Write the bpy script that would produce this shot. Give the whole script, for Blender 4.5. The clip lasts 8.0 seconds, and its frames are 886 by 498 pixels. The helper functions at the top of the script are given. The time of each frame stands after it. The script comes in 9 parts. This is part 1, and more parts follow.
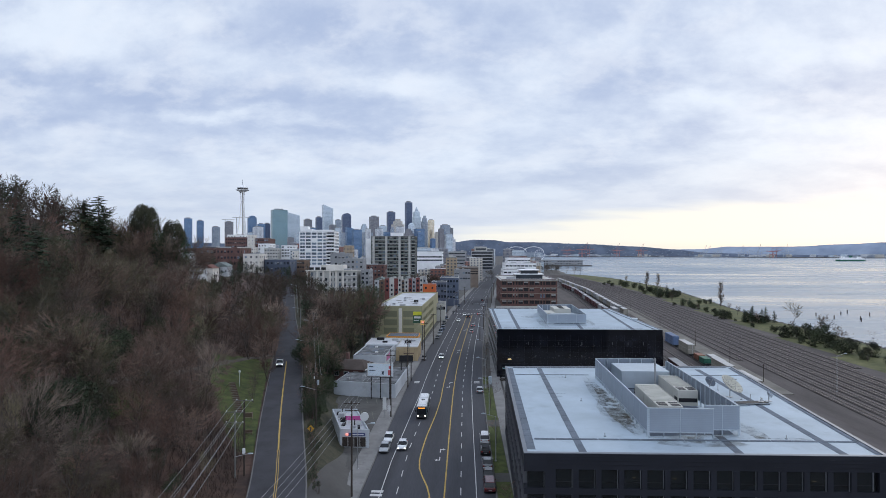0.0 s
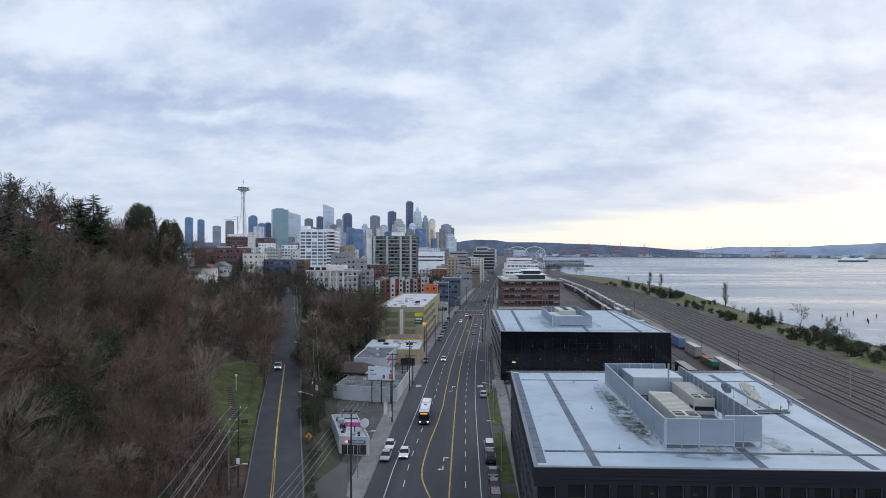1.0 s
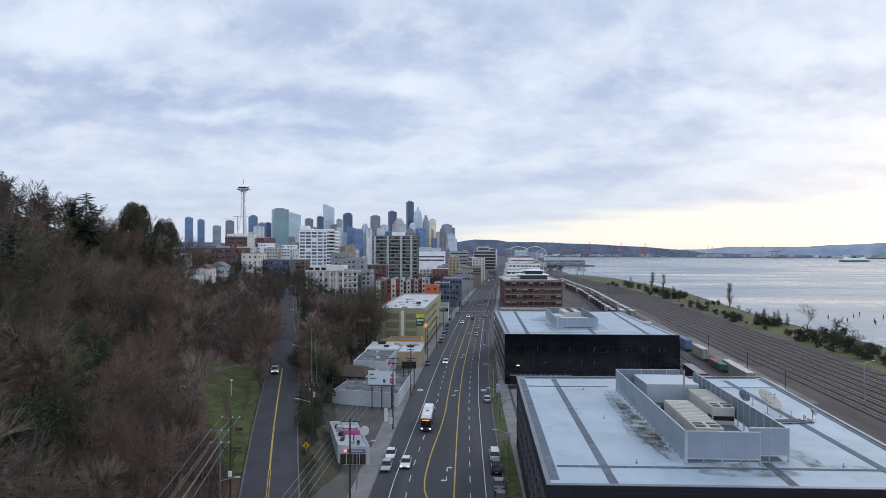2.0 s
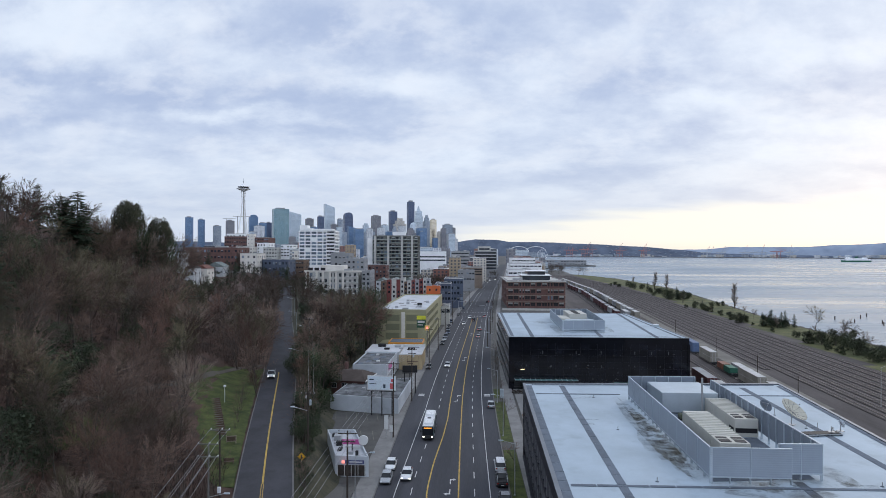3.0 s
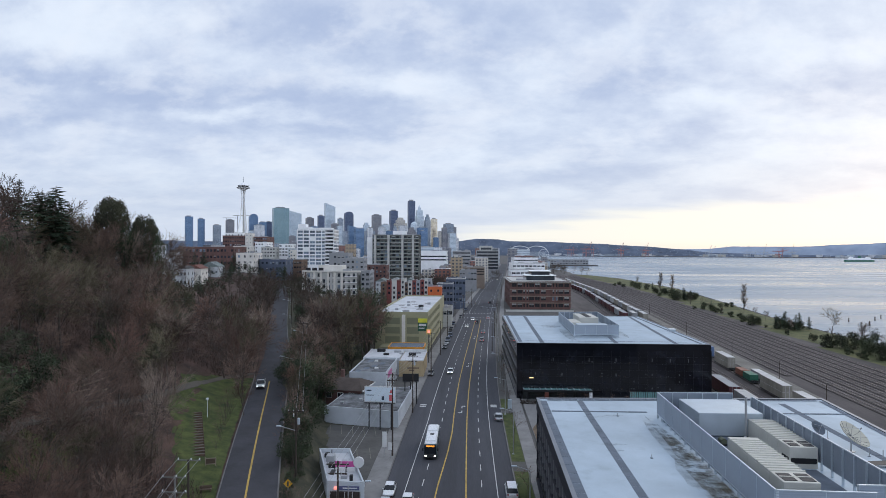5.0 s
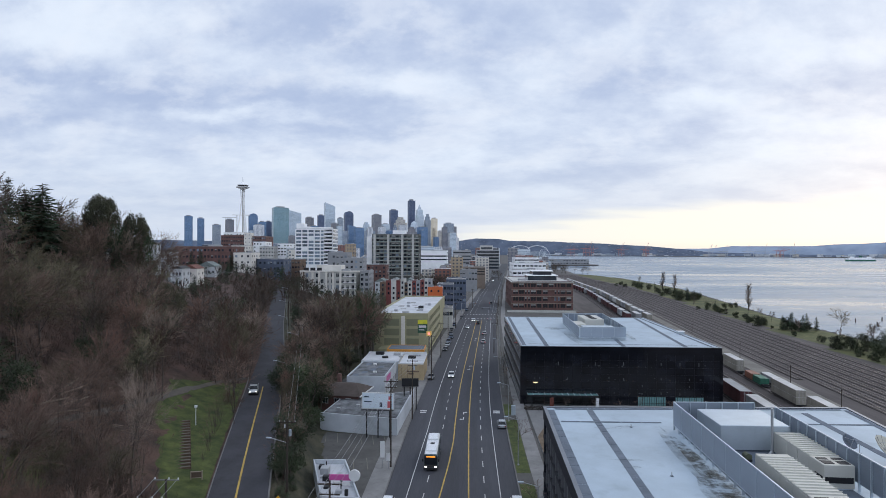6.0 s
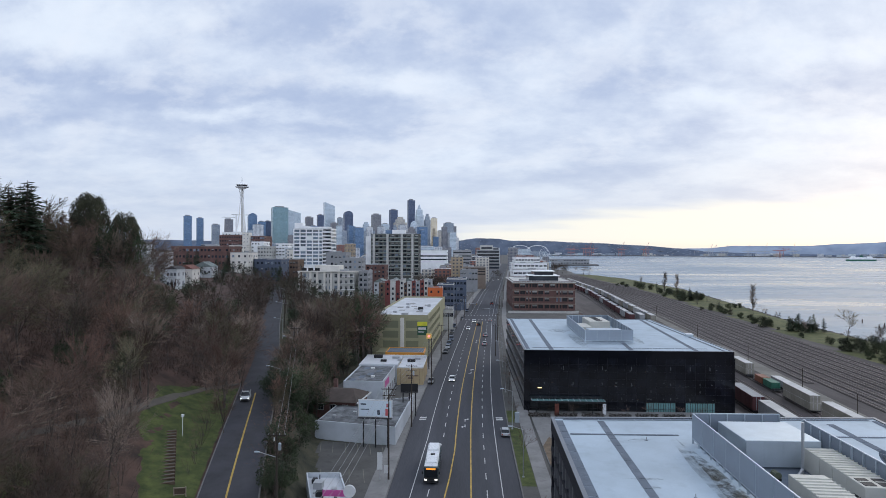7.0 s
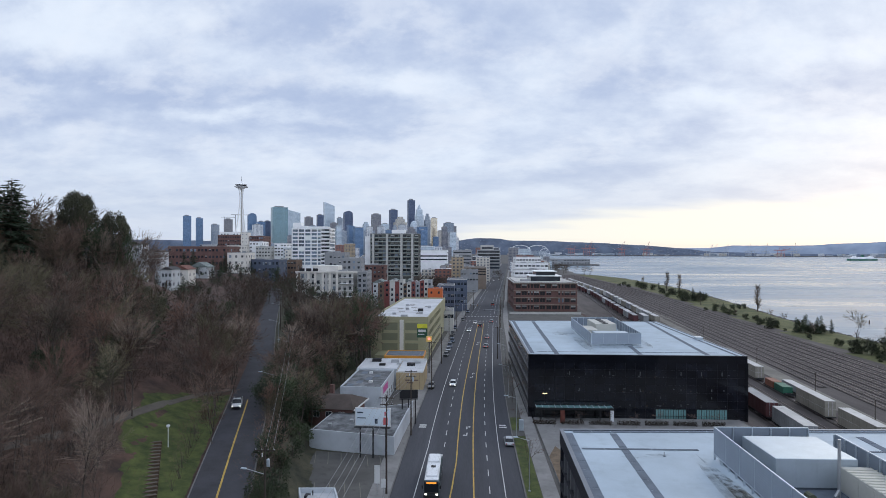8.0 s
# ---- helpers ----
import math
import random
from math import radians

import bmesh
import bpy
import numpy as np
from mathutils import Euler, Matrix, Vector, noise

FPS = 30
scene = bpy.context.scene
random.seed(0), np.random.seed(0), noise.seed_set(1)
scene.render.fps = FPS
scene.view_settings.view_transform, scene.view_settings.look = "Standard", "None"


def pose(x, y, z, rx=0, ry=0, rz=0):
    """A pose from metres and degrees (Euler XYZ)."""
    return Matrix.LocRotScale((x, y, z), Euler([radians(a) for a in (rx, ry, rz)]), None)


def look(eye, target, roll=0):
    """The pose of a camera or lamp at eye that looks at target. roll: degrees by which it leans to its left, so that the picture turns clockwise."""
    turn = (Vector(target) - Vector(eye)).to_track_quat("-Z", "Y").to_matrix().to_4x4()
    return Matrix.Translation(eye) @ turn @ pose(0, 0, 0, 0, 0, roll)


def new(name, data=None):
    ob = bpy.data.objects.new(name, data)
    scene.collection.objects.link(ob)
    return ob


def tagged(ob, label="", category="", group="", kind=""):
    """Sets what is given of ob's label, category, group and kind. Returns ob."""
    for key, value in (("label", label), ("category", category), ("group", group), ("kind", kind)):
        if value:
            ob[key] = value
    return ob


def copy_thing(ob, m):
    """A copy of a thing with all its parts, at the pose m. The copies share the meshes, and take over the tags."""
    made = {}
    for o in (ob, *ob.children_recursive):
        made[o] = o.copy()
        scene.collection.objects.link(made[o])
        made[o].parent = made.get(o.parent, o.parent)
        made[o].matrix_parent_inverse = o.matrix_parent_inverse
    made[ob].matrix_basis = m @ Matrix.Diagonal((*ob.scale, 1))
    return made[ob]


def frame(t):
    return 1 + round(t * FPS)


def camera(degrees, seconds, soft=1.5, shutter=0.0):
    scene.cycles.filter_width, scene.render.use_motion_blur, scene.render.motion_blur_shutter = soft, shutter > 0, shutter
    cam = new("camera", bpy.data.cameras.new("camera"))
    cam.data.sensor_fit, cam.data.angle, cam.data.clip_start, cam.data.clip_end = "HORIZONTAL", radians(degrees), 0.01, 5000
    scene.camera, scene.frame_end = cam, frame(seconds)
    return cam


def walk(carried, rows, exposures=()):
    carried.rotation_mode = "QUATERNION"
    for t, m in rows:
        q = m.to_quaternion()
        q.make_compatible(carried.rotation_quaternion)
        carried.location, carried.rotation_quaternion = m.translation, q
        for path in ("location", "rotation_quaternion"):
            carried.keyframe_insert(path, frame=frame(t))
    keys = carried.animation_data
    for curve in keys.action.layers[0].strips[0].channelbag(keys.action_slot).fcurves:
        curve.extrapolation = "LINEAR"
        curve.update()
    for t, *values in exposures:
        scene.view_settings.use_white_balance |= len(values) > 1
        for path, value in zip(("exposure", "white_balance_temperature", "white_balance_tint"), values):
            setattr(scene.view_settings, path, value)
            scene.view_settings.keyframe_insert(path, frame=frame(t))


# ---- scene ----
cam = camera(73.9, 8.0, soft=0.85)
METRES, EYE, TILT, LEAN, TURN = 44.74, 40.0, 0.16, 0.0, 2.1
ROWS = [
    (0.0, 0.0, 0.0, 0.0, -0.0, 0.0, 0.0),
    (0.5, -0.006, 0.0491, 0.001, 0.06, -0.01, -0.04),
    (1.0, -0.0118, 0.1013, 0.0019, 0.09, -0.01, -0.09),
    (1.5, -0.0182, 0.1563, 0.0029, 0.11, -0.02, -0.09),
    (3.0, -0.0348, 0.3367, 0.0059, 0.18, -0.04, -0.14),
    (3.5, -0.0392, 0.4, 0.0071, 0.22, -0.05, -0.16),
    (4.0, -0.0434, 0.4647, 0.0069, 0.23, -0.05, -0.17),
    (4.5, -0.0476, 0.5308, 0.0065, 0.24, -0.07, -0.17),
    (6.0, -0.0553, 0.7302, 0.0058, 0.26, -0.13, -0.16),
    (6.5, -0.0574, 0.7981, 0.0052, 0.25, -0.14, -0.15),
    (7.0, -0.0598, 0.8649, 0.0061, 0.24, -0.15, -0.14),
    (7.5, -0.0623, 0.9318, 0.0066, 0.24, -0.15, -0.12),
    (8.0, -0.0641, 0.9974, 0.0071, 0.24, -0.16, -0.1),
]
walk(cam, [(t, pose(0, 0, EYE, TILT, LEAN, TURN) @ pose(METRES * x, METRES * y, METRES * z, 90 + pitch, roll, yaw)) for t, x, y, z, yaw, pitch, roll in ROWS])

# ---- sky, sun ----
SUN_AZ, SUN_EL = radians(38), radians(9)      # azimuth from +y towards +x


def make_world():
    w = bpy.data.worlds.new("sky")
    scene.world = w
    w.use_nodes = True
    nt = w.node_tree
    N, L = nt.nodes, nt.links
    N.clear()

    def nd(kind, **kw):
        n = N.new(kind)
        for k, v in kw.items():
            n.inputs[k].default_value = v
        return n

    def m(op, a, b=None, c=None):
        n = N.new("ShaderNodeMath")
        n.operation = op
        for i, v in enumerate((a, b, c)):
            if v is None:
                continue
            if isinstance(v, (int, float)):
                n.inputs[i].default_value = v
            else:
                L.new(v, n.inputs[i])
        return n.outputs[0]

    def mixc(f, a, b):
        n = N.new("ShaderNodeMix")
        n.data_type = "RGBA"
        for sock, v in ((n.inputs[0], f), (n.inputs[6], a), (n.inputs[7], b)):
            if isinstance(v, (int, float)):
                sock.default_value = v
            elif isinstance(v, tuple):
                sock.default_value = (*v, 1)
            else:
                L.new(v, sock)
        return n.outputs[2]

    def ramp(v, lo, hi):
        n = N.new("ShaderNodeMapRange")
        n.interpolation_type = "SMOOTHSTEP"
        n.inputs[1].default_value, n.inputs[2].default_value = lo, hi
        L.new(v, n.inputs[0])
        return n.outputs[0]

    geo = N.new("ShaderNodeTexCoord")
    sep = N.new("ShaderNodeSeparateXYZ")
    L.new(geo.outputs["Generated"], sep.inputs[0])
    dx, dy, dz = sep.outputs
    up = m("ADD", m("MAXIMUM", dz, 0.0), 0.22)
    cx, cy = m("DIVIDE", dx, up), m("DIVIDE", dy, up)

    def cloud(sx, sy, ox, oy, scale, detail, rough, warp):
        c = N.new("ShaderNodeCombineXYZ")
        L.new(m("MULTIPLY_ADD", cx, sx, ox), c.inputs[0])
        L.new(m("MULTIPLY_ADD", cy, sy, oy), c.inputs[1])
        n = nd("ShaderNodeTexNoise", Scale=scale, Detail=detail, Roughness=rough, Distortion=warp)
        L.new(c.outputs[0], n.inputs["Vector"])
        return n.outputs[0]

    big = cloud(1.0, 1.0, 3.1, 7.4, 0.75, 2.0, 0.45, 0.2)
    mid = cloud(1.0, 1.1, 11.7, 2.2, 2.1, 5.0, 0.52, 0.15)
    puff = cloud(1.0, 1.25, 8.3, 5.1, 4.4, 6.0, 0.55, 0.1)
    lump = m("ADD", m("ADD", m("MULTIPLY", big, 0.32), m("MULTIPLY", mid, 0.44)), m("MULTIPLY", puff, 0.24))
    # ahead, the cloud deck lies in flat banks: darker bellies and thin bright places, with ragged edges
    ahead = m("MAXIMUM", dy, 0.05)
    flat = N.new("ShaderNodeCombineXYZ")
    L.new(m("DIVIDE", dx, ahead), flat.inputs[0])
    L.new(m("DIVIDE", dz, ahead), flat.inputs[1])

    layered = N.new("ShaderNodeCombineXYZ")
    L.new(m("DIVIDE", dx, ahead), layered.inputs[0])
    L.new(m("MULTIPLY", m("LOGARITHM", m("ADD", m("MAXIMUM", m("DIVIDE", dz, ahead), 0.0), 0.10), 2.718), 0.42), layered.inputs[1])

    def streaks(sx, sy, scale, detail, rough, seed):
        mp = N.new("ShaderNodeMapping")
        mp.inputs["Scale"].default_value, mp.inputs["Location"].default_value = (sx, sy, 1), (seed, seed * 0.7, 0)
        L.new(layered.outputs[0], mp.inputs[0])
        n = nd("ShaderNodeTexNoise", Scale=scale, Detail=detail, Roughness=rough, Distortion=0.1)
        L.new(mp.outputs[0], n.inputs["Vector"])
        return n

    ragged = streaks(1.0, 1.5, 7.0, 6.0, 0.6, 3.7)
    shift = N.new("ShaderNodeVectorMath")
    shift.operation = "MULTIPLY_ADD"
    L.new(ragged.outputs["Color"], shift.inputs[0])
    shift.inputs[1].default_value, shift.inputs[2].default_value = (0.26, 0.10, 0), (-0.13, -0.05, 0)
    warped = N.new("ShaderNodeVectorMath")
    L.new(flat.outputs[0], warped.inputs[0])
    L.new(shift.outputs[0], warped.inputs[1])

    def banks(rows):
        total = 0.0
        for u, v, ru, rv, k in rows:
            mp = N.new("ShaderNodeMapping")
            mp.inputs["Location"].default_value, mp.inputs["Scale"].default_value = (-u / ru, -v / rv, 0), (1 / ru, 1 / rv, 0)
            L.new(warped.outputs[0], mp.inputs[0])
            far = N.new("ShaderNodeVectorMath")
            far.operation = "LENGTH"
            L.new(mp.outputs[0], far.inputs[0])
            total = m("MULTIPLY_ADD", m("SUBTRACT", 1.0, ramp(far.outputs["Value"], 0.0, 1.35)), k, total)
        return total

    belly = banks([(-0.566, 0.271, 0.24, 0.047, 0.9), (-0.778, 0.303, 0.132, 0.052, 0.6), (-0.259, 0.385, 0.276, 0.078, 0.75), (-0.278, 0.262, 0.156, 0.044, 0.6), (0.06, 0.336, 0.132, 0.034, 0.5),
                   (0.221, 0.389, 0.228, 0.058, 0.55), (0.268, 0.274, 0.18, 0.058, 0.7), (-0.132, 0.22, 0.12, 0.034, 0.5), (-0.757, 0.223, 0.156, 0.021, 0.5), (0.61, 0.276, 0.144, 0.044, 0.5),
                   (0.174, 0.129, 0.228, 0.028, 0.6), (0.418, 0.188, 0.156, 0.018, 0.45), (-0.396, 0.209, 0.216, 0.021, 0.45), (-0.515, 0.173, 0.288, 0.016, 0.3)])
    thin = banks([(-0.657, 0.39, 0.156, 0.078, 0.8), (-0.132, 0.277, 0.132, 0.034, 0.9), (0.371, 0.245, 0.144, 0.023, 0.7), (0.5, 0.361, 0.264, 0.097, 0.6), (0.117, 0.28, 0.096, 0.071, 0.5),
                  (-0.376, 0.231, 0.204, 0.017, 0.6), (-0.103, 0.145, 0.312, 0.021, 0.6), (-0.737, 0.278, 0.084, 0.018, 0.5), (0.583, 0.178, 0.24, 0.052, 0.5), (-0.486, 0.373, 0.072, 0.052, 0.3)])
    wisps = m("ADD", m("MULTIPLY", streaks(1.0, 1.7, 4.2, 7.0, 0.58, 9.1).outputs[0], 0.6), m("MULTIPLY", streaks(1.0, 1.8, 11.0, 6.0, 0.6, 1.3).outputs[0], 0.4))
    deck = m("ADD", m("MULTIPLY_ADD", m("SUBTRACT", belly, thin), 0.50, 0.38), m("MULTIPLY", m("SUBTRACT", wisps, 0.5), 2.1))
    fore = ramp(dy, 0.05, 0.35)
    dens = m("ADD", m("MULTIPLY", ramp(lump, 0.39, 0.62), m("SUBTRACT", 1.0, fore)), m("MULTIPLY", ramp(deck, -0.20, 0.98), fore))
    # layered stratus, blue-grey bellies and bright thin places
    base = mixc(dens, (0.83, 0.92, 1.06), (0.46, 0.56, 0.79))
    fine = streaks(1.0, 1.7, 6.5, 6.0, 0.6, 5.2).outputs[0]
    base = mixc(m("MULTIPLY", ramp(fine, 0.46, 0.66), 0.45), base, (0.87, 0.93, 1.04))
    # towards the horizon the layers thin out: pale, and warm on the sun's side
    low = m("SUBTRACT", 1.0, ramp(dz, 0.0, 0.20))
    base = mixc(m("MULTIPLY", low, 0.6), base, (0.66, 0.74, 0.88))
    edge = m("ADD", dz, m("MULTIPLY", m("SUBTRACT", cloud(0.5, 2.2, 1.5, 4.2, 1.6, 4.0, 0.5, 0.1), 0.5), 0.05))
    side = ramp(dx, -0.06, 0.42)
    band = m("SUBTRACT", 1.0, ramp(m("SUBTRACT", edge, m("MULTIPLY", side, 0.038)), 0.018, 0.048))
    glow = m("MULTIPLY", band, ramp(dx, -0.10, 0.06))
    front = ramp(dy, 0.0, 0.3)
    base = mixc(m("MULTIPLY", m("MULTIPLY", glow, front), 0.88), base, (1.0, 1.0, 0.93))
    haze = m("SUBTRACT", 1.0, ramp(dz, 0.0, 0.022))
    base = mixc(m("MULTIPLY", haze, 0.45), base, (0.80, 0.78, 0.74))
    sky = N.new("ShaderNodeTexSky")
    sky.sky_type, sky.sun_disc = "NISHITA", False
    sky.sun_elevation, sky.sun_rotation = SUN_EL, SUN_AZ
    skys = N.new("ShaderNodeVectorMath")
    skys.operation = "SCALE"
    skys.inputs[3].default_value = 0.10
    L.new(sky.outputs[0], skys.inputs[0])
    # sky raised slightly overhead, and more behind the camera to brighten facing walls
    lift = m("ADD", 1.0, m("ADD", m("MULTIPLY", ramp(dz, 0.40, 1.0), 0.12), m("MULTIPLY", ramp(m("MULTIPLY", dy, -1.0), -0.1, 0.8), 0.50)))
    raised = N.new("ShaderNodeVectorMath")
    raised.operation = "SCALE"
    L.new(base, raised.inputs[0])
    L.new(lift, raised.inputs[3])
    col = mixc(0.93, skys.outputs[0], raised.outputs[0])
    bg = nd("ShaderNodeBackground", Strength=1.0)
    L.new(col, bg.inputs[0])
    out = N.new("ShaderNodeOutputWorld")
    L.new(bg.outputs[0], out.inputs[0])


make_world()
sun = new("sun", bpy.data.lights.new("sun", "SUN"))
sun.data.energy, sun.data.angle, sun.data.color = 0.5, radians(18), (1.0, 0.93, 0.84)
sun.matrix_world = look((0, 0, 0), (-math.sin(SUN_AZ) * math.cos(0.5), -math.cos(SUN_AZ) * math.cos(0.5), -math.sin(0.5)))

# ---- materials ----
def material(name, colour, rough=0.7, metal=0.0, var=0.25, scale=1.0, tint=None, spots=0.0, bump=0.15, per_object=0.0, spec=0.4, fine=9.0, streak=(1, 1, 1)):
    """A surface with a broad and a fine variation of its colour, and fine relief."""
    mt = bpy.data.materials.new(name)
    mt.use_nodes = True
    nt = mt.node_tree
    N, L = nt.nodes, nt.links
    bs = N["Principled BSDF"]
    co = N.new("ShaderNodeTexCoord")
    mp = N.new("ShaderNodeMapping")
    mp.inputs["Scale"].default_value = streak
    geo = N.new("ShaderNodeNewGeometry")
    L.new(geo.outputs["Position"], mp.inputs[0])
    broad, grain = N.new("ShaderNodeTexNoise"), N.new("ShaderNodeTexNoise")
    for n, s, d in ((broad, scale * 0.25, 4), (grain, scale * fine, 5)):
        n.inputs["Scale"].default_value, n.inputs["Detail"].default_value, n.inputs["Roughness"].default_value = s, d, 0.62
        L.new(mp.outputs[0], n.inputs["Vector"])

    def mixc(f, a, b, kind="MIX"):
        n = N.new("ShaderNodeMix")
        n.data_type, n.blend_type = "RGBA", kind
        for sock, v in ((n.inputs[0], f), (n.inputs[6], a), (n.inputs[7], b)):
            if isinstance(v, (int, float)):
                sock.default_value = v
            elif isinstance(v, tuple):
                sock.default_value = (*v, 1)
            else:
                L.new(v, sock)
        return n.outputs[2]

    def rng(v, lo, hi, a=0.0, b=1.0):
        n = N.new("ShaderNodeMapRange")
        for i, x in enumerate((lo, hi, a, b)):
            n.inputs[i + 1].default_value = x
        L.new(v, n.inputs[0])
        return n.outputs[0]

    dark = tuple(c * (1 - var) for c in colour)
    light = tuple(min(1, c * (1 + var * 0.8)) for c in (tint or colour))
    c1 = mixc(rng(broad.outputs[0], 0.3, 0.7), dark, light)
    c2 = mixc(rng(grain.outputs[0], 0.25, 0.75, 0.0, 0.5), c1, mixc(0.5, c1, dark))
    if spots:
        sp = N.new("ShaderNodeTexNoise")
        sp.inputs["Scale"].default_value, sp.inputs["Detail"].default_value = scale * 0.9, 6
        L.new(mp.outputs[0], sp.inputs["Vector"])
        c2 = mixc(rng(sp.outputs[0], 0.56, 0.72, 0.0, spots), c2, tuple(c * 0.45 for c in colour))
    if per_object:
        inf = N.new("ShaderNodeObjectInfo")
        hs = N.new("ShaderNodeHueSaturation")
        L.new(rng(inf.outputs["Random"], 0, 1, 1 - per_object, 1 + per_object), hs.inputs["Value"])
        L.new(c2, hs.inputs["Color"])
        c2 = hs.outputs[0]
    L.new(c2, bs.inputs["Base Color"])
    bs.inputs["Metallic"].default_value = metal
    bs.inputs["Specular IOR Level"].default_value = spec
    L.new(rng(grain.outputs[0], 0.2, 0.8, max(0.02, rough - 0.1), min(1, rough + 0.1)), bs.inputs["Roughness"])
    if bump:
        bp = N.new("ShaderNodeBump")
        bp.inputs["Strength"].default_value, bp.inputs["Distance"].default_value = bump, 0.05
        L.new(grain.outputs[0], bp.inputs["Height"])
        L.new(bp.outputs[0], bs.inputs["Normal"])
    return mt


def facade(name, wall, pane, bay, storey, fill=(0.6, 0.55), rough=0.25, metal=0.0, panerough=0.08, lit=0.0, var=0.2):
    """A far tower's skin: a grid of panes of real size in the wall, some paler, on both directions of wall."""
    mt = bpy.data.materials.new(name)
    mt.use_nodes = True
    nt = mt.node_tree
    N, L = nt.nodes, nt.links
    bs = N["Principled BSDF"]
    geo = N.new("ShaderNodeNewGeometry")
    sp, sn = N.new("ShaderNodeSeparateXYZ"), N.new("ShaderNodeSeparateXYZ")
    L.new(geo.outputs["Position"], sp.inputs[0])
    L.new(geo.outputs["Normal"], sn.inputs[0])

    def m(op, a, b=None):
        n = N.new("ShaderNodeMath")
        n.operation = op
        for i, v in enumerate((a, b)):
            if v is None:
                continue
            if isinstance(v, (int, float)):
                n.inputs[i].default_value = v
            else:
                L.new(v, n.inputs[i])
        return n.outputs[0]

    def mixc(f, a, b):
        n = N.new("ShaderNodeMix")
        n.data_type = "RGBA"
        for sock, v in ((n.inputs[0], f), (n.inputs[6], a), (n.inputs[7], b)):
            if isinstance(v, (int, float)):
                sock.default_value = v
            elif isinstance(v, tuple):
                sock.default_value = (*v, 1)
            else:
                L.new(v, sock)
        return n.outputs[2]

    facing = m("GREATER_THAN", m("ABSOLUTE", sn.outputs[0]), 0.7)
    along = m("ADD", m("MULTIPLY", sp.outputs[1], facing), m("MULTIPLY", sp.outputs[0], m("SUBTRACT", 1.0, facing)))
    u, v = m("DIVIDE", along, bay), m("DIVIDE", sp.outputs[2], storey)
    iu = m("LESS_THAN", m("FRACT", u), fill[0])
    iv = m("LESS_THAN", m("FRACT", v), fill[1])
    flat = m("LESS_THAN", m("ABSOLUTE", sn.outputs[2]), 0.5)
    win = m("MULTIPLY", m("MULTIPLY", iu, iv), flat)
    cell = N.new("ShaderNodeCombineXYZ")
    L.new(m("FLOOR", u), cell.inputs[0])
    L.new(m("FLOOR", v), cell.inputs[1])
    wn = N.new("ShaderNodeTexWhiteNoise")
    L.new(cell.outputs[0], wn.inputs["Vector"])
    pale = tuple(min(1, c * 2.2 + 0.05) for c in pane)
    pc = mixc(m("MULTIPLY", m("POWER", wn.outputs[0], 3.0), 0.45), pane, pale)
    floor_n = N.new("ShaderNodeTexWhiteNoise")
    floor_n.noise_dimensions = "1D"
    L.new(m("FLOOR", m("DIVIDE", sp.outputs[2], storey * 3.0)), floor_n.inputs["W"])
    pc = mixc(m("MULTIPLY", floor_n.outputs[0], 0.35), pc, tuple(c * 0.45 for c in pane))
    ns = N.new("ShaderNodeTexNoise")
    ns.inputs["Scale"].default_value = 0.06
    L.new(geo.outputs["Position"], ns.inputs["Vector"])
    wc = mixc(ns.outputs[0], tuple(c * (1 - var) for c in wall), tuple(min(1, c * (1 + var)) for c in wall))
    L.new(mixc(win, wc, pc), bs.inputs["Base Color"])
    rg = N.new("ShaderNodeMapRange")
    rg.inputs[3].default_value, rg.inputs[4].default_value = 0.7, panerough
    L.new(win, rg.inputs[0])
    L.new(rg.outputs[0], bs.inputs["Roughness"])
    bs.inputs["Metallic"].default_value = metal
    return mt


def emitter(name, colour, strength):
    mt = material(name, colour, 0.4, var=0.05, bump=0)
    bs = mt.node_tree.nodes["Principled BSDF"]
    bs.inputs["Emission Color"].default_value, bs.inputs["Emission Strength"].default_value = (*colour, 1), strength
    return mt


M_ASPHALT = material("asphalt", (0.054, 0.056, 0.066), 0.85, var=0.34, scale=0.7, spots=0.3, streak=(1, 0.06, 1))
M_ASPHALT_OLD = material("worn_asphalt", (0.052, 0.052, 0.060), 0.88, var=0.32, scale=0.6, spots=0.35)
M_LOT = material("lot_asphalt", (0.090, 0.087, 0.082), 0.9, var=0.3, scale=0.8, spots=0.5)
M_CONCRETE = material("concrete", (0.215, 0.21, 0.205), 0.85, var=0.25, scale=0.9, spots=0.4)
M_KERB = material("kerb_concrete", (0.155, 0.15, 0.145), 0.85, var=0.25, scale=1.2)
M_WHITE_LINE = material("white_road_paint", (0.58, 0.58, 0.57), 0.7, var=0.3, scale=3, spots=0.5)
M_YELLOW_LINE = material("yellow_road_paint", (0.50, 0.33, 0.07), 0.7, var=0.35, scale=2, spots=0.6)
M_GRASS = material("grass", (0.046, 0.072, 0.015), 0.95, var=0.5, scale=1.6, tint=(0.072, 0.086, 0.022), spots=0.4, bump=0.6)
M_EARTH = material("leaf_litter_earth", (0.050, 0.032, 0.025), 0.95, var=0.55, scale=0.8, tint=(0.084, 0.048, 0.036), spots=0.5, bump=0.8)
M_ROUGH = material("rough_shore_grass", (0.060, 0.085, 0.020), 0.95, var=0.5, scale=0.35, tint=(0.115, 0.110, 0.045), spots=0.5, bump=0.8)
M_IVY = material("ivy_ground_cover", (0.034, 0.040, 0.022), 0.95, var=0.5, scale=1.2, tint=(0.062, 0.056, 0.034), spots=0.5, bump=0.8)
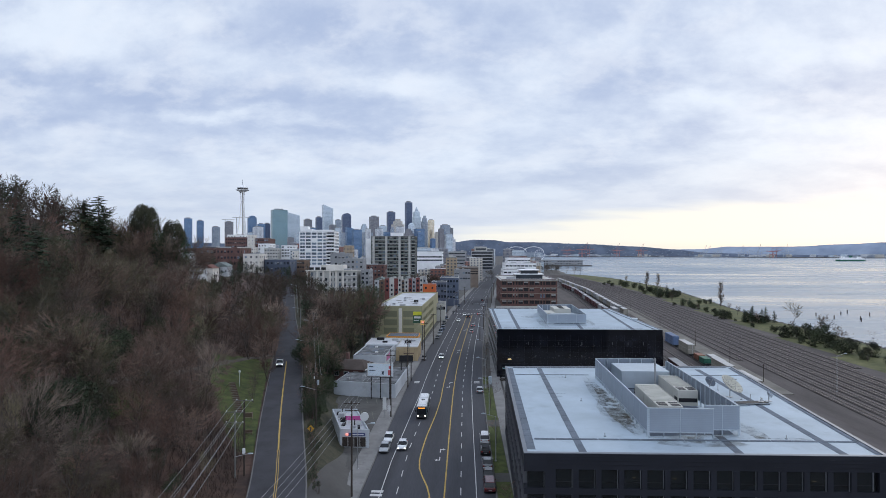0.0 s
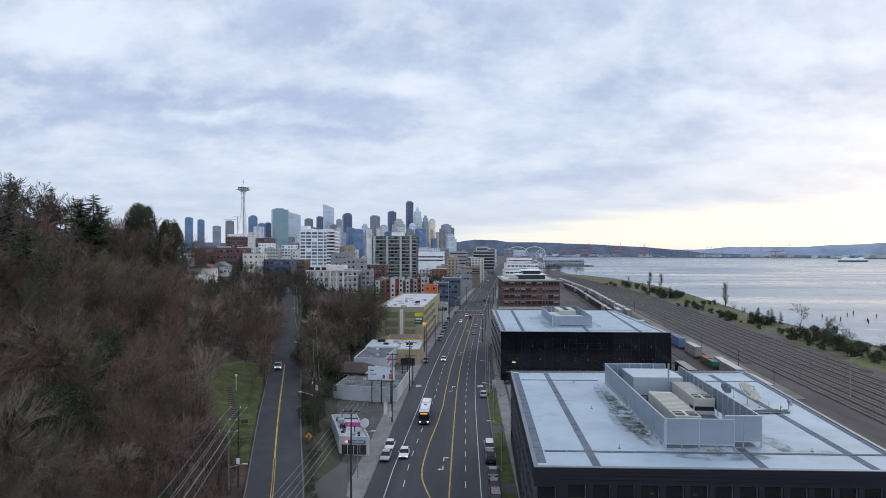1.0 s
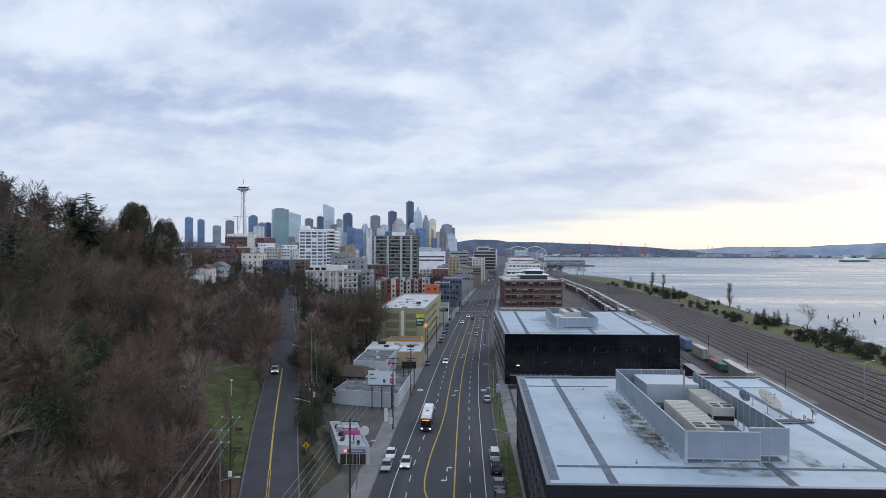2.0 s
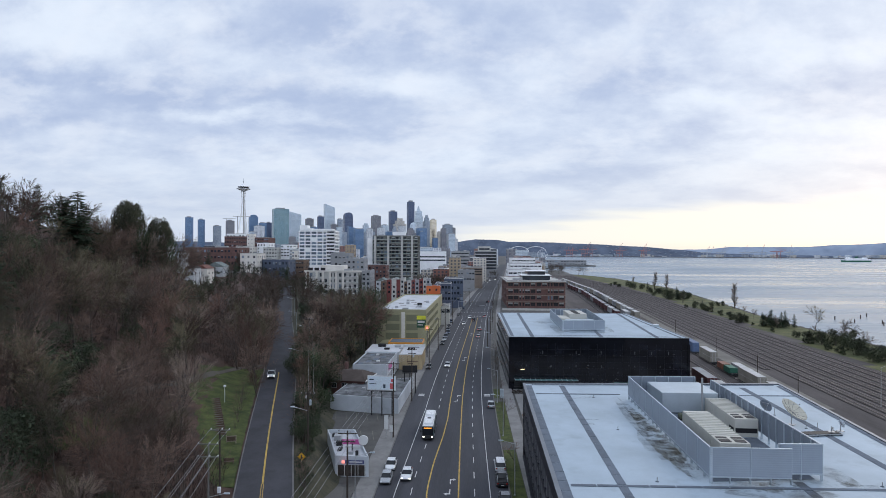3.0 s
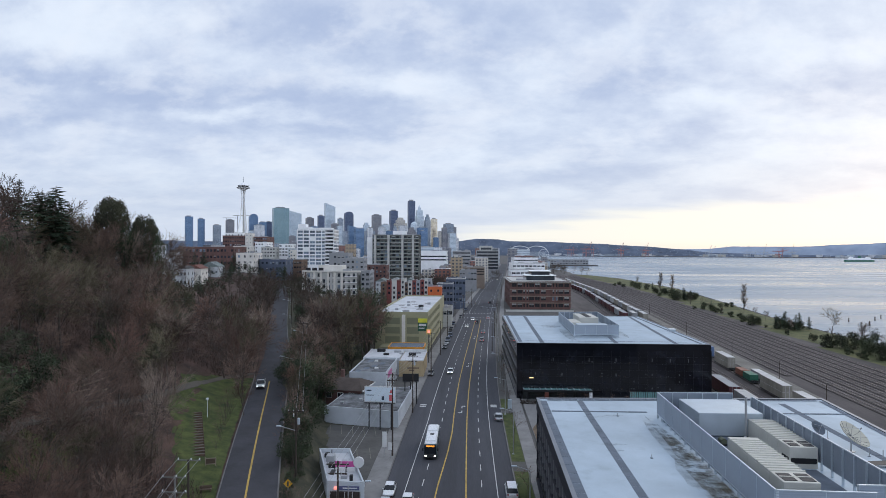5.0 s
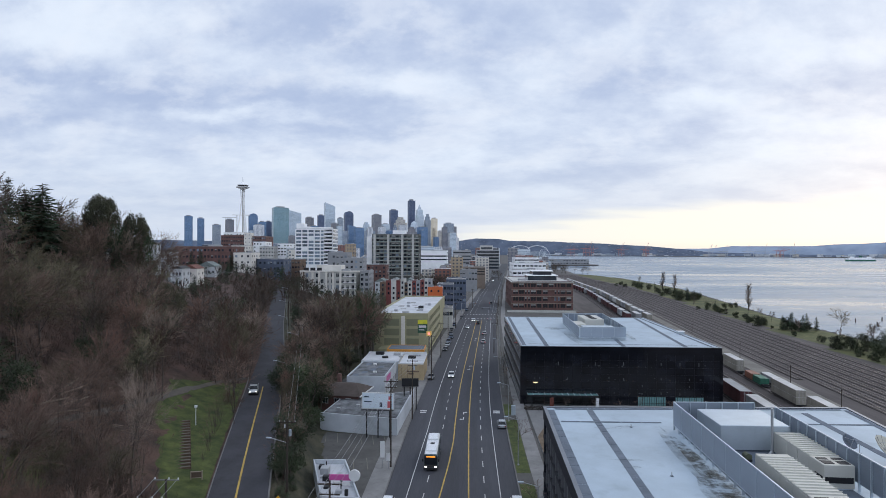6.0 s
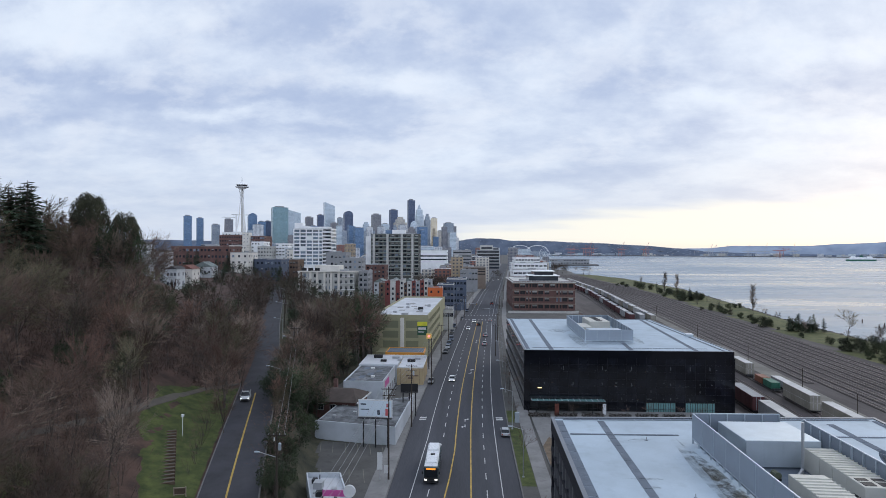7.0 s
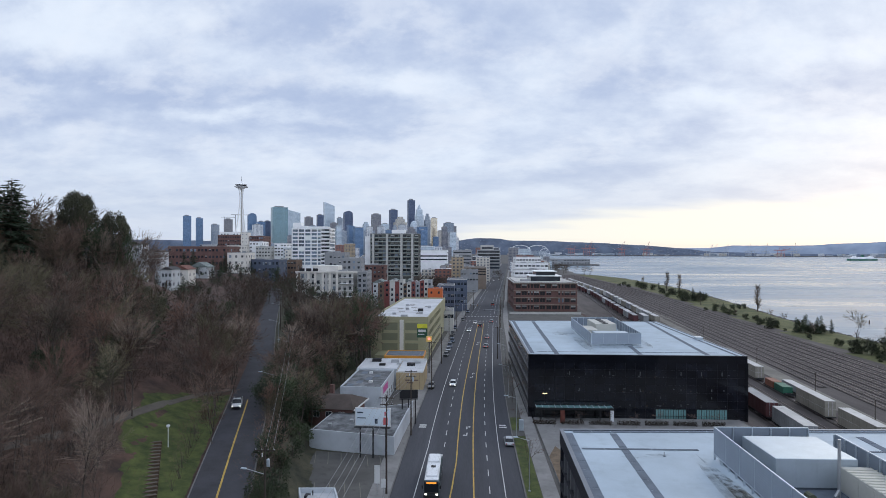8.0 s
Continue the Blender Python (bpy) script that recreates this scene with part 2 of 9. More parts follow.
M_BALLAST = material("rail_ballast", (0.090, 0.077, 0.074), 0.95, var=0.40, scale=0.5, spots=0.35, bump=0.6, streak=(1, 0.2, 1))
M_RAIL = material("rail_steel", (0.20, 0.17, 0.16), 0.5, 0.6, var=0.2, scale=3)
M_WHITE_ROOF = material("white_roof_membrane", (0.385, 0.462, 0.525), 0.6, var=0.15, scale=0.5, spots=0.22, bump=0.1)
M_SEAM = material("grey_roof_pavers", (0.125, 0.15, 0.185), 0.85, var=0.25, scale=1.5, spots=0.3)
M_PARAPET_B = material("black_metal_panel", (0.016, 0.016, 0.021), 0.4, 0.3, var=0.15, scale=1.0, bump=0.05)
M_PARAPET = material("charcoal_metal_panel", (0.018, 0.0195, 0.027), 0.6, 0.0, var=0.2, scale=1.0, bump=0.05, spec=0.25)
M_PARAPET_CAP = material("grey_parapet_cap", (0.19, 0.205, 0.23), 0.5, 0.4, var=0.15, scale=1)
M_BLACK_GLASS = material("black_window_glass", (0.009, 0.010, 0.014), 0.07, var=0.6, scale=1.4, bump=0, spec=0.5, per_object=0.25)
M_BLACK_FRAME = material("black_mullion", (0.017, 0.017, 0.021), 0.4, 0.4, var=0.1, bump=0)
M_SCREEN = material("grey_screen_panel", (0.29, 0.335, 0.39), 0.55, 0.2, var=0.10, scale=0.8, bump=0.05)
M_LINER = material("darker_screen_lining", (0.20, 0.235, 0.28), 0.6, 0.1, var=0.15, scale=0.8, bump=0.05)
M_DUCT = material("galvanised_duct", (0.46, 0.52, 0.57), 0.45, 0.5, var=0.12, scale=1)
M_BEIGE_UNIT = material("beige_air_handler", (0.50, 0.49, 0.44), 0.55, 0.1, var=0.12, scale=1)
M_DARK = material("dark_louvre", (0.012, 0.012, 0.014), 0.6, var=0.1, bump=0)
M_TRUNK = material("bark", (0.098, 0.082, 0.070), 0.95, var=0.4, scale=3, bump=0.5)
M_TWIG = material("bare_twigs", (0.16, 0.108, 0.084), 0.95, var=0.45, scale=0.5, per_object=0.55, bump=0)
M_TWIG_WARM = material("reddish_twigs", (0.153, 0.091, 0.07), 0.95, var=0.45, scale=0.5, per_object=0.55, bump=0)
M_TWIG_GREY = material("grey_twigs", (0.202, 0.156, 0.126), 0.95, var=0.45, scale=0.5, per_object=0.55, bump=0)
M_TWIG_MOSS = material("mossy_twigs", (0.138, 0.118, 0.074), 0.95, var=0.45, scale=0.5, per_object=0.55, bump=0)
M_TWIG_PALE = material("pale_shoots", (0.23, 0.19, 0.155), 0.95, var=0.3, scale=0.4, per_object=0.2, bump=0)
M_BRAMBLE = material("dead_bramble", (0.064, 0.044, 0.034), 0.95, var=0.5, scale=0.4, bump=0)
M_LOG = material("bleached_log", (0.30, 0.24, 0.19), 0.9, var=0.3, scale=3)
M_DOME = material("dark_evergreen_leaves", (0.042, 0.046, 0.028), 0.85, var=0.5, scale=0.8, tint=(0.070, 0.070, 0.040), bump=0)
M_SHORE_LEAF = material("dark_shore_shrub_leaves", (0.024, 0.034, 0.018), 0.85, var=0.5, scale=0.8, tint=(0.044, 0.052, 0.024), per_object=0.3, bump=0)
M_LEAF = material("evergreen_leaves", (0.036, 0.052, 0.028), 0.8, var=0.5, scale=0.8, tint=(0.055, 0.072, 0.034), per_object=0.35, bump=0)
M_NEEDLES = material("conifer_needles", (0.024, 0.044, 0.027), 0.85, var=0.5, scale=0.8, tint=(0.034, 0.052, 0.026), per_object=0.3, bump=0)
M_POLE = material("creosoted_wood_pole", (0.055, 0.042, 0.034), 0.9, var=0.3, scale=3)
M_OLD_POLE = material("weathered_grey_wood", (0.17, 0.165, 0.155), 0.9, var=0.3, scale=3)
M_GALV = material("galvanised_steel", (0.40, 0.41, 0.42), 0.45, 0.6, var=0.12, scale=2)
M_WIRE = material("overhead_wire", (0.30, 0.30, 0.31), 0.5, 0.3, var=0.1, bump=0)

# ---- building helpers ----
def smooth(a, b, v):
    k = np.clip((np.asarray(v, float) - a) / (b - a), 0, 1)
    return k * k * (3 - 2 * k)


def mesh_of(name, verts, faces, mats, index=None, shade=False):
    me = bpy.data.meshes.new(name)
    me.from_pydata([tuple(map(float, v)) for v in verts], [], faces)
    for mt in mats:
        me.materials.append(mt)
    if index is not None:
        me.polygons.foreach_set("material_index", np.asarray(index, np.int32))
    if shade:
        me.polygons.foreach_set("use_smooth", np.ones(len(me.polygons), bool))
    me.update()
    return me


class Build:
    """Collects boxes, prisms, tubes and strips into one mesh."""

    def __init__(self):
        self.v, self.f, self.m, self.mats = [], [], [], []

    def slot(self, mt):
        if mt not in self.mats:
            self.mats.append(mt)
        return self.mats.index(mt)

    def add(self, verts, faces, mt):
        n, k = len(self.v), self.slot(mt)
        self.v += verts
        self.f += [tuple(i + n for i in f) for f in faces]
        self.m += [k] * len(faces)
        return self

    def box(self, x0, x1, y0, y1, z0, z1, mt, bevel=0.0):
        if bevel <= 0:
            vs = [(x, y, z) for z in (z0, z1) for x, y in ((x0, y0), (x1, y0), (x1, y1), (x0, y1))]
            return self.add(vs, [(3, 2, 1, 0), (4, 5, 6, 7), (0, 1, 5, 4), (1, 2, 6, 5), (2, 3, 7, 6), (3, 0, 4, 7)], mt)
        b = bevel
        ring = [(x0 + b, y0), (x1 - b, y0), (x1, y0 + b), (x1, y1 - b), (x1 - b, y1), (x0 + b, y1), (x0, y1 - b), (x0, y0 + b)]
        inner = [(x0 + b, y0 + b), (x1 - b, y0 + b), (x1 - b, y0 + b), (x1 - b, y1 - b), (x1 - b, y1 - b), (x0 + b, y1 - b), (x0 + b, y1 - b), (x0 + b, y0 + b)]
        vs = [(x, y, z0) for x, y in ring] + [(x, y, z1 - b) for x, y in ring] + [(x, y, z1) for x, y in inner]
        fs = [tuple(range(7, -1, -1))]
        fs += [(i, (i + 1) % 8, 8 + (i + 1) % 8, 8 + i) for i in range(8)]
        fs += [(8 + i, 8 + (i + 1) % 8, 16 + (i + 1) % 8, 16 + i) for i in range(8)]
        fs += [(16, 18, 20, 22)]
        return self.add(vs, fs, mt)

    def hoop(self, a0, a1, b0, b1, t, c0, c1, mt, flat=True):
        """A closed rectangular frame of thickness t: round the plan (flat) or upright, facing along y."""
        vs = []
        for c in (c0, c1):
            for k in (0.0, t):
                vs += [(a, b, c) if flat else (a, c, b) for a, b in ((a0 + k, b0 + k), (a1 - k, b0 + k), (a1 - k, b1 - k), (a0 + k, b1 - k))]
        fs = []
        for i in range(4):
            j = (i + 1) % 4
            fs += [(i, j, 8 + j, 8 + i), (4 + j, 4 + i, 12 + i, 12 + j), (8 + i, 8 + j, 12 + j, 12 + i), (j, i, 4 + i, 4 + j)]
        return self.add(vs, fs, mt)

    def prism(self, pts, z0, z1, mt):
        n = len(pts)
        vs = [(*p, z0) for p in pts] + [(*p, z1) for p in pts]
        fs = [tuple(range(n - 1, -1, -1)), tuple(range(n, 2 * n))] + [(i, (i + 1) % n, n + (i + 1) % n, n + i) for i in range(n)]
        return self.add(vs, fs, mt)

    def loft(self, rings, mt, cap=True):
        """Rings of equally many points, bottom to top."""
        n = len(rings[0])
        vs = [tuple(p) for r in rings for p in r]
        fs = [(k * n + i, k * n + (i + 1) % n, (k + 1) * n + (i + 1) % n, (k + 1) * n + i) for k in range(len(rings) - 1) for i in range(n)]
        if cap:
            fs += [tuple(range(n - 1, -1, -1)), tuple(range((len(rings) - 1) * n, len(rings) * n))]
        return self.add(vs, fs, mt)

    def lathe(self, profile, mt, x=0, y=0, n=20):
        return self.loft([[(x + r * math.cos(2 * math.pi * i / n), y + r * math.sin(2 * math.pi * i / n), z) for i in range(n)] for r, z in profile], mt)

    def tube(self, a, b, ra, rb, mt, n=6):
        a, b = Vector(a), Vector(b)
        q = (b - a).to_track_quat("Z", "Y")
        rings = [[c + q @ Vector((r * math.cos(2 * math.pi * i / n), r * math.sin(2 * math.pi * i / n), 0)) for i in range(n)] for c, r in ((a, ra), (b, rb))]
        return self.loft(rings, mt)

    def mesh(self, name, shade=False):
        return mesh_of(name, self.v, self.f, self.mats, self.m, shade)


def thing(name, at=(0, 0, 0), turn=0.0, label="", category="", group="", kind=""):
    ob = new(name)
    ob.empty_display_size = 0.2
    ob.matrix_basis = pose(*at, 0, 0, turn)
    return tagged(ob, label, category, group, kind)


def part(name, built, parent, label="", at=None, shade=False):
    me = built.mesh(name, shade) if isinstance(built, Build) else built
    ob = new(name, me)
    ob.parent = parent
    if at is not None:
        ob.matrix_basis = at if isinstance(at, Matrix) else Matrix.Translation(at)
    if label:
        ob["label"] = label
    return ob


def single(name, built, label="", category="", group="", kind="", at=None, shade=False):
    ob = new(name, built.mesh(name, shade) if isinstance(built, Build) else built)
    if at is not None:
        ob.matrix_basis = at if isinstance(at, Matrix) else Matrix.Translation(at)
    return tagged(ob, label, category, group, kind)

# ---- the lie of the land ----
ROAD_KEYS = ([-200, 60, 150, 190, 240, 283, 375, 565, 760, 1028, 1600, 2400, 3600], [-6, -6, -6, -5.6, -3.8, -1.8, 2.5, 15, 30.5, 51, 95, 150, 235])
SIDE_KEYS = ([-200, 0, 40, 85.7, 118, 142.6, 172.4, 207, 259, 346, 430, 520, 700], [-22, -17, -18, -27.4, -37.1, -44.1, -52.3, -62.8, -79.5, -105.5, -131, -156, -200])


def eased(keys, y, w):
    y = np.asarray(y, float)
    return sum(np.interp(y + d * w, *keys) for d in (-1, -0.5, 0, 0.5, 1)) / 5


def road_x(y):
    return eased(ROAD_KEYS, y, 22)


def road_half(y):
    return np.interp(y, [0, 280, 380, 760, 1600], [11.2, 10.9, 10.3, 9.3, 8.5])


def side_x(y):
    return eased(SIDE_KEYS, y, 9)


def side_z(y):
    return np.interp(y, [-100, 20, 85, 260, 345, 460, 600], [0, 0.6, 3.6, 10.9, 14.5, 21, 27])


def yard_right(y):
    return np.interp(y, [-200, 0, 211, 253, 313, 406, 555, 653, 732, 1000], [100, 119, 143, 149, 155, 164, 174, 182, 186, 178])


def shore_x(y):
    return np.interp(y, [-300, 100, 305, 386, 511, 714, 942, 1040, 1120, 1200, 1330, 1360, 1800, 3000, 5000],
                     [175, 185, 195, 197, 216, 242, 238, 222, 195, 205, 212, 135, 140, 330, 640])


def land(x, y):
    """Height of the ground."""
    x, y = np.asarray(x, float), np.asarray(y, float)
    sx, sz = side_x(y), side_z(y)
    u = (sx - 5.5) - x                          # metres uphill of the side road
    steep = 1.0
    slope = smooth(0, 14, u) * 3.0 + np.clip(u - 10, 0, None) * 0.46
    hill = sz + np.minimum(slope * steep, 5 + 42 * (1 - smooth(222, 290, y)) + 0.02 * np.clip(u, 0, 300))
    foot = np.maximum(sx + 5.5, np.interp(y, [0, 250, 420], [-40, -40, -90]))
    width = np.interp(y, [0, 118, 170, 250, 400, 700], [4, 8, 9, 22, 55, 110])
    d = x - (sx + 5.5)
    bank = sz * (1 - smooth(0, 1, d / width))
    z = np.where(u > 0, hill, np.where(d < 0, sz, bank)) - 0.18
    # the town behind rises gently from the water
    town = smooth(300, 900, y) * smooth(-20, -900, x - road_x(y)) * 26
    z = np.where(y > 420, np.maximum(z, town - 0.18) * (1 - smooth(420, 700, y)) + town * smooth(420, 700, y) - 0.18, z)
    # railway land, shore
    rail = smooth(57, 70, x - np.interp(y, [0, 300, 760, 1100], [0, 4, 34, 50]))
    z = z - 2.9 * rail
    z = z - 7.0 * smooth(-9, 9, x - shore_x(y))
    return z


def make_ground():
    xs = np.concatenate([np.arange(-4900, -430, 250), np.arange(-430, -130, 10), np.arange(-130, -14, 2.0), np.arange(-14, 56, 10), np.arange(56, 76, 2.5), np.arange(76, 260, 6), np.arange(260, 900, 40), np.arange(900, 4901, 250)])
    ys = np.concatenate([np.arange(-400, 40, 20), np.arange(40, 260, 2.5), np.arange(260, 640, 8), np.arange(640, 1400, 20), np.arange(1400, 4901, 250)])
    X, Y = np.meshgrid(xs, ys)
    Z = land(X, Y) + np.where((X < side_x(Y) - 24) & (Y < 420), 0.25 * np.sin(X * 0.9 + 3 * np.sin(Y * 0.31)) * np.sin(Y * 0.7 + X * 0.2), 0)
    nx, ny = len(xs), len(ys)
    i = np.arange(nx * ny).reshape(ny, nx)
    faces = np.stack([i[:-1, :-1], i[:-1, 1:], i[1:, 1:], i[1:, :-1]], -1).reshape(-1, 4)
    cx = (X[:-1, :-1] + X[1:, 1:]) / 2
    cy = (Y[:-1, :-1] + Y[1:, 1:]) / 2
    u = side_x(cy) - 5.5 - cx
    wob = 2.5 * np.sin(cy * 0.23) + 1.5 * np.sin(cy * 0.71 + cx * 0.4)
    bank = (u < -8) & (cx < -24)
    green = (cx > yard_right(cy) + 3) & (cy < 1060)
    rail = (cx > 58 + np.interp(cy, [0, 300, 760, 1100], [0, 4, 34, 50])) & (cx <= yard_right(cy) + 3)
    town = (cy > 420) | ((cx > -24) & (cx < 64))
    idx = np.zeros(cx.shape, int)
    idx[town] = 3
    idx[bank & ~town] = 4
    idx[rail & (cy < 1060)] = 2
    idx[(u < -11.5) & (u > -19) & (cy > 182) & (cy < 197)] = 1
    idx[((cx + 61) / 4.0) ** 2 + ((cy - 103) / 9.0) ** 2 + 0.2 * wob < 1] = 1
    idx[green] = 5
    me = mesh_of("ground", np.stack([X, Y, Z], -1).reshape(-1, 3), faces.tolist(), [M_EARTH, M_GRASS, M_BALLAST, M_TOWN, M_IVY, M_ROUGH], idx.reshape(-1), True)
    single("ground", me, "wooded hillside, lawn and town ground running down to the shore", "ground", kind="structure")


def make_lawn():
    """The park lawn beside the side road, with a soft uneven edge towards the wood."""
    ys = np.arange(103, 176, 0.8)
    vs, fs = [], []
    for y in ys:
        reach = float(np.interp(y, [103, 112, 122, 142, 160, 170, 175.5], [3.5, 6.5, 9, 14.5, 15.5, 11, 1.0])) + 1.1 * noise.noise((y * 0.33, 2.0, 0)) + 0.5 * noise.noise((y * 1.3, 5.0, 0))
        for k in range(12):
            x = float(side_x(y)) - 4.55 - max(0.2, reach) * k / 11
            vs.append((x, y, float(land(x, y)) + (0.10 if 0 < k < 11 else -0.05)))
    n = len(ys)
    fs = [(12 * i + k + 1, 12 * i + k, 12 * i + 12 + k, 12 * i + 13 + k) for i in range(n - 1) for k in range(11)]
    single("lawn", mesh_of("lawn", vs, fs, [M_GRASS], None, True), "mown park lawn on the slope beside the side road", "lawn", kind="structure")


M_TOWN = material("town_ground", (0.10, 0.095, 0.09), 0.9, var=0.35, scale=0.2, spots=0.4)
make_ground()
make_lawn()


def make_water():
    mt = bpy.data.materials.new("bay_water")
    mt.use_nodes = True
    nt = mt.node_tree
    N, L = nt.nodes, nt.links
    bs = N["Principled BSDF"]
    bs.inputs["Base Color"].default_value = (0.12, 0.17, 0.215, 1)
    bs.inputs["IOR"].default_value = 1.33
    geo = N.new("ShaderNodeNewGeometry")
    mp = N.new("ShaderNodeMapping")
    mp.inputs["Scale"].default_value = (0.25, 1.0, 1.0)
    L.new(geo.outputs["Position"], mp.inputs[0])
    n1, n2 = (N.new("ShaderNodeTexNoise") for _ in range(2))
    for n, s, d in ((n1, 0.2, 5), (n2, 0.010, 6)):
        n.inputs["Scale"].default_value, n.inputs["Detail"].default_value = s, d
        L.new(mp.outputs[0], n.inputs["Vector"])
    r = N.new("ShaderNodeMapRange")
    r.inputs[1].default_value, r.inputs[2].default_value, r.inputs[3].default_value, r.inputs[4].default_value = 0.36, 0.60, 0.34, 0.14
    L.new(n2.outputs[0], r.inputs[0])
    L.new(r.outputs[0], bs.inputs["Roughness"])
    # ripples tilt the surface: strongly in the wind-roughened streaks, hardly in the slicks
    k = N.new("ShaderNodeMapRange")
    k.inputs[1].default_value, k.inputs[2].default_value, k.inputs[3].default_value, k.inputs[4].default_value = 0.38, 0.64, 0.45, 0.10
    L.new(n2.outputs[0], k.inputs[0])
    mid = N.new("ShaderNodeVectorMath")
    mid.operation = "SUBTRACT"
    mid.inputs[1].default_value = (0.5, 0.5, 0.5)
    L.new(n1.outputs["Color"], mid.inputs[0])
    swell = N.new("ShaderNodeVectorMath")
    swell.operation = "SCALE"
    L.new(mid.outputs[0], swell.inputs[0])
    L.new(k.outputs[0], swell.inputs[3])
    level = N.new("ShaderNodeVectorMath")
    level.operation = "MULTIPLY_ADD"
    L.new(swell.outputs[0], level.inputs[0])
    level.inputs[1].default_value, level.inputs[2].default_value = (0.7, 1.6, 0), (0, 0, 1)
    unit = N.new("ShaderNodeVectorMath")
    unit.operation = "NORMALIZE"
    L.new(level.outputs[0], unit.inputs[0])
    L.new(unit.outputs[0], bs.inputs["Normal"])
    # matte blue-grey share put in for the dulled sky reflection on ripples
    matte_tone = N.new("ShaderNodeBsdfDiffuse")
    matte_tone.inputs["Color"].default_value = (0.34, 0.39, 0.44, 1)
    body = N.new("ShaderNodeMixShader")
    share = N.new("ShaderNodeMapRange")
    share.inputs[1].default_value, share.inputs[2].default_value, share.inputs[3].default_value, share.inputs[4].default_value = 0.38, 0.63, 0.46, 0.12
    L.new(n2.outputs[0], share.inputs[0])
    L.new(share.outputs[0], body.inputs[0])
    L.new(bs.outputs[0], body.inputs[1])
    L.new(matte_tone.outputs[0], body.inputs[2])
    L.new(body.outputs[0], N["Material Output"].inputs[0])
    me = mesh_of("water", [(90, -400, -6), (4950, -400, -6), (4950, 4950, -6), (90, 4950, -6)], [(0, 1, 2, 3)], [mt])
    single("water", me, "calm grey bay water with smooth and rippled streaks", "water", kind="structure")


make_water()


def ribbon(name, ys, left, right, mt, z=0.0, label="", drop=0.0, height=None):
    """A strip along the road between two offset functions, with a skirt of the given drop."""
    ys = np.asarray(ys, float)
    l, r = left(ys), right(ys)
    h = z + (height(ys) if height else 0 * ys)
    vs = [(a, y, k) for a, y, k in zip(l, ys, h)] + [(a, y, k) for a, y, k in zip(r, ys, h)]
    n = len(ys)
    fs = [(i, n + i, n + i + 1, i + 1) for i in range(n - 1)]
    if drop:
        vs += [(a, y, k - drop) for a, y, k in zip(l, ys, h)] + [(a, y, k - drop) for a, y, k in zip(r, ys, h)]
        fs += [(2 * n + i, i, i + 1, 2 * n + i + 1) for i in range(n - 1)] + [(n + i, 3 * n + i, 3 * n + i + 1, n + i + 1) for i in range(n - 1)]
        fs += [(2 * n, 3 * n, n, 0), (n - 1, 2 * n - 1, 4 * n - 1, 3 * n - 1)]
    return single(name, mesh_of(name, vs, fs, [mt]), label, name.split("_")[0], kind="structure")


YS = np.concatenate([np.arange(-120, 420, 6), np.arange(420, 1700, 25)])
YN = np.concatenate([np.arange(-60, 420, 4), np.arange(420, 1100, 20)])
road = ribbon("road", YS, lambda y: road_x(y) - road_half(y), lambda y: road_x(y) + road_half(y), M_ASPHALT, 0.0, "wide asphalt arterial road with worn lane markings", 0.3)
ribbon("pavement_west", YS, lambda y: road_x(y) - road_half(y) - 3.6, lambda y: road_x(y) - road_half(y) - 0.22, M_CONCRETE, 0.14, "concrete pavement beside the road", 0.4)
ribbon("kerb_west", YS, lambda y: road_x(y) - road_half(y) - 0.22, lambda y: road_x(y) - road_half(y), M_KERB, 0.15, "concrete kerb", 0.4)
ribbon("kerb_east", YS, lambda y: road_x(y) + road_half(y), lambda y: road_x(y) + road_half(y) + 0.2, M_KERB, 0.15, "concrete kerb", 0.4)
ribbon("verge_east", YS, lambda y: road_x(y) + road_half(y) + 0.2, lambda y: road_x(y) + road_half(y) + 2.9, M_LOT, 0.14, "trodden earth and paving strip between kerb and pavement", 0.4)
for y0, y1 in ((139, 172), (176, 186), (106, 134), (84, 102)):
    ribbon("lawn_strip", np.arange(y0, y1 + 0.1, (y1 - y0) / 6), lambda y: road_x(y) + road_half(y) + 0.3, lambda y: road_x(y) + road_half(y) + 2.8, M_GRASS, 0.15, "short lawn strip between kerb and pavement")
ribbon("pavement_east", YS, lambda y: road_x(y) + road_half(y) + 2.9, lambda y: road_x(y) + road_half(y) + 5.6, M_CONCRETE, 0.145, "concrete pavement beside the road", 0.4)


def line_at(keys):
    return lambda y: road_x(y) + np.interp(y, *keys)


LINES = [
    ("lane_line", M_WHITE_LINE, ([60, 112, 165, 300, 800], [-7.9, -7.9, -6.5, -6.5, -5.6]), 0.14, 1100),
    ("lane_line", M_YELLOW_LINE, ([70, 97.5, 103.2, 109.2, 115, 126, 143, 157, 208, 300, 800], [0.3, 0.26, -1.27, -2.54, -2.62, -2.26, -1.08, -0.55, -0.6, -0.5, -0.6]), 0.24, 372),
    ("lane_line", M_YELLOW_LINE, ([60, 800], [2.7, 2.3]), 0.24, 372),
    ("lane_line", M_WHITE_LINE, ([60, 800], [8.0, 7.0]), 0.14, 1100),
]
for nm, mt, keys, w, end in LINES:
    f = line_at(keys)
    ys = YN[YN < end]
    ys = ys[(ys < 372) | (ys > 402)] if end > 400 else ys
    ribbon(nm, ys[ys < 402], lambda y: f(y) - w / 2, lambda y: f(y) + w / 2, mt, 0.005, "painted lane line on the asphalt")
    if end > 400:
        ribbon(nm, ys[ys > 402], lambda y: f(y) - w / 2, lambda y: f(y) + w / 2, mt, 0.005, "painted lane line on the asphalt")

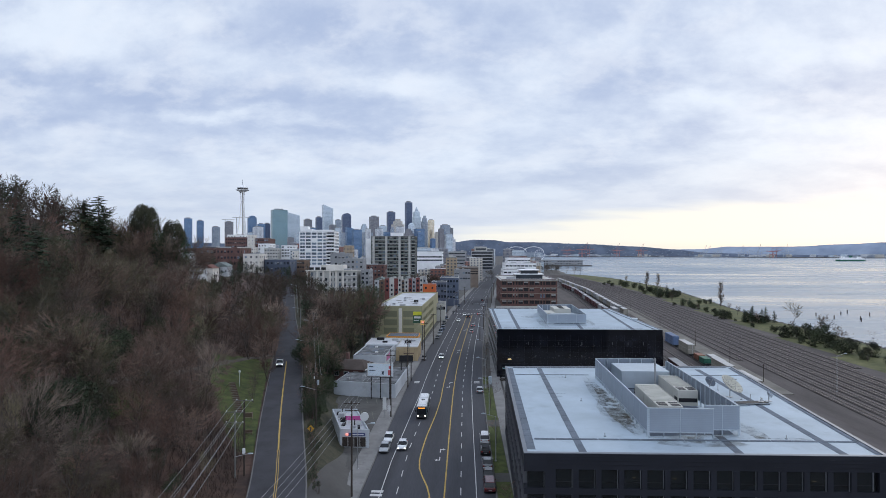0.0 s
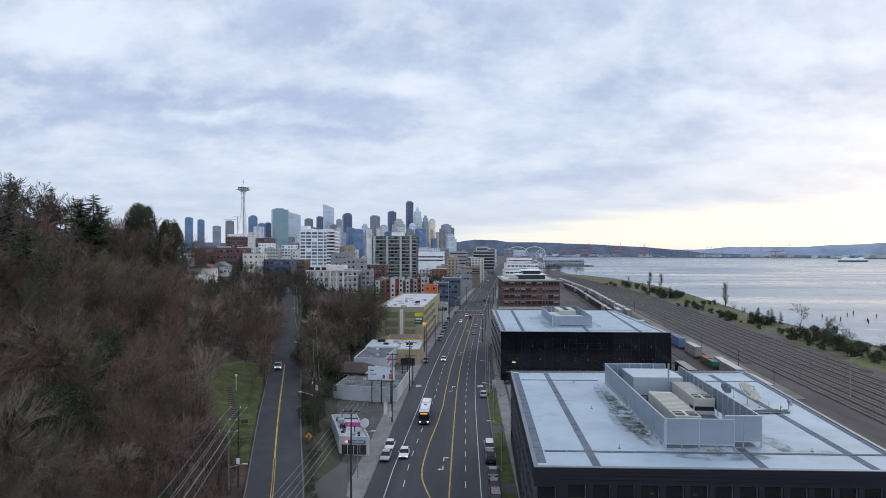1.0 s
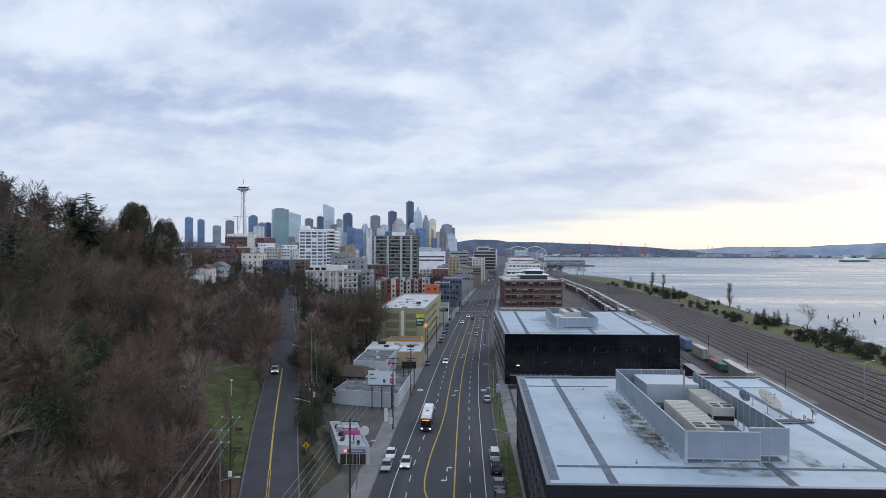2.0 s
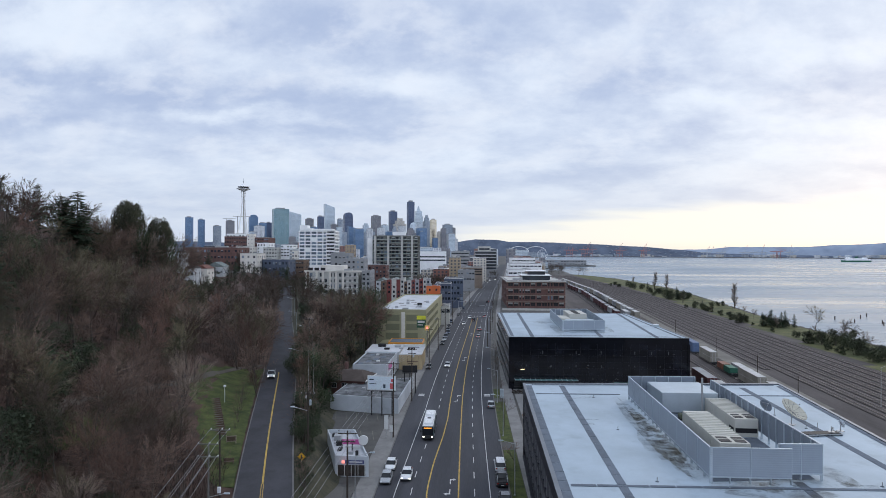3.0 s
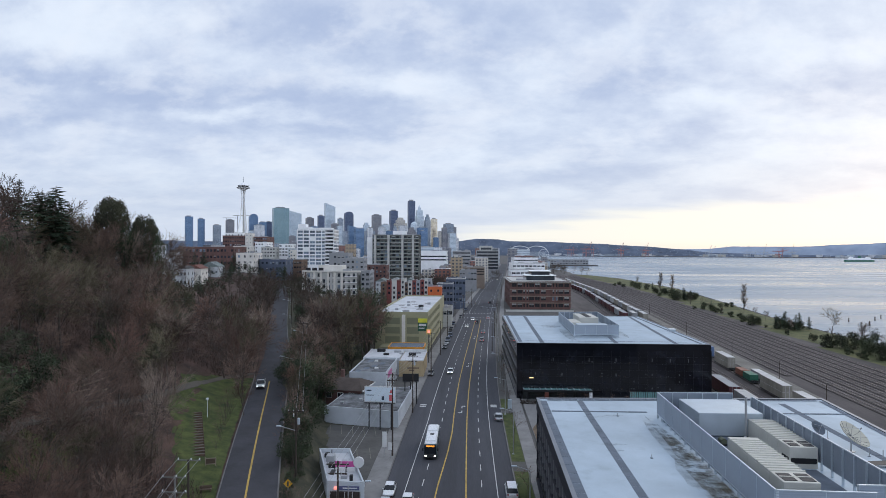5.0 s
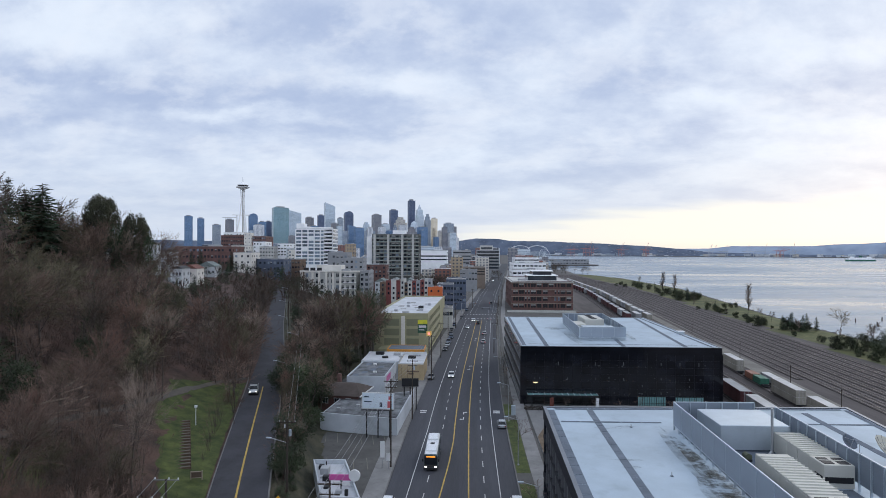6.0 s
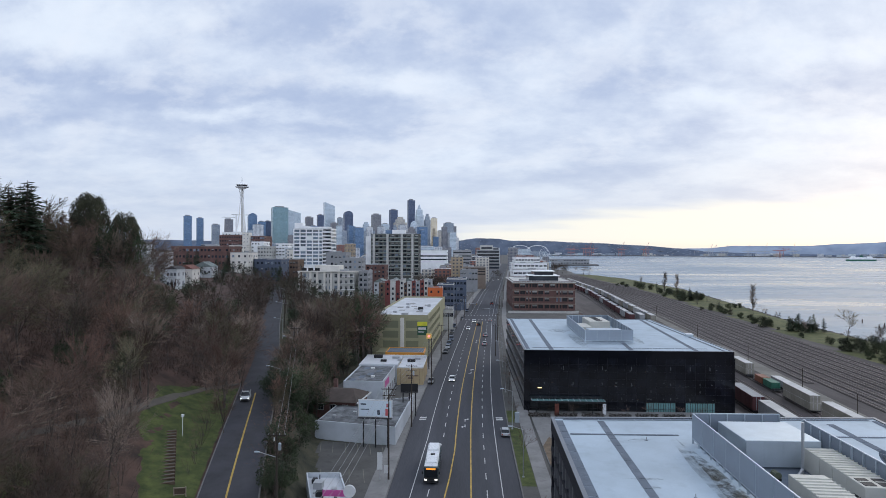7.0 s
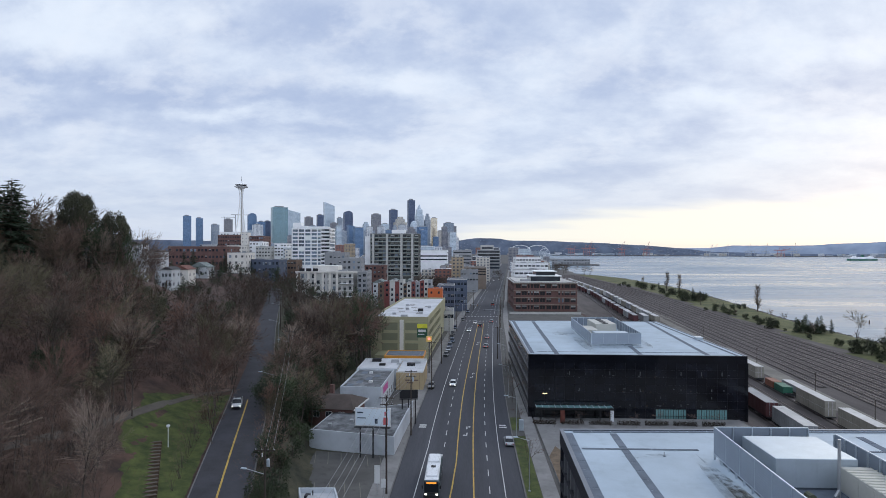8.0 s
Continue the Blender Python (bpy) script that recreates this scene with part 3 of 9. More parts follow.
dash = Build().box(-0.075, 0.075, -1.5, 1.5, 0, 0.005, M_WHITE_LINE).mesh("dash")
for keys in (([60, 118, 165, 300, 800], [-5.2, -5.2, -3.2, -3.4, -3.0]), ([60, 800], [5.4, 4.8])):
    f = line_at(keys)
    for y in np.arange(60, 640, 7.6):
        if 370 < y < 404:
            continue
        a = math.degrees(math.atan2(-(float(f(y + 3)) - float(f(y - 3))), 6))
        part("lane_dash", dash, road, at=pose(float(f(y)), y, 0.002, 0, 0, a))

# the side road that climbs along the hill
SY = np.arange(-60, 640, 5.0)
side = ribbon("side_road", SY, lambda y: side_x(y) - np.interp(y, [165, 205], [4.3, 2.9]), lambda y: side_x(y) + 4.3, M_ASPHALT_OLD, 0.05, "narrow worn asphalt side road climbing along the wooded hill", 0.5, side_z)
ribbon("kerb_side", SY, lambda y: side_x(y) + 4.3, lambda y: side_x(y) + 4.55, M_KERB, 0.17, "low concrete kerb of the side road", 0.5, side_z)
ribbon("kerb_hill", SY[SY < 182], lambda y: side_x(y) - 4.5, lambda y: side_x(y) - 4.3, M_KERB, 0.13, "low concrete kerb of the side road", 0.5, side_z)
for off, y0, y1, w in ((-0.16, 40, 104, 0.12), (0.16, 40, 104, 0.12), (0.0, 104, 172, 0.30)):
    ribbon("centre_line", np.arange(y0, y1 + 0.1, 4.0), lambda y: side_x(y) - 0.3 + off - w / 2, lambda y: side_x(y) - 0.3 + off + w / 2, M_YELLOW_LINE, 0.056, "worn yellow centre line", 0, side_z)

# far shore: wooded hills and houses, distance haze painted into their colours
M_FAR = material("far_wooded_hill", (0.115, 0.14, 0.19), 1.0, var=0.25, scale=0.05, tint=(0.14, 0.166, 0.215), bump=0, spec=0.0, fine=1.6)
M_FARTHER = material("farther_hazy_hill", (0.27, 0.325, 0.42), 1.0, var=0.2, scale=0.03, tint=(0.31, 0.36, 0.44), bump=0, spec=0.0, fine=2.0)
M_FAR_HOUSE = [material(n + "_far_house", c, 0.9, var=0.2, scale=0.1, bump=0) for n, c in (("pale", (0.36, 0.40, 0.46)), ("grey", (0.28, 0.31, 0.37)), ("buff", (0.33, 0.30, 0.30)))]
HILL_DARK = ([-46, -25, -19, -14, -4, 0.8, 3, 4, 6.8, 9.4, 12.5, 14.6, 17, 19.5, 22, 26, 52], [110, 100, 85, 70, 72, 126, 122, 110, 105, 97, 88, 79, 66, 48, 24, 12, 8])
HILL_PALE = ([-46, 8, 16, 19.5, 21.8, 23.6, 26.2, 29.5, 31, 33, 34.4, 40, 52], [60, 60, 58, 50, 52, 70, 69, 70, 80, 87, 95, 100, 104])


def far_hills():
    """Two ridges beyond the bay, with a fuzzy tree line."""
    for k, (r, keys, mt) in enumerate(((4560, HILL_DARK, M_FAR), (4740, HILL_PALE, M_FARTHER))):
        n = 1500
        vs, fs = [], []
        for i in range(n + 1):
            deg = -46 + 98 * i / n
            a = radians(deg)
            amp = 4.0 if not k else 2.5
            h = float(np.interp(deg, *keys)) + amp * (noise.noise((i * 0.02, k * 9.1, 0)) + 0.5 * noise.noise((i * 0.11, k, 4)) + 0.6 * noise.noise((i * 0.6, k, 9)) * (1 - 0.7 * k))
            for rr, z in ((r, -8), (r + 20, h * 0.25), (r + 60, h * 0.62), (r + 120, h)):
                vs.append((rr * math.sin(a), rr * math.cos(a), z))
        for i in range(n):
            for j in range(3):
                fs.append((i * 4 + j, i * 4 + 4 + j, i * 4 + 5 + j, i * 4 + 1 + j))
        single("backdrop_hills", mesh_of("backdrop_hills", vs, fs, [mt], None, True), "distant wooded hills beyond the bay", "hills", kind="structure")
    r = np.random.default_rng(31)
    houses = Build()
    for i in range(200):
        deg = float(r.uniform(-3, 21))
        h = float(np.interp(deg, *HILL_DARK))
        f = float(r.uniform(0.02, 0.9)) ** 1.3
        rr = 4560 + (float(np.interp(f, [0, 0.25, 0.62, 1], [10, 20, 60, 120])))
        w, t, a = float(r.uniform(2.5, 6)), float(r.uniform(2, 5)), radians(deg)
        x, y = rr * math.sin(a), rr * math.cos(a)
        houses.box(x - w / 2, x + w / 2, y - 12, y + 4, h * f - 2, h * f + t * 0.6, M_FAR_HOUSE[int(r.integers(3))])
    single("far_houses", houses, "scattered pale houses on the distant wooded hill", "houses", kind="stuff")


far_hills()

# ---- two black office blocks east of the road ----
M_WARM = emitter("warm_interior_lamp", (1.0, 0.72, 0.35), 1.6)
M_COOL = emitter("cool_interior_lamp", (0.30, 0.34, 0.30), 0.06)
# near-black filling behind the windows; the rooms' dimness is put into its colour
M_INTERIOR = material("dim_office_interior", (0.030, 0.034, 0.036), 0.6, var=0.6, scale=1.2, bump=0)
M_SCREEN_GREEN = material("green_office_partition", (0.10, 0.14, 0.07), 0.7, var=0.5, scale=2, bump=0)
M_BLIND_GLINT = material("dim_window_blind", (0.085, 0.088, 0.088), 0.6, var=0.4, scale=2, bump=0)
M_FIN = material("grey_metal_fin", (0.15, 0.155, 0.17), 0.5, 0.3, var=0.15, scale=1)
M_TEAL_GLASS = material("teal_canopy_glass", (0.16, 0.30, 0.30), 0.15, var=0.2, scale=1, bump=0)
M_DISH = material("cream_dish_mesh", (0.48, 0.46, 0.38), 0.6, var=0.15, scale=2)
M_HEDGE_GLINT = material("russet_hedge", (0.040, 0.030, 0.022), 0.95, var=0.5, scale=2, bump=0.8)


def clear_glass(name, tint, rough=0.03):
    mt = material(name, tint, rough, var=0.1, bump=0)
    bs = mt.node_tree.nodes["Principled BSDF"]
    bs.inputs["Transmission Weight"].default_value = 0.85
    bs.inputs["IOR"].default_value = 1.45
    return mt


M_TINTED = clear_glass("tinted_office_glass", (0.07, 0.085, 0.095))


def office(name, x0, x1, y0, y1, top, label, panel):
    ob = thing(name, (x0, y0, 0), 0, label, "office building", "black office blocks")
    w, d = x1 - x0, y1 - y0
    part("roof", Build().box(0.4, w - 0.4, 0.4, d - 0.4, top - 1.0, top - 0.15, M_WHITE_ROOF), ob, "white roof membrane")
    for a in ((0, w, 0, 0.4), (0, w, d - 0.4, d), (0, 0.4, 0.4, d - 0.4), (w - 0.4, w, 0.4, d - 0.4)):
        p = part("parapet", Build().box(*a, top - 1.9, top - 0.07, panel), ob, "charcoal metal parapet")
        part("parapet_cap", Build().box(a[0] - 0.05, a[1] + 0.05, a[2] - 0.05, a[3] + 0.05, top - 0.068, top, M_PARAPET_CAP), p, "grey metal cap")
    return ob, w, d


def roof_strip(ob, xa, ya, xb, yb, w, z, name="paver_strip"):
    """A strip of walkway pavers from a to b on the roof, in single slabs."""
    a, b = Vector((xa, ya, 0)), Vector((xb, yb, 0))
    ln = (b - a).length
    n = max(1, round(ln / 2.8))
    w *= 0.76
    me = Build().box(-w / 2, w / 2, 0.06, ln / n - 0.06, 0, 0.03, M_SEAM).mesh("paver")
    turn = math.degrees(math.atan2(-(xb - xa), yb - ya))
    for i in range(n):
        p = a + (b - a) * i / n
        part("roof_paver", me, ob, at=pose(p.x, p.y, z, 0, 0, turn))


def plant_screen(name, legs_z, base, top, corners, x, y, label):
    """A walled plant enclosure on short legs: panels between posts; corners go round in plan."""
    ob = thing(name, (x, y, legs_z), 0, label, "plant screen", "rooftop plant")
    for (ax, ay), (bx, by), h in corners:
        ln = math.hypot(bx - ax, by - ay)
        turn = math.degrees(math.atan2(by - ay, bx - ax))
        wall = part("screen_wall", Build().box(0, ln, -0.04, 0.04, base - legs_z, top + h - legs_z, M_SCREEN), ob, at=pose(ax - x, ay - y, 0, 0, 0, turn))
        part("cap_rail", Build().box(-0.06, ln + 0.06, -0.08, 0.08, top + h - legs_z, top + h - legs_z + 0.10, M_DUCT), wall)
        n = max(2, round(ln / 2.1))
        rib = Build().box(-0.05, 0.05, -0.14, 0.12, 0.0, top + h - legs_z, M_DUCT).mesh("post")
        for i in range(n + 1):
            part("post", rib, wall, at=(ln * i / n, -0.1, 0))
        h0, h1 = base - legs_z, top + h - legs_z
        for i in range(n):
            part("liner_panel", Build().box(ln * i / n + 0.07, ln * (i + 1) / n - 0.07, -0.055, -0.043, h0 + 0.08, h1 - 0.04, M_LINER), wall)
        # corrugated outer cladding: one folded sheet, and the joints between its lengths
        m = int((h1 - h0) / 0.12)
        prof = [(0.045 if q % 2 else 0.052, h0 + (h1 - h0) * q / m) for q in range(m + 1)]
        vs = [(xe, yy, zz) for xe in (0.0, ln) for yy, zz in prof]
        part("cladding", Build().add(vs, [(q, q + 1, m + 2 + q, m + 1 + q) for q in range(m)], M_SCREEN), wall)
        for i in range(1, max(2, round(ln / 3.6))):
            xj = ln * i / max(2, round(ln / 3.6))
            part("cladding_joint", Build().box(xj - 0.03, xj + 0.03, 0.04, 0.085, h0, h1, M_DUCT), wall)
        part("base_trim", Build().box(0, ln, 0.04, 0.10, h0 - 0.06, h0 + 0.06, M_DUCT), wall)
    return ob


def air_handler(x, y, w, d, h, turn, z, label):
    ob = thing("air_handler", (x, y, z), turn, label, "air handler", "rooftop plant")
    part("body", Build().box(-w / 2, w / 2, 0, d, 0.2, h, M_BEIGE_UNIT, 0.05), ob)
    part("base_frame", Build().box(-w / 2 + 0.1, w / 2 - 0.1, 0.1, d - 0.1, 0, 0.2, M_DUCT), ob)
    rib = Build().box(-w / 2 - 0.03, w / 2 + 0.03, 0, 0.10, 0, 0.10, M_BEIGE_UNIT).mesh("rib")
    n = int((d - 3) / 0.75)
    for i in range(n):
        part("roof_rib", rib, ob, at=(0, 3.0 + i * 0.75, h))
    for i in range(2):
        part("fan_grille", Build().box(-w / 2 + 0.25 + i * w / 2, -0.25 + i * w / 2, 0.35, 2.3, h + 0.004, h + 0.06, M_DARK), ob, "dark fan grille")
        part("grille_bar", Build().box(-w / 2 + 0.15 + i * w / 2, -0.15 + i * w / 2, 1.25, 1.4, h + 0.064, h + 0.10, M_BEIGE_UNIT), ob)
    part("louvre", Build().box(-w / 2 + 0.15, w / 2 - 0.15, -0.03, 0.0, h * 0.28, h * 0.52, M_DARK), ob, "black intake louvre")
    part("side_louvre", Build().box(-w / 2 - 0.03, -w / 2, 0.2, 1.8, h * 0.28, h * 0.52, M_DARK), ob, "black intake louvre")
    for i in range(3):
        part("access_door", Build().box(-w / 2 - 0.035, -w / 2, 3 + i * 2.6, 4.4 + i * 2.6, 0.4, h - 0.25, M_BEIGE_UNIT), ob)
    return ob


def dish(x, y, z, r, height, tilt, turn, mt, label):
    ob = thing("satellite_dish", (x, y, z), turn, label, "satellite dish", "roof dishes")
    rings = []
    for rr, h in ((0.02, 0.0), (0.35, 0.03), (0.65, 0.12), (0.85, 0.22), (1.0, 0.32), (0.985, 0.34), (0.8, 0.21), (0.4, 0.06), (0.02, 0.03)):
        rings.append([(r * rr * math.cos(2 * math.pi * i / 24), r * rr * math.sin(2 * math.pi * i / 24), r * h) for i in range(24)])
    part("reflector", Build().loft(rings, mt), ob, at=pose(0, 0, height, tilt, 0, 0), shade=True)
    part("mast", Build().tube((0, 0, 0), (0, 0, height), 0.09, 0.07, M_GALV, 8), ob)
    for i in range(12):
        a = 2 * math.pi * i / 12
        rib = Build()
        for r0, z0, r1, z1 in ((0.05, 0.02, 0.65, 0.135), (0.65, 0.135, 1.0, 0.345)):
            rib.tube((r * r0 * math.cos(a), r * r0 * math.sin(a), r * z0 + 0.03), (r * r1 * math.cos(a), r * r1 * math.sin(a), r * z1 + 0.02), 0.022, 0.018, M_FIN, 4)
        part("rib", rib, ob, at=pose(0, 0, height, tilt, 0, 0))
    feed = Build()
    for i in range(3):
        a = 2 * math.pi * i / 3
        feed.tube((r * 0.8 * math.cos(a), r * 0.8 * math.sin(a), r * 0.2), (0, 0, r * 0.85), 0.025, 0.02, M_GALV, 5)
    feed.tube((0, 0, r * 0.8), (0, 0, r * 0.95), 0.08, 0.08, M_GALV, 8)
    part("feed_arm", feed, ob, at=pose(0, 0, height, tilt, 0, 0))
    part("foot", Build().box(-0.4, 0.4, -0.4, 0.4, 0, 0.08, M_GALV), ob)
    return ob


TA, TB = 14.6, 15.2
# block a stands on a plot that widens along the rails: front left, front right, back right, back left
WA, DA = 45.0, 55.4
PLOT_A = ((0.0, 0.0), (45.0, 0.3), (51.2, 57.4), (1.4, 55.4))
LEAN_A = -math.degrees(math.atan2(1.4, 55.4))
office_a = thing("office_block", (7.5, 74.5, 0), 0, "charcoal office block with white flat roof and rooftop plant", "office building", "black office blocks")
part("roof", Build().prism(PLOT_A, TA - 1.0, TA - 0.15, M_WHITE_ROOF), office_a, "white roof membrane")
for i in range(4):
    (ax, ay), (bx, by) = PLOT_A[i], PLOT_A[(i + 1) % 4]
    ln, turn = math.hypot(bx - ax, by - ay), math.degrees(math.atan2(by - ay, bx - ax))
    p = part("parapet", Build().box(0.004, ln - 0.004, -0.02, 0.4, TA - 2.05, TA - 0.07, M_PARAPET), office_a, "charcoal metal parapet", at=pose(ax, ay, 0, 0, 0, turn))
    part("parapet_cap", Build().box(-0.05, ln + 0.05, -0.07, 0.45, TA - 0.068 + 0.004 * (i % 2), TA + 0.004 * (i % 2), M_PARAPET_CAP), p, "grey metal cap")
office_b, WB, DB = office("office_block", 10.3, 62.0, 187.0, 254.5, TB, "black glass office block with white flat roof and canopy", M_BLACK_GLASS)

# block a: panelled south and west fronts with deep window bays
ZA = TA - 0.145
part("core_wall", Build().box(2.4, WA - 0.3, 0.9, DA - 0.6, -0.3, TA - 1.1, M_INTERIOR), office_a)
part("side_wall", Build().prism([(WA - 0.25, 0.9), (WA - 0.02, 0.4), (51.0, 57.0), (50.6, 57.0)], -0.3, TA - 2.06, M_PARAPET), office_a, "charcoal panel wall")
part("back_wall", Build().prism([(1.5, 54.9), (50.5, 56.9), (51.0, 57.2), (1.45, 55.2)], -0.3, TA - 2.06, M_PARAPET), office_a, "charcoal panel wall")
STOREYS = [10.16 - 3.12 * k for k in range(4)]
for z0 in STOREYS:
    part("spandrel", Build().box(0.0, WA, 0.0, 0.5, z0 - 0.76, z0, M_PARAPET), office_a, "charcoal panel band")
    part("spandrel", Build().box(0.0, 0.5, 0.51, DA, z0 - 0.76, z0, M_PARAPET), office_a, "charcoal panel band", at=pose(0, 0, 0, 0, 0, LEAN_A))
groove = Build().box(0, WA, -0.04, -0.021, 0, 0.05, M_BLACK_FRAME).mesh("groove")
for zz in (13.1, 13.6, 14.05):
    part("panel_joint", groove, office_a, at=(0, 0, zz))
pier = Build().box(0.02, 0.70, 0.03, 0.5, 0, 2.4, M_PARAPET).mesh("pier")
wide_pier = Build().box(0.02, 1.35, 0.03, 0.5, 0, 2.4, M_PARAPET).mesh("pier")
pane_a = Build().box(-0.02, 2.16, 0.36, 0.40, 0, 2.4, M_TINTED).mesh("pane")
lamp_w = Build().box(0, 0.45, 0, 0.12, 0, 0.06, M_WARM).mesh("lamp")
lamp_c = Build().box(0, 0.7, 0, 0.10, 0, 0.05, M_COOL).mesh("lamp")
rr = random.Random(5)
for z0 in STOREYS[:2]:
    part("pier", wide_pier, office_a, at=(2.6, 0, z0))
    part("pier", wide_pier, office_a, at=(43.6, 0, z0))
    for i in range(-1, 14):
        xx = 3.26 + i * 2.84 if i >= 0 else -0.25
        if i > 0:
            part("pier", pier, office_a, at=(xx, 0, z0))
        w = part("window", pane_a, office_a, at=(xx + 0.70, 0, z0))
        part("window_bar", Build().box(0.0, 2.1, 0.30, 0.36, 0.70, 0.75, M_BLACK_FRAME), w)
        part("window_post", Build().box(2.02, 2.1, 0.22, 0.36, 0.0, 2.4, M_FIN), w)
        if rr.random() < 0.5:
            part("roller_blind", Build().box(0.1, 1.95, 0.44, 0.47, 2.4 - rr.uniform(0.3, 1.1), 2.4, M_BLIND_GLINT), w)
        if rr.random() < 0.6:
            part("desk", Build().box(rr.uniform(0.1, 0.6), rr.uniform(1.0, 1.8), 0.46, 0.495, 0.0, rr.uniform(0.5, 1.0), (M_SCREEN_GREEN, M_BLIND_GLINT, M_LOG)[rr.randrange(3)]), w)
        if rr.random() < 0.75:
            part("desk_lamp_glow", lamp_w if rr.random() < 0.6 else lamp_c, w, at=(rr.uniform(0.2, 1.2), 0.62, rr.uniform(0.3, 1.3)))
fin = Build().box(-0.05, 0.5, 0, 0.45, 0, 2.4, M_FIN).mesh("pier")
pane_w = Build().box(0.36, 0.40, 0, 2.42, 0, 2.4, M_BLACK_GLASS).mesh("pane")
for z0 in STOREYS[:3]:
    for i in range(18):
        y = 1.6 + i * 2.87
        part("pier", fin, office_a, at=pose(0.0253 * y, y, z0, 0, 0, LEAN_A))
        y += 0.45
        part("window", pane_w, office_a, at=pose(0.0253 * y, y, z0, 0, 0, LEAN_A))
part("corner_pier", Build().box(-0.06, 2.9, -0.12, -0.024, 12.3, TA - 0.07, M_PARAPET), office_a, "projecting charcoal corner panel")

roof_strip(office_a, 1.05, 1.6, 2.35, 54.0, 1.5, ZA)
roof_strip(office_a, 7.5, 0.7, 8.62, 54.0, 1.3, ZA)
roof_strip(office_a, 27.1, 0.7, 27.5, 8.0, 1.4, ZA)
roof_strip(office_a, 40.0, 0.8, 42.4, 54.0, 1.4, ZA)
roof_strip(office_a, 1.9, 5.9, 45.0, 6.1, 0.7, ZA + 0.034)
roof_strip(office_a, 2.9, 47.4, 18.0, 47.5, 0.6, ZA + 0.034)
roof_strip(office_a, 33.0, 47.6, 49.0, 47.9, 0.6, ZA + 0.034)
roof_strip(office_a, 44.3, 1.2, 50.0, 55.8, 0.9, ZA + 0.034)
roof_strip(office_a, 3.0, 54.4, 49.5, 56.2, 0.8, ZA + 0.034)
# weather stains along the enclosure


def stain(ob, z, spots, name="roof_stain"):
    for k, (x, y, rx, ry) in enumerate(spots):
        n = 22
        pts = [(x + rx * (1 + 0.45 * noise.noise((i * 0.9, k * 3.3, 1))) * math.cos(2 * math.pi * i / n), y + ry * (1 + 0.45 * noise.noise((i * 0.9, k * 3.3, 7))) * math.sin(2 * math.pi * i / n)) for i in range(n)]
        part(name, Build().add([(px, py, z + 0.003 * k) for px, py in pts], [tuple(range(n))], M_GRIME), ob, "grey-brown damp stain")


def make_grime():
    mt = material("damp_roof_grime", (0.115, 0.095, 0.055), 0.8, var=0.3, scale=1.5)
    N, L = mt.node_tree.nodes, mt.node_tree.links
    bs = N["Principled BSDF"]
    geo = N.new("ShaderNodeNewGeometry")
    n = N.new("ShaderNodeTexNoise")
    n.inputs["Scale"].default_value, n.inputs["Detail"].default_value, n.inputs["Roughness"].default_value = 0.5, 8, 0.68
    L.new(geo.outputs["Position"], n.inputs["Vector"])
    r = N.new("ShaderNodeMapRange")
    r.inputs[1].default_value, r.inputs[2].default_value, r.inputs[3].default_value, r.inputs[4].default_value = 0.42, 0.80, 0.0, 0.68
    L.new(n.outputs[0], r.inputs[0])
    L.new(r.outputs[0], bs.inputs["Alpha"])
    return mt


M_GRIME = make_grime()
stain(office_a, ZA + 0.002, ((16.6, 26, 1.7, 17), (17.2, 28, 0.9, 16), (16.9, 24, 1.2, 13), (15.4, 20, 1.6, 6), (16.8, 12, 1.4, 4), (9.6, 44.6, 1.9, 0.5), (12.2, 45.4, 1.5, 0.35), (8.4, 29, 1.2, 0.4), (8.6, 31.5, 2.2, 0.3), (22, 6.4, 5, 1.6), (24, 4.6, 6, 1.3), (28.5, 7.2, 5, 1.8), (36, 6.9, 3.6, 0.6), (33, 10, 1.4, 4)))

plant_screen("plant_screen", ZA, 15.2, 18.4, [((25.05, 81.7), (26.1, 118.7), 0), ((33.8, 81.5), (25.05, 81.7), 0), ((38.0, 83.0), (33.3, 83.0), 0.1), ((39.4, 116.5), (38.0, 83.0), 0.0), ((26.1, 118.7), (37.5, 118.9), 0)], 25.05, 81.5, "grey metal plant enclosure raised on legs on the roof")
part("plant_floor", Build().prism([(25.6, 82.2), (37.4, 83.4), (38.8, 116.4), (26.5, 118.2)], ZA + 0.006, ZA + 0.04, M_SEAM), office_a, "dark grey deck inside the enclosure", at=pose(-7.5, -74.5, 0))
gear = Build().box(-4.4, 4.3, 0, 7.8, 0.3, 3.4, M_DUCT, 0.06)
duct = thing("duct_housing", (33.3, 109.6, ZA), 0, "large galvanised duct housing inside the enclosure", "duct", "rooftop plant")
part("housing", gear, duct)
for i in range(3):
    part("panel_seam", Build().box(-4.4 + 2.2 * (i + 1) - 0.04, -4.4 + 2.2 * (i + 1) + 0.04, -0.03, 0, 0.3, 3.35, M_DUCT), duct)
part("plinth", Build().box(-4.2, 4.1, 0.2, 7.4, 0, 0.3, M_SEAM), duct)
air_handler(29.45, 85.4, 3.5, 14.0, 3.3, -2.8, ZA, "long beige air handler with ribbed roof and fans")
air_handler(36.5, 97.8, 3.2, 11.6, 2.7, -3, ZA, "tall beige air handler with black louvres")
flue = thing("flue", (34.3, 107.5, ZA), 0, "slim galvanised flue pipe with an elbow", "flue", "rooftop plant")
part("pipe", Build().tube((0, 0, 0), (0, 0, 6.2), 0.16, 0.16, M_GALV, 10), flue)
part("elbow", Build().tube((-0.6, -0.3, 0.3), (0, 0, 0.9), 0.17, 0.17, M_GALV, 8), flue)
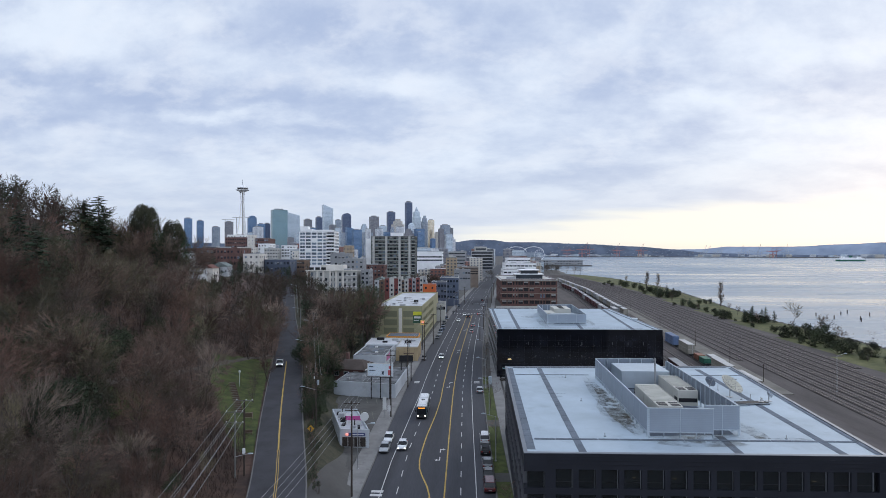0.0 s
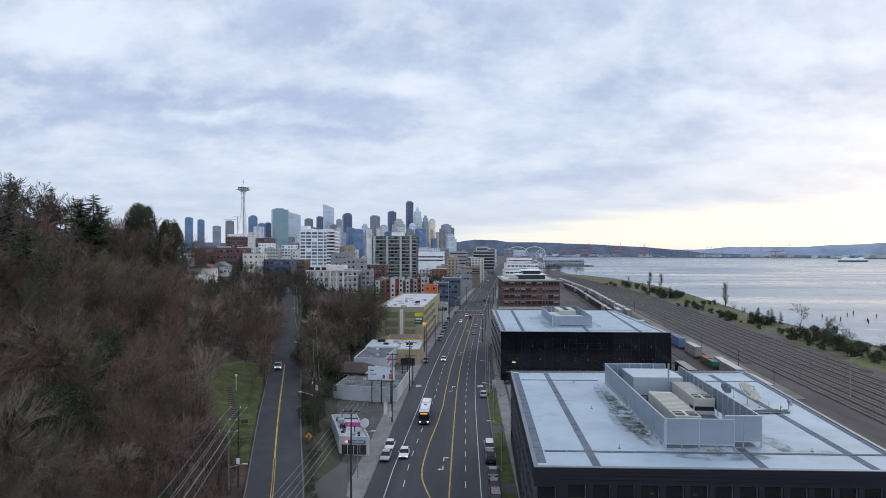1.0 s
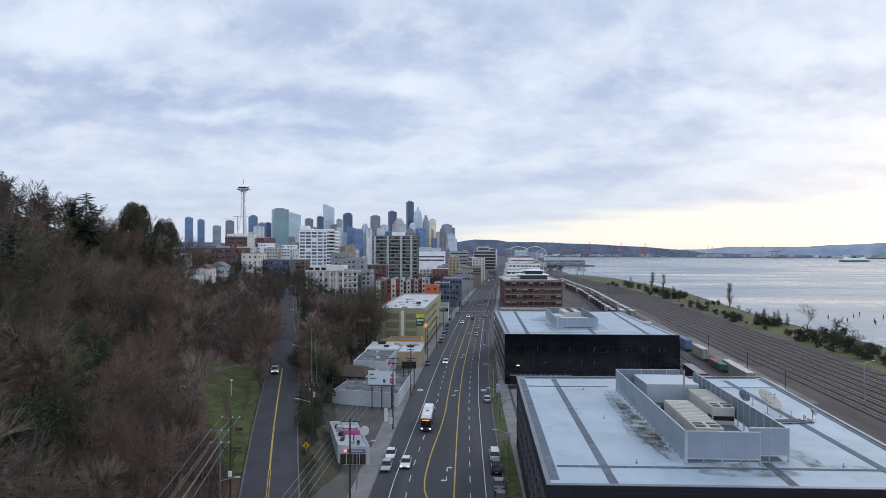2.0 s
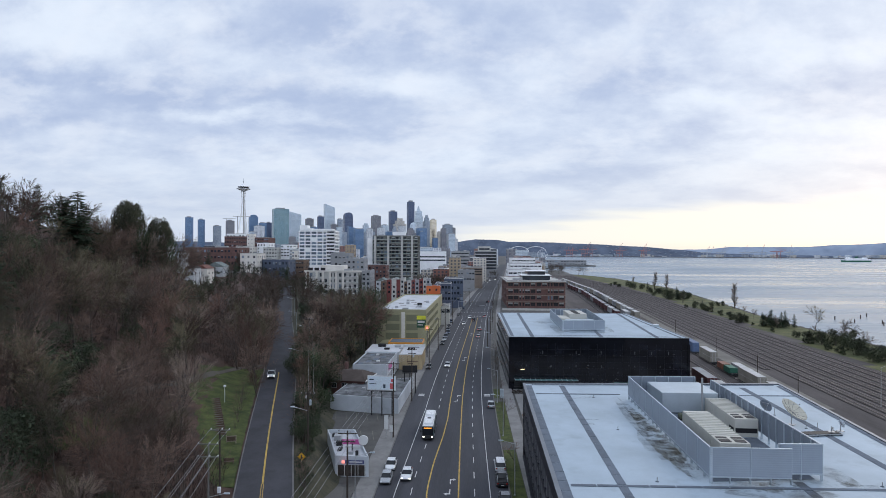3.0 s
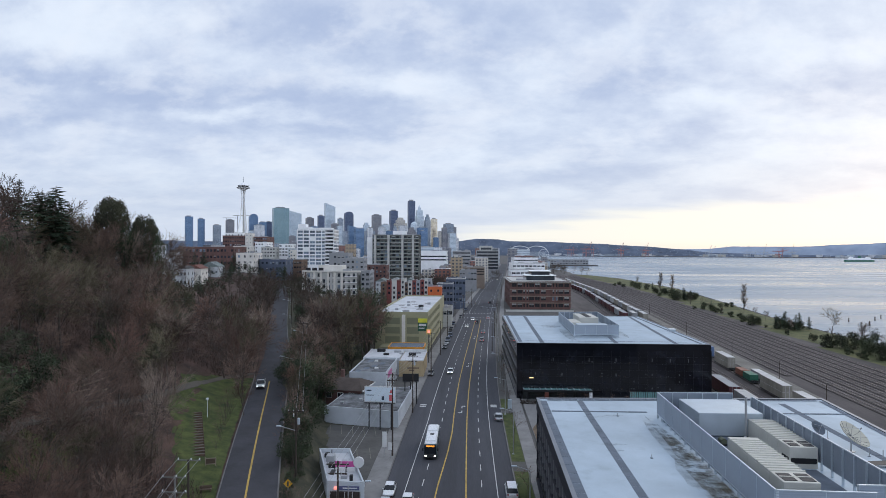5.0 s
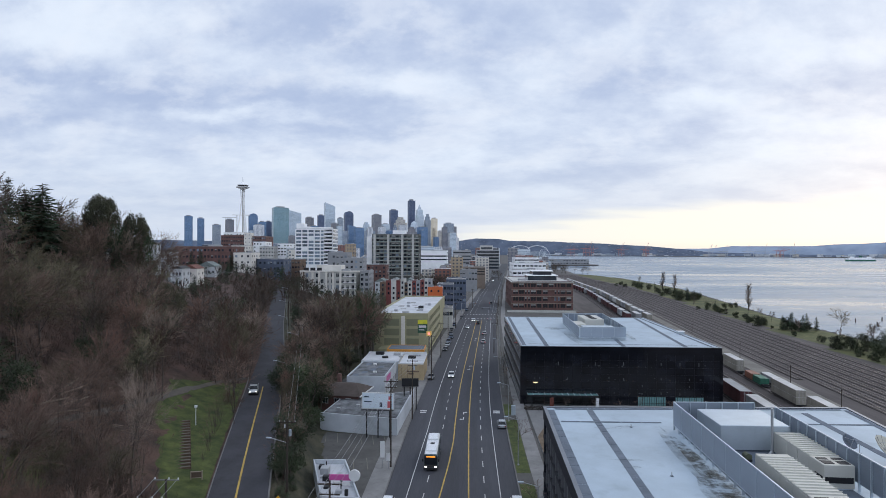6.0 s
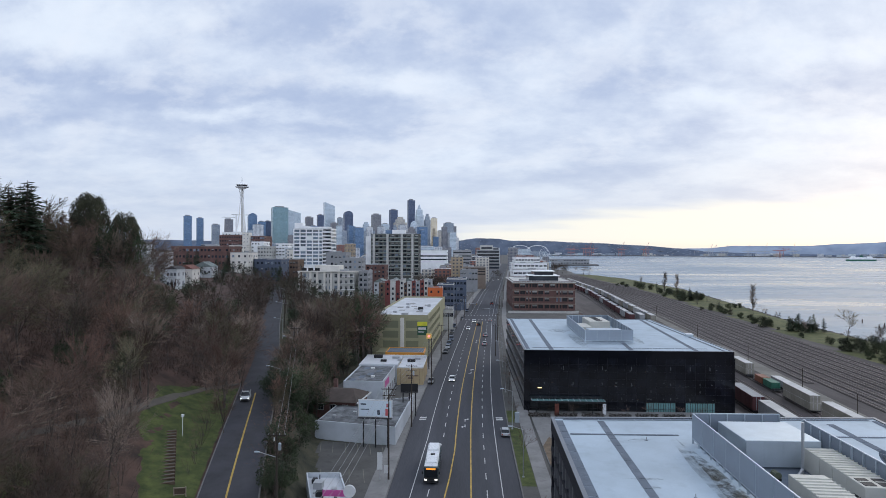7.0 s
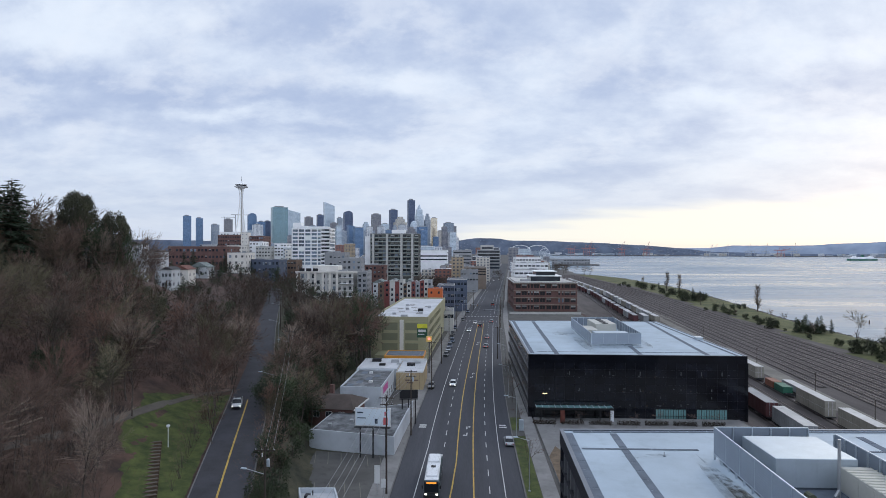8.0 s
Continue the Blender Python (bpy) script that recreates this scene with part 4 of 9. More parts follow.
pump = thing("pump", (30.8, 106.5, ZA), 0, "dark olive pump beside the duct housing", "pump", "rooftop plant")
part("motor", Build().tube((0, -0.5, 0.6), (0, 0.5, 0.6), 0.4, 0.4, M_OLIVE_PAINT := material("olive_paint", (0.10, 0.11, 0.07), 0.6), 10), pump)
part("pump_foot", Build().box(-0.4, 0.4, -0.5, 0.5, 0, 0.3, M_DARK), pump)
dish(46.3, 104.7, ZA, 2.0, 1.9, 39, 39, M_DISH, "large cream satellite dish on the roof")
dish(44.7, 109.4, ZA, 1.0, 1.5, 50, 22, M_SEAM, "dark grey satellite dish on the roof")
dish(51.0, 100.8, ZA + 0.3, 0.6, 1.1, 60, 30, M_DUCT, "small pale satellite dish on a rack")
dish(49.5, 100.4, ZA + 0.3, 0.32, 0.5, 60, 70, M_DISH, "small pale satellite dish on a rack")
rack = thing("equipment_rack", (45.0, 98.8, ZA), 9, "low steel equipment rack on the roof", "rack", "roof dishes")
for k in range(3):
    part("rail", Build().box(0, 5.6, k * 0.7 - 0.06, k * 0.7 + 0.06, 0.18, 0.3, M_GALV), rack)
for k in range(4):
    part("foot", Build().box(k * 1.8, k * 1.8 + 0.2, -0.1, 1.5, 0, 0.18, M_SEAM), rack)
part("tray", Build().box(0.2, 5.5, 0.05, 1.35, 0.304, 0.36, M_DARK), rack)
for x, y in ((48.6, 102.2), (47.4, 102.9), (19.8, 101), (19.3, 81.9), (20.3, 119.6), (43.6, 81.6), (46.4, 109.8)):
    v = thing("roof_vent", (x, y, ZA), 0, "thin vent pipe standing on the white roof", "vent pipe", "roof vents")
    part("pipe", Build().tube((0, 0, 0), (0, 0, 1.1 if x > 45 else 0.5), 0.05, 0.05, M_GALV, 8), v)
    part("flange", Build().lathe([(0.2, 0), (0.2, 0.04), (0.06, 0.07)], M_SEAM, n=10), v)

# block b: smooth black glass front
ZB = TB - 0.145
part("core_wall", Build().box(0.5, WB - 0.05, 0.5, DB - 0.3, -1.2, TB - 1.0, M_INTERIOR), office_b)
pane_b = Build().box(0.02, 2.36, 0.08, 0.12, 0.02, 1.82, M_BLACK_GLASS).mesh("pane")
mull = Build().box(-0.03, 0.03, 0.06, 0.5, -1.2, TB - 1.9, M_BLACK_FRAME).mesh("mullion")
for i in range(22):
    part("mullion", mull, office_b, at=(1.5 + i * 2.4, 0, 0))
    if i < 21:
        for s in range(8):
            if s < 2 and (i < 7 or 12 <= i < 15 or 16 <= i < 19):
                continue
            part("window", pane_b, office_b, at=pose(1.5 + i * 2.4, 0, -1.2 + s * 1.83, rr.uniform(-0.25, 0.25), 0, rr.uniform(-0.3, 0.3)))
for s in range(8):
    part("transom", Build().box(1.5, WB - 0.5, 0.05, 0.5, -1.2 + s * 1.83 - 0.03, -1.2 + s * 1.83 + 0.03, M_BLACK_FRAME), office_b)
part("corner_panel", Build().box(-0.05, 1.5, -0.05, 0.5, -1.2, TB - 1.9, M_BLACK_GLASS), office_b)
part("corner_panel", Build().box(WB - 0.5, WB + 0.05, -0.05, 0.5, -1.2, TB - 1.9, M_BLACK_GLASS), office_b)
for s in range(4):
    part("spandrel", Build().box(-0.05, 0.5, 0.504, DB, s * 3.6 - 0.6, s * 3.6 + 0.8, M_PARAPET_B), office_b)
pane_bw = Build().box(0.2, 0.26, 0, 7.9, 0, 2.2, M_BLACK_GLASS).mesh("pane")
for s in range(4):
    for i in range(8):
        part("window", pane_bw, office_b, at=(0, 1.5 + i * 8.1, s * 3.6 + 0.8))
for i in (12, 13, 14, 16, 17, 18):
    for k in range(4):
        part("lobby_window", Build().box(0.05, 0.5, 0.15, 0.2, 0.0, 3.2, M_TEAL_GLASS), office_b, at=(1.5 + i * 2.4 + k * 0.6, 0, -1.0))
canopy = thing("entrance_canopy", (12.0, 183.9, -0.2), 0, "long teal glass entrance canopy with a white end post", "canopy")
part("glass_roof", Build().box(0, 17.9, 0, 2.9, 3.1, 3.22, M_TEAL_GLASS), canopy)
for i in range(13):
    part("rafter", Build().box(-0.05 + i * 1.49, 0.05 + i * 1.49, -0.05, 3.0, 3.22, 3.36, M_DUCT), canopy)
part("fascia", Build().box(-0.1, 18.0, -0.12, 0, 2.9, 3.4, M_DARK), canopy)
part("end_post", Build().box(17.2, 18.0, 0.1, 0.7, -1, 3.1, M_WHITE_P := material("white_painted_metal", (0.72, 0.73, 0.75), 0.5, var=0.08), 0.03), canopy, "white end post")
for i in range(4):
    part("column", Build().tube((1 + i * 4.6, 0.4, -1), (1 + i * 4.6, 0.4, 3.1), 0.12, 0.12, M_DARK, 8), canopy)
single("red_pylon_sign", Build().box(-0.5, 0.5, -0.25, 0.25, -1, 3.0, material("rust_red_metal", (0.16, 0.05, 0.035), 0.7, var=0.3), 0.04), "rust-red metal pylon before the entrance", "pylon", at=(17.8, 182.8, -0.2))
# pale strips on the glass, painted for faint reflections and inner columns
for s, i in ((6, 3), (6, 7), (6, 10), (6, 14), (4, 4), (4, 7), (4, 14), (4, 10), (6, 16), (2, 14), (3, 17), (4, 1), (2, 9), (6, 18), (4, 17), (2, 5), (3, 12)):
    part("blind", Build().box(0, 0.22, 0.045, 0.075, 0, 0.9 if s == 6 else 0.5, M_BLIND_GLINT), office_b, at=(1.5 + i * 2.4 + 1.0, 0, -1.2 + s * 1.83 + 0.5))
# small tinted chips painted on the glass as faint lights and reflections
for k in range(64):
    part("window_glint", Build().box(0, rr.uniform(0.1, 0.5), 0.045, 0.07, 0, rr.uniform(0.05, 0.3), M_BLIND_GLINT if k % 3 else M_HEDGE_GLINT), office_b, at=(rr.uniform(3, 48), 0, rr.choice((2.6, 6.1, 9.6)) + rr.uniform(0, 0.9)))
part("office_lamp", Build().box(0, 1.1, 0.045, 0.075, 0, 0.22, M_WARM), office_b, at=(3.4, 0, 5.6))
roof_strip(office_b, 7.0, 1.0, 8.4, DB - 1.5, 1.5, ZB)
roof_strip(office_b, 27.0, 1.0, 27.9, 13.5, 1.5, ZB)
roof_strip(office_b, 43.0, 1.0, 48.0, DB - 1.5, 1.5, ZB)
roof_strip(office_b, 1.2, 2.2, 1.6, DB - 1.5, 1.3, ZB)
roof_strip(office_b, 2.4, 4.2, 47, 4.4, 0.4, ZB + 0.034)
roof_strip(office_b, WB - 2.0, 1, WB - 1.8, DB - 1, 0.9, ZB + 0.034)
stain(office_b, ZB + 0.002, ((16.5, 18, 1.4, 12), (24, 11.5, 7, 1.4), (14, 36, 3, 4), (33, 20, 1.2, 8)))
plant_screen("plant_screen", ZB, 15.7, 18.5, [((27.9, 199.6), (28.9, 234.8), 0), ((41.0, 200.4), (27.9, 199.6), 0), ((42.6, 236.5), (41.0, 200.4), 0), ((28.9, 234.8), (42.6, 236.5), 0)], 27.9, 199.6, "grey metal plant enclosure raised on legs on the roof")
d2 = thing("duct_housing", (35.0, 203, ZB), 0, "galvanised duct housing inside the enclosure", "duct", "rooftop plant")
part("housing", Build().box(-4.5, 4.6, 0, 8, 0.3, 2.6, M_DUCT, 0.06), d2)
part("plinth", Build().box(-4.3, 4.4, 0.2, 7.8, 0, 0.3, M_SEAM), d2)
d3 = thing("cooling_unit", (36.0, 218, ZB), 0, "pale cooling unit inside the enclosure", "cooling unit", "rooftop plant")
part("body", Build().box(-3, 3, 0, 12, 0.2, 3.6, M_BEIGE_UNIT, 0.06), d3)
part("skid", Build().box(-2.8, 2.8, 0.2, 11.8, 0, 0.2, M_SEAM), d3)
for k in range(4):
    part("fan_grille", Build().lathe([(1.0, 3.6), (1.0, 3.75), (0.9, 3.75)], M_DARK, x=0, y=1.5 + 3 * k, n=16), d3)
d4 = thing("cooling_unit", (31.0, 213, ZB), 0, "pale cooling unit inside the enclosure", "cooling unit", "rooftop plant")
part("body", Build().box(-1.6, 1.6, 0, 9, 0.2, 2.6, M_BEIGE_UNIT, 0.06), d4)
part("skid", Build().box(-1.5, 1.5, 0.2, 8.8, 0, 0.2, M_SEAM), d4)
hatch = thing("roof_hatch", (60.6, 213, ZB), 0, "small white roof hatch at the parapet", "hatch")
part("curb", Build().box(-0.9, 0.9, -0.9, 0.9, 0, 0.7, M_DUCT, 0.04), hatch)
part("lid", Build().box(-1.0, 1.0, -1.0, 1.0, 0.7, 0.85, M_WHITE_P, 0.03), hatch)
# forecourt between the blocks
single("gravel_bed", Build().prism([(11.6, 129), (15, 129), (15.5, 160), (13.6, 166), (11.6, 160)], 0.0, 0.12, material("brown_gravel", (0.15, 0.11, 0.075), 0.95, var=0.4, scale=2.5)), "brown gravel planting bed beside the pavement", "planting bed", kind="structure")
single("forecourt_paving", Build().box(11.5, 60, 127, 186.9, -0.25, 0.05, M_CONCRETE), "concrete forecourt between the office blocks", "paving", kind="structure")
for i in range(7):
    h = thing("hedge", (13.5 + i * 6.4, 181.6, 0.05), 0, "low russet clipped hedge before the glass front", "hedge", "hedges")
    hv, hf = [], []
    hr = np.random.default_rng(200 + i)
    for k in range(1100):
        p = np.array([hr.uniform(-2.6, 2.6), hr.uniform(-0.5, 0.5), hr.uniform(0.0, 0.85)])
        d1, d2 = hr.normal(0, 0.11, 3), hr.normal(0, 0.11, 3)
        n0 = len(hv)
        hv += [p, p + d1, p + d2]
        hf.append((n0, n0 + 1, n0 + 2))
    part("foliage", mesh_of("foliage", hv, hf, [M_HEDGE_GLINT]), h)

# ---- trees ----
RNG = np.random.default_rng(7)


def stick(vs, fs, a, b, ra, rb, n=4):
    a, b = np.asarray(a, float), np.asarray(b, float)
    d = b - a
    d = d / (np.linalg.norm(d) + 1e-9)
    s = np.cross(d, (0, 0, 1.0) if abs(d[2]) < 0.9 else (1.0, 0, 0))
    s /= np.linalg.norm(s)
    t = np.cross(d, s)
    k = len(vs)
    for c, r in ((a, ra), (b, rb)):
        for i in range(n):
            w = 2 * math.pi * i / n
            vs.append(c + r * (s * math.cos(w) + t * math.sin(w)))
    fs.extend((k + i, k + (i + 1) % n, k + n + (i + 1) % n, k + n + i) for i in range(n))


def bare_tree(rng, height, spread, twigs, stems=1, upright=0.5, twig_w=0.035, deep=3):
    """A leafless tree: trunk, ascending limbs that fork, and straight fine twigs that fan upwards and outwards from them."""
    tv, tf, cv, cf = [], [], [], []
    tips = []

    def grow(p, d, length, r, level):
        segs = 3 if level < 2 else 2
        for s in range(segs):
            nd = d + rng.normal(0, 0.09 + 0.03 * level, 3) + np.array([0, 0, 0.04 + 0.08 * upright * (level > 0)])
            nd /= np.linalg.norm(nd)
            q = p + nd * length / segs
            r2 = r * 0.80
            if r > 0.010:
                stick(tv, tf, p, q, r, r2, 5 if level == 0 else 3)
            p, d, r = q, nd, r2
            if level < deep:
                for _ in range((1, 2, 1, 1)[level] if s else (0, 1, 1, 1)[level]):
                    out = rng.normal(0, 1, 3)
                    out -= out.dot(d) * d
                    out /= np.linalg.norm(out) + 1e-9
                    k = spread * rng.uniform(0.6, 1.1)
                    nd2 = d * (1 - 0.3 * k) + out * k
                    grow(p, nd2 / np.linalg.norm(nd2), length * rng.uniform(0.5, 0.74), r * 0.62, level + 1)
            if level >= (0 if stems > 4 else 1):
                tips.append((p, d, level))
        if level < deep:
            for _ in range(2):
                nd2 = d + rng.normal(0, 0.36 * spread + 0.08, 3)
                grow(p, nd2 / np.linalg.norm(nd2), length * rng.uniform(0.55, 0.75), r * 0.72, level + 1)

    for s in range(stems):
        lean = rng.normal(0, 0.08 + 0.14 * (stems > 1), 3)
        lean[2] = 1
        grow(np.array([0.03 * s, 0.0, -0.4]), lean / np.linalg.norm(lean), height * 0.40, height * 0.013 / stems ** 0.5, 0)
    f = height / max(v[2] for v in tv) * 0.90
    middle = np.mean([p for p, d, lv in tips], 0)
    n = 0
    while n < twigs:
        p, d, lv = tips[int(rng.integers(len(tips)))]
        away = p - middle
        away /= np.linalg.norm(away) + 1e-9
        lead = d * 0.6 + away * 0.65 + rng.normal(0, 0.24, 3) + np.array([0, 0, 0.14 * upright])
        lead /= np.linalg.norm(lead)
        base = p - d * rng.uniform(0, height * 0.05)
        ln = (0.8 + 1.3 * rng.random()) / f * height / 14
        # one leading twig and the side shoots along it
        for j in range(5):
            nd = lead if j == 0 else lead + rng.normal(0, 0.30, 3)
            nd = nd / np.linalg.norm(nd)
            root = base if j == 0 else base + lead * ln * rng.uniform(0.15, 0.8)
            l2 = ln if j == 0 else ln * rng.uniform(0.3, 0.6)
            s = np.cross(nd, rng.normal(0, 1, 3))
            s *= twig_w * (1.0 if j == 0 else 0.75) / f / (np.linalg.norm(s) + 1e-9)
            k = len(cv)
            cv.extend((root - s, root + s, root + nd * l2))
            cf.append((k, k + 1, k + 2))
            n += 1
    return [v * f for v in tv], tf, [v * f for v in cv], cf


def leafy_tree(rng, height, width, leaves, base=0.15, lobes=9, size=0.30):
    """Evergreen broadleaf: limbs, and clumps of small leaf blades with gaps."""
    tv, tf, cv, cf = [], [], [], []
    stick(tv, tf, (0, 0, -0.4), (0.1, 0.1, height * 0.55), height * 0.022, height * 0.012, 6)
    clumps = []
    for i in range(lobes):
        a = rng.uniform(0, 2 * math.pi)
        z = height * rng.uniform(base + 0.15, 0.86)
        r = width * 0.5 * math.sqrt(max(0.08, 1 - ((z / height - 0.5) / 0.52) ** 2)) * rng.uniform(0.35, 0.75)
        c = np.array([r * math.cos(a), r * math.sin(a), z])
        clumps.append((c, width * rng.uniform(0.16, 0.28)))
        stick(tv, tf, (0, 0, z * 0.55), c, height * 0.010, height * 0.004, 4)
    for i in range(leaves):
        c, r = clumps[i % len(clumps)]
        d = rng.normal(0, 1, 3)
        d /= np.linalg.norm(d)
        p = c + d * r * rng.uniform(0.55, 1.08) * np.array([1, 1, 0.8])
        a, b = rng.normal(0, 1, 3), rng.normal(0, 1, 3)
        a *= size * rng.uniform(0.5, 1.2) / np.linalg.norm(a)
        b *= size * rng.uniform(0.4, 0.9) / np.linalg.norm(b)
        k = len(cv)
        cv.extend((p, p + a + b * 0.5, p + a * 0.4 + b))
        cf.append((k, k + 1, k + 2))
    return tv, tf, cv, cf


def conifer(rng, height, width, boughs=150, size=1.0):
    """A conifer: boughs at all heights, drooping and uneven, each with flat sprays of needles."""
    tv, tf, cv, cf = [], [], [], []
    stick(tv, tf, (0, 0, -0.4), (0, 0, height), height * 0.018, 0.03, 6)
    for w in range(boughs):
        k = (w + rng.uniform(0, 1)) / boughs
        z = height * (0.10 + 0.88 * k)
        reach = width * 0.5 * (1 - k) ** 0.75 + 0.35
        a = w * 2.4 + rng.uniform(-0.5, 0.5)
        ln = reach * rng.uniform(0.35, 1.25)
        d = np.array([math.cos(a), math.sin(a), 0.25 * k - 0.20 + rng.uniform(-0.2, 0.2)])
        o = np.array([0, 0, z])
        stick(tv, tf, o, o + d * ln * 0.8, 0.05, 0.015, 3)
        across = np.array([-d[1], d[0], 0])
        for q in range(22):
            t = rng.uniform(0.12, 1.0)
            p = o + d * ln * t - np.array([0, 0, 0.10 * ln * t * t])
            sgn = 1 if q % 2 else -1
            s2 = across * sgn * (0.25 + ln * 0.26 * (1.1 - t)) + d * ln * 0.16 + np.array([0, 0, -rng.uniform(0.0, 0.16) * ln])
            m = len(cv)
            cv.extend((p + np.array([0, 0, 0.10 * size]), p + d * 0.55 * size + across * sgn * 0.15, p + s2))
            cf.append((m, m + 1, m + 2))
    return tv, tf, cv, cf


def dome_tree(rng, height, width, leaves, size=0.30):
    """An evergreen with a broad rounded crown of many dense lumps carried on bare upper limbs."""
    tv, tf, cv, cf = [], [], [], []
    stick(tv, tf, (0, 0, -0.4), (0.1, 0.1, height * 0.55), height * 0.024, height * 0.014, 6)
    lumps = []
    for i in range(70):
        a, e = rng.uniform(0, 2 * math.pi), math.asin(rng.uniform(-0.1, 1.0))
        r = width * 0.5 * (0.72 + 0.12 * noise.noise((math.cos(a) * 1.7, math.sin(a) * 1.7, e * 2)))
        c = np.array([r * math.cos(e) * math.cos(a), r * math.cos(e) * math.sin(a), height * 0.70 + math.sin(e) * height * 0.23])
        lumps.append((c, width * rng.uniform(0.085, 0.15)))
        stick(tv, tf, (0.1, 0.1, height * rng.uniform(0.2, 0.5)), c, height * 0.009, height * 0.003, 4)
    for i in range(leaves):
        c, r = lumps[i % len(lumps)]
        d = rng.normal(0, 1, 3)
        d /= np.linalg.norm(d)
        p = c + d * r * rng.uniform(0.7, 1.05) * np.array([1, 1, 0.7])
        a, b = rng.normal(0, 1, 3), rng.normal(0, 1, 3)
        a *= size * rng.uniform(0.5, 1.2) / np.linalg.norm(a)
        b *= size * rng.uniform(0.4, 0.9) / np.linalg.norm(b)
        k = len(cv)
        cv.extend((p, p + a + b * 0.5, p + a * 0.4 + b))
        cf.append((k, k + 1, k + 2))
    return tv, tf, cv, cf


def poplar(rng, height):
    """A columnar leafless tree: upswept branches from low on the stem, with twigs along them."""
    tv, tf, cv, cf = [], [], [], []
    stick(tv, tf, (0, 0, -0.4), (0, 0, height * 0.9), 0.28, 0.05, 6)
    for i in range(80):
        k = rng.uniform(0.05, 0.9)
        a = rng.uniform(0, 2 * math.pi)
        d = np.array([math.cos(a) * 0.42, math.sin(a) * 0.42, 1.0])
        ln = height * rng.uniform(0.16, 0.30) * (1.1 - 0.6 * k)
        o = np.array([0, 0, height * k])
        stick(tv, tf, o, o + d * ln, 0.07, 0.02, 3)
        for q in range(26):
            p = o + d * ln * rng.uniform(0.1, 1.0)
            nd = d + rng.normal(0, 0.28, 3)
            w = rng.normal(0, 1, 3)
            w *= 0.045 / np.linalg.norm(w)
            m = len(cv)
            cv.extend((p - w, p + w, p + nd * rng.uniform(0.5, 1.3)))
            cf.append((m, m + 1, m + 2))
    return tv, tf, cv, cf


def tree_thing(name, made, leaf, label, category="tree", group=""):
    tv, tf, cv, cf = made
    ob = thing(name, (0, 0, -500), 0, label, category, group)
    part("trunk", mesh_of("trunk", tv, tf, [M_TRUNK], None, True), ob)
    part("crown", mesh_of("crown", cv, cf, [leaf]), ob)
    return ob


def place(proto, x, y, z, s=1.0, turn=None, sz=None):
    m = pose(x, y, z, RNG.uniform(-2, 2), RNG.uniform(-2, 2), RNG.uniform(0, 360) if turn is None else turn) @ Matrix.Diagonal((s, s, sz or s, 1))
    return copy_thing(proto, m)


BARE = []
for i in range(7):
    r = np.random.default_rng(20 + i)
    BARE.append(tree_thing("bare_tree", bare_tree(r, 14, (0.70, 0.92, 0.62)[i % 3], 4600, 1 + (i % 3 == 1), (0.7, 1.0)[i % 2], 0.017), (M_TWIG, M_TWIG_WARM, M_TWIG_GREY, M_TWIG_MOSS, M_TWIG, M_TWIG_WARM, M_TWIG_MOSS)[i], "leafless grey-brown deciduous tree on the wooded slope", group="hillside wood"))
THIN = []                                         # lighter crowns for the trees farther up
for i in range(5):
    r = np.random.default_rng(120 + i)
    THIN.append(tree_thing("bare_tree", bare_tree(r, 14, (0.72, 0.95, 0.65)[i % 3], 2200, 1, (0.7, 1.0)[i % 2], 0.034), (M_TWIG, M_TWIG_WARM, M_TWIG_GREY, M_TWIG_MOSS, M_TWIG)[i], "leafless grey-brown deciduous tree on the wooded slope", group="hillside wood"))
FAR_GREEN = [leafy_tree(np.random.default_rng(44 + i), 11, 8, 800, lobes=10, size=0.62) for i in range(2)]
FAR_BARE = [bare_tree(np.random.default_rng(40 + i), 14, 0.95, 440, 1, 0.7, 0.085, 2) for i in range(4)]
SHOOTS = [tree_thing("bare_shrub", bare_tree(np.random.default_rng(50 + i), 5, 0.5, 900, 5, 1.1, 0.017, 2), M_TWIG, "upright leafless shrub with thin shoots", "shrub", "shrubs") for i in range(2)]
LEAFY = []
for i in range(3):
    r = np.random.default_rng(60 + i)
    LEAFY.append(tree_thing("evergreen_tree", leafy_tree(r, 11, 8, 2900, lobes=12 + 3 * i, size=0.46), M_LEAF, "dark green ivy-clad evergreen tree among bare trees", group="hillside wood"))
FIRS = []
for i in range(2):
    r = np.random.default_rng(80 + i)
    FIRS.append(tree_thing("conifer", conifer(r, 16, 7.8 - i, 125), M_NEEDLES, "dark conifer with drooping uneven branches", group="hillside wood"))
BUSH = [tree_thing("shrub", leafy_tree(np.random.default_rng(90 + i), 3.2, 3.6, 1000, base=0.0, lobes=7, size=0.32), M_LEAF, "dense dark green shrub", "shrub", "shrubs") for i in range(2)]
THICK = [tree_thing("shrub", leafy_tree(np.random.default_rng(190 + i), 3.2, 4.2, 2200, base=-0.1, lobes=15, size=0.30), M_SHORE_LEAF, "dense dark evergreen shrub on the shore strip", "shrub", "shrubs") for i in range(2)]
SMALL = [tree_thing("street_tree", bare_tree(np.random.default_rng(95), 7, 0.6, 500, 1, 0.8, 0.03), M_TWIG, "slim leafless street tree in the grass strip", group="street trees")]
POPLAR = [tree_thing("poplar", poplar(np.random.default_rng(97), 16), M_TWIG_GREY, "tall narrow leafless poplar on the shore", group="shore trees")]
SPOTS, GREEN = [], []                             # every bare and every evergreen tree: x, y, scale


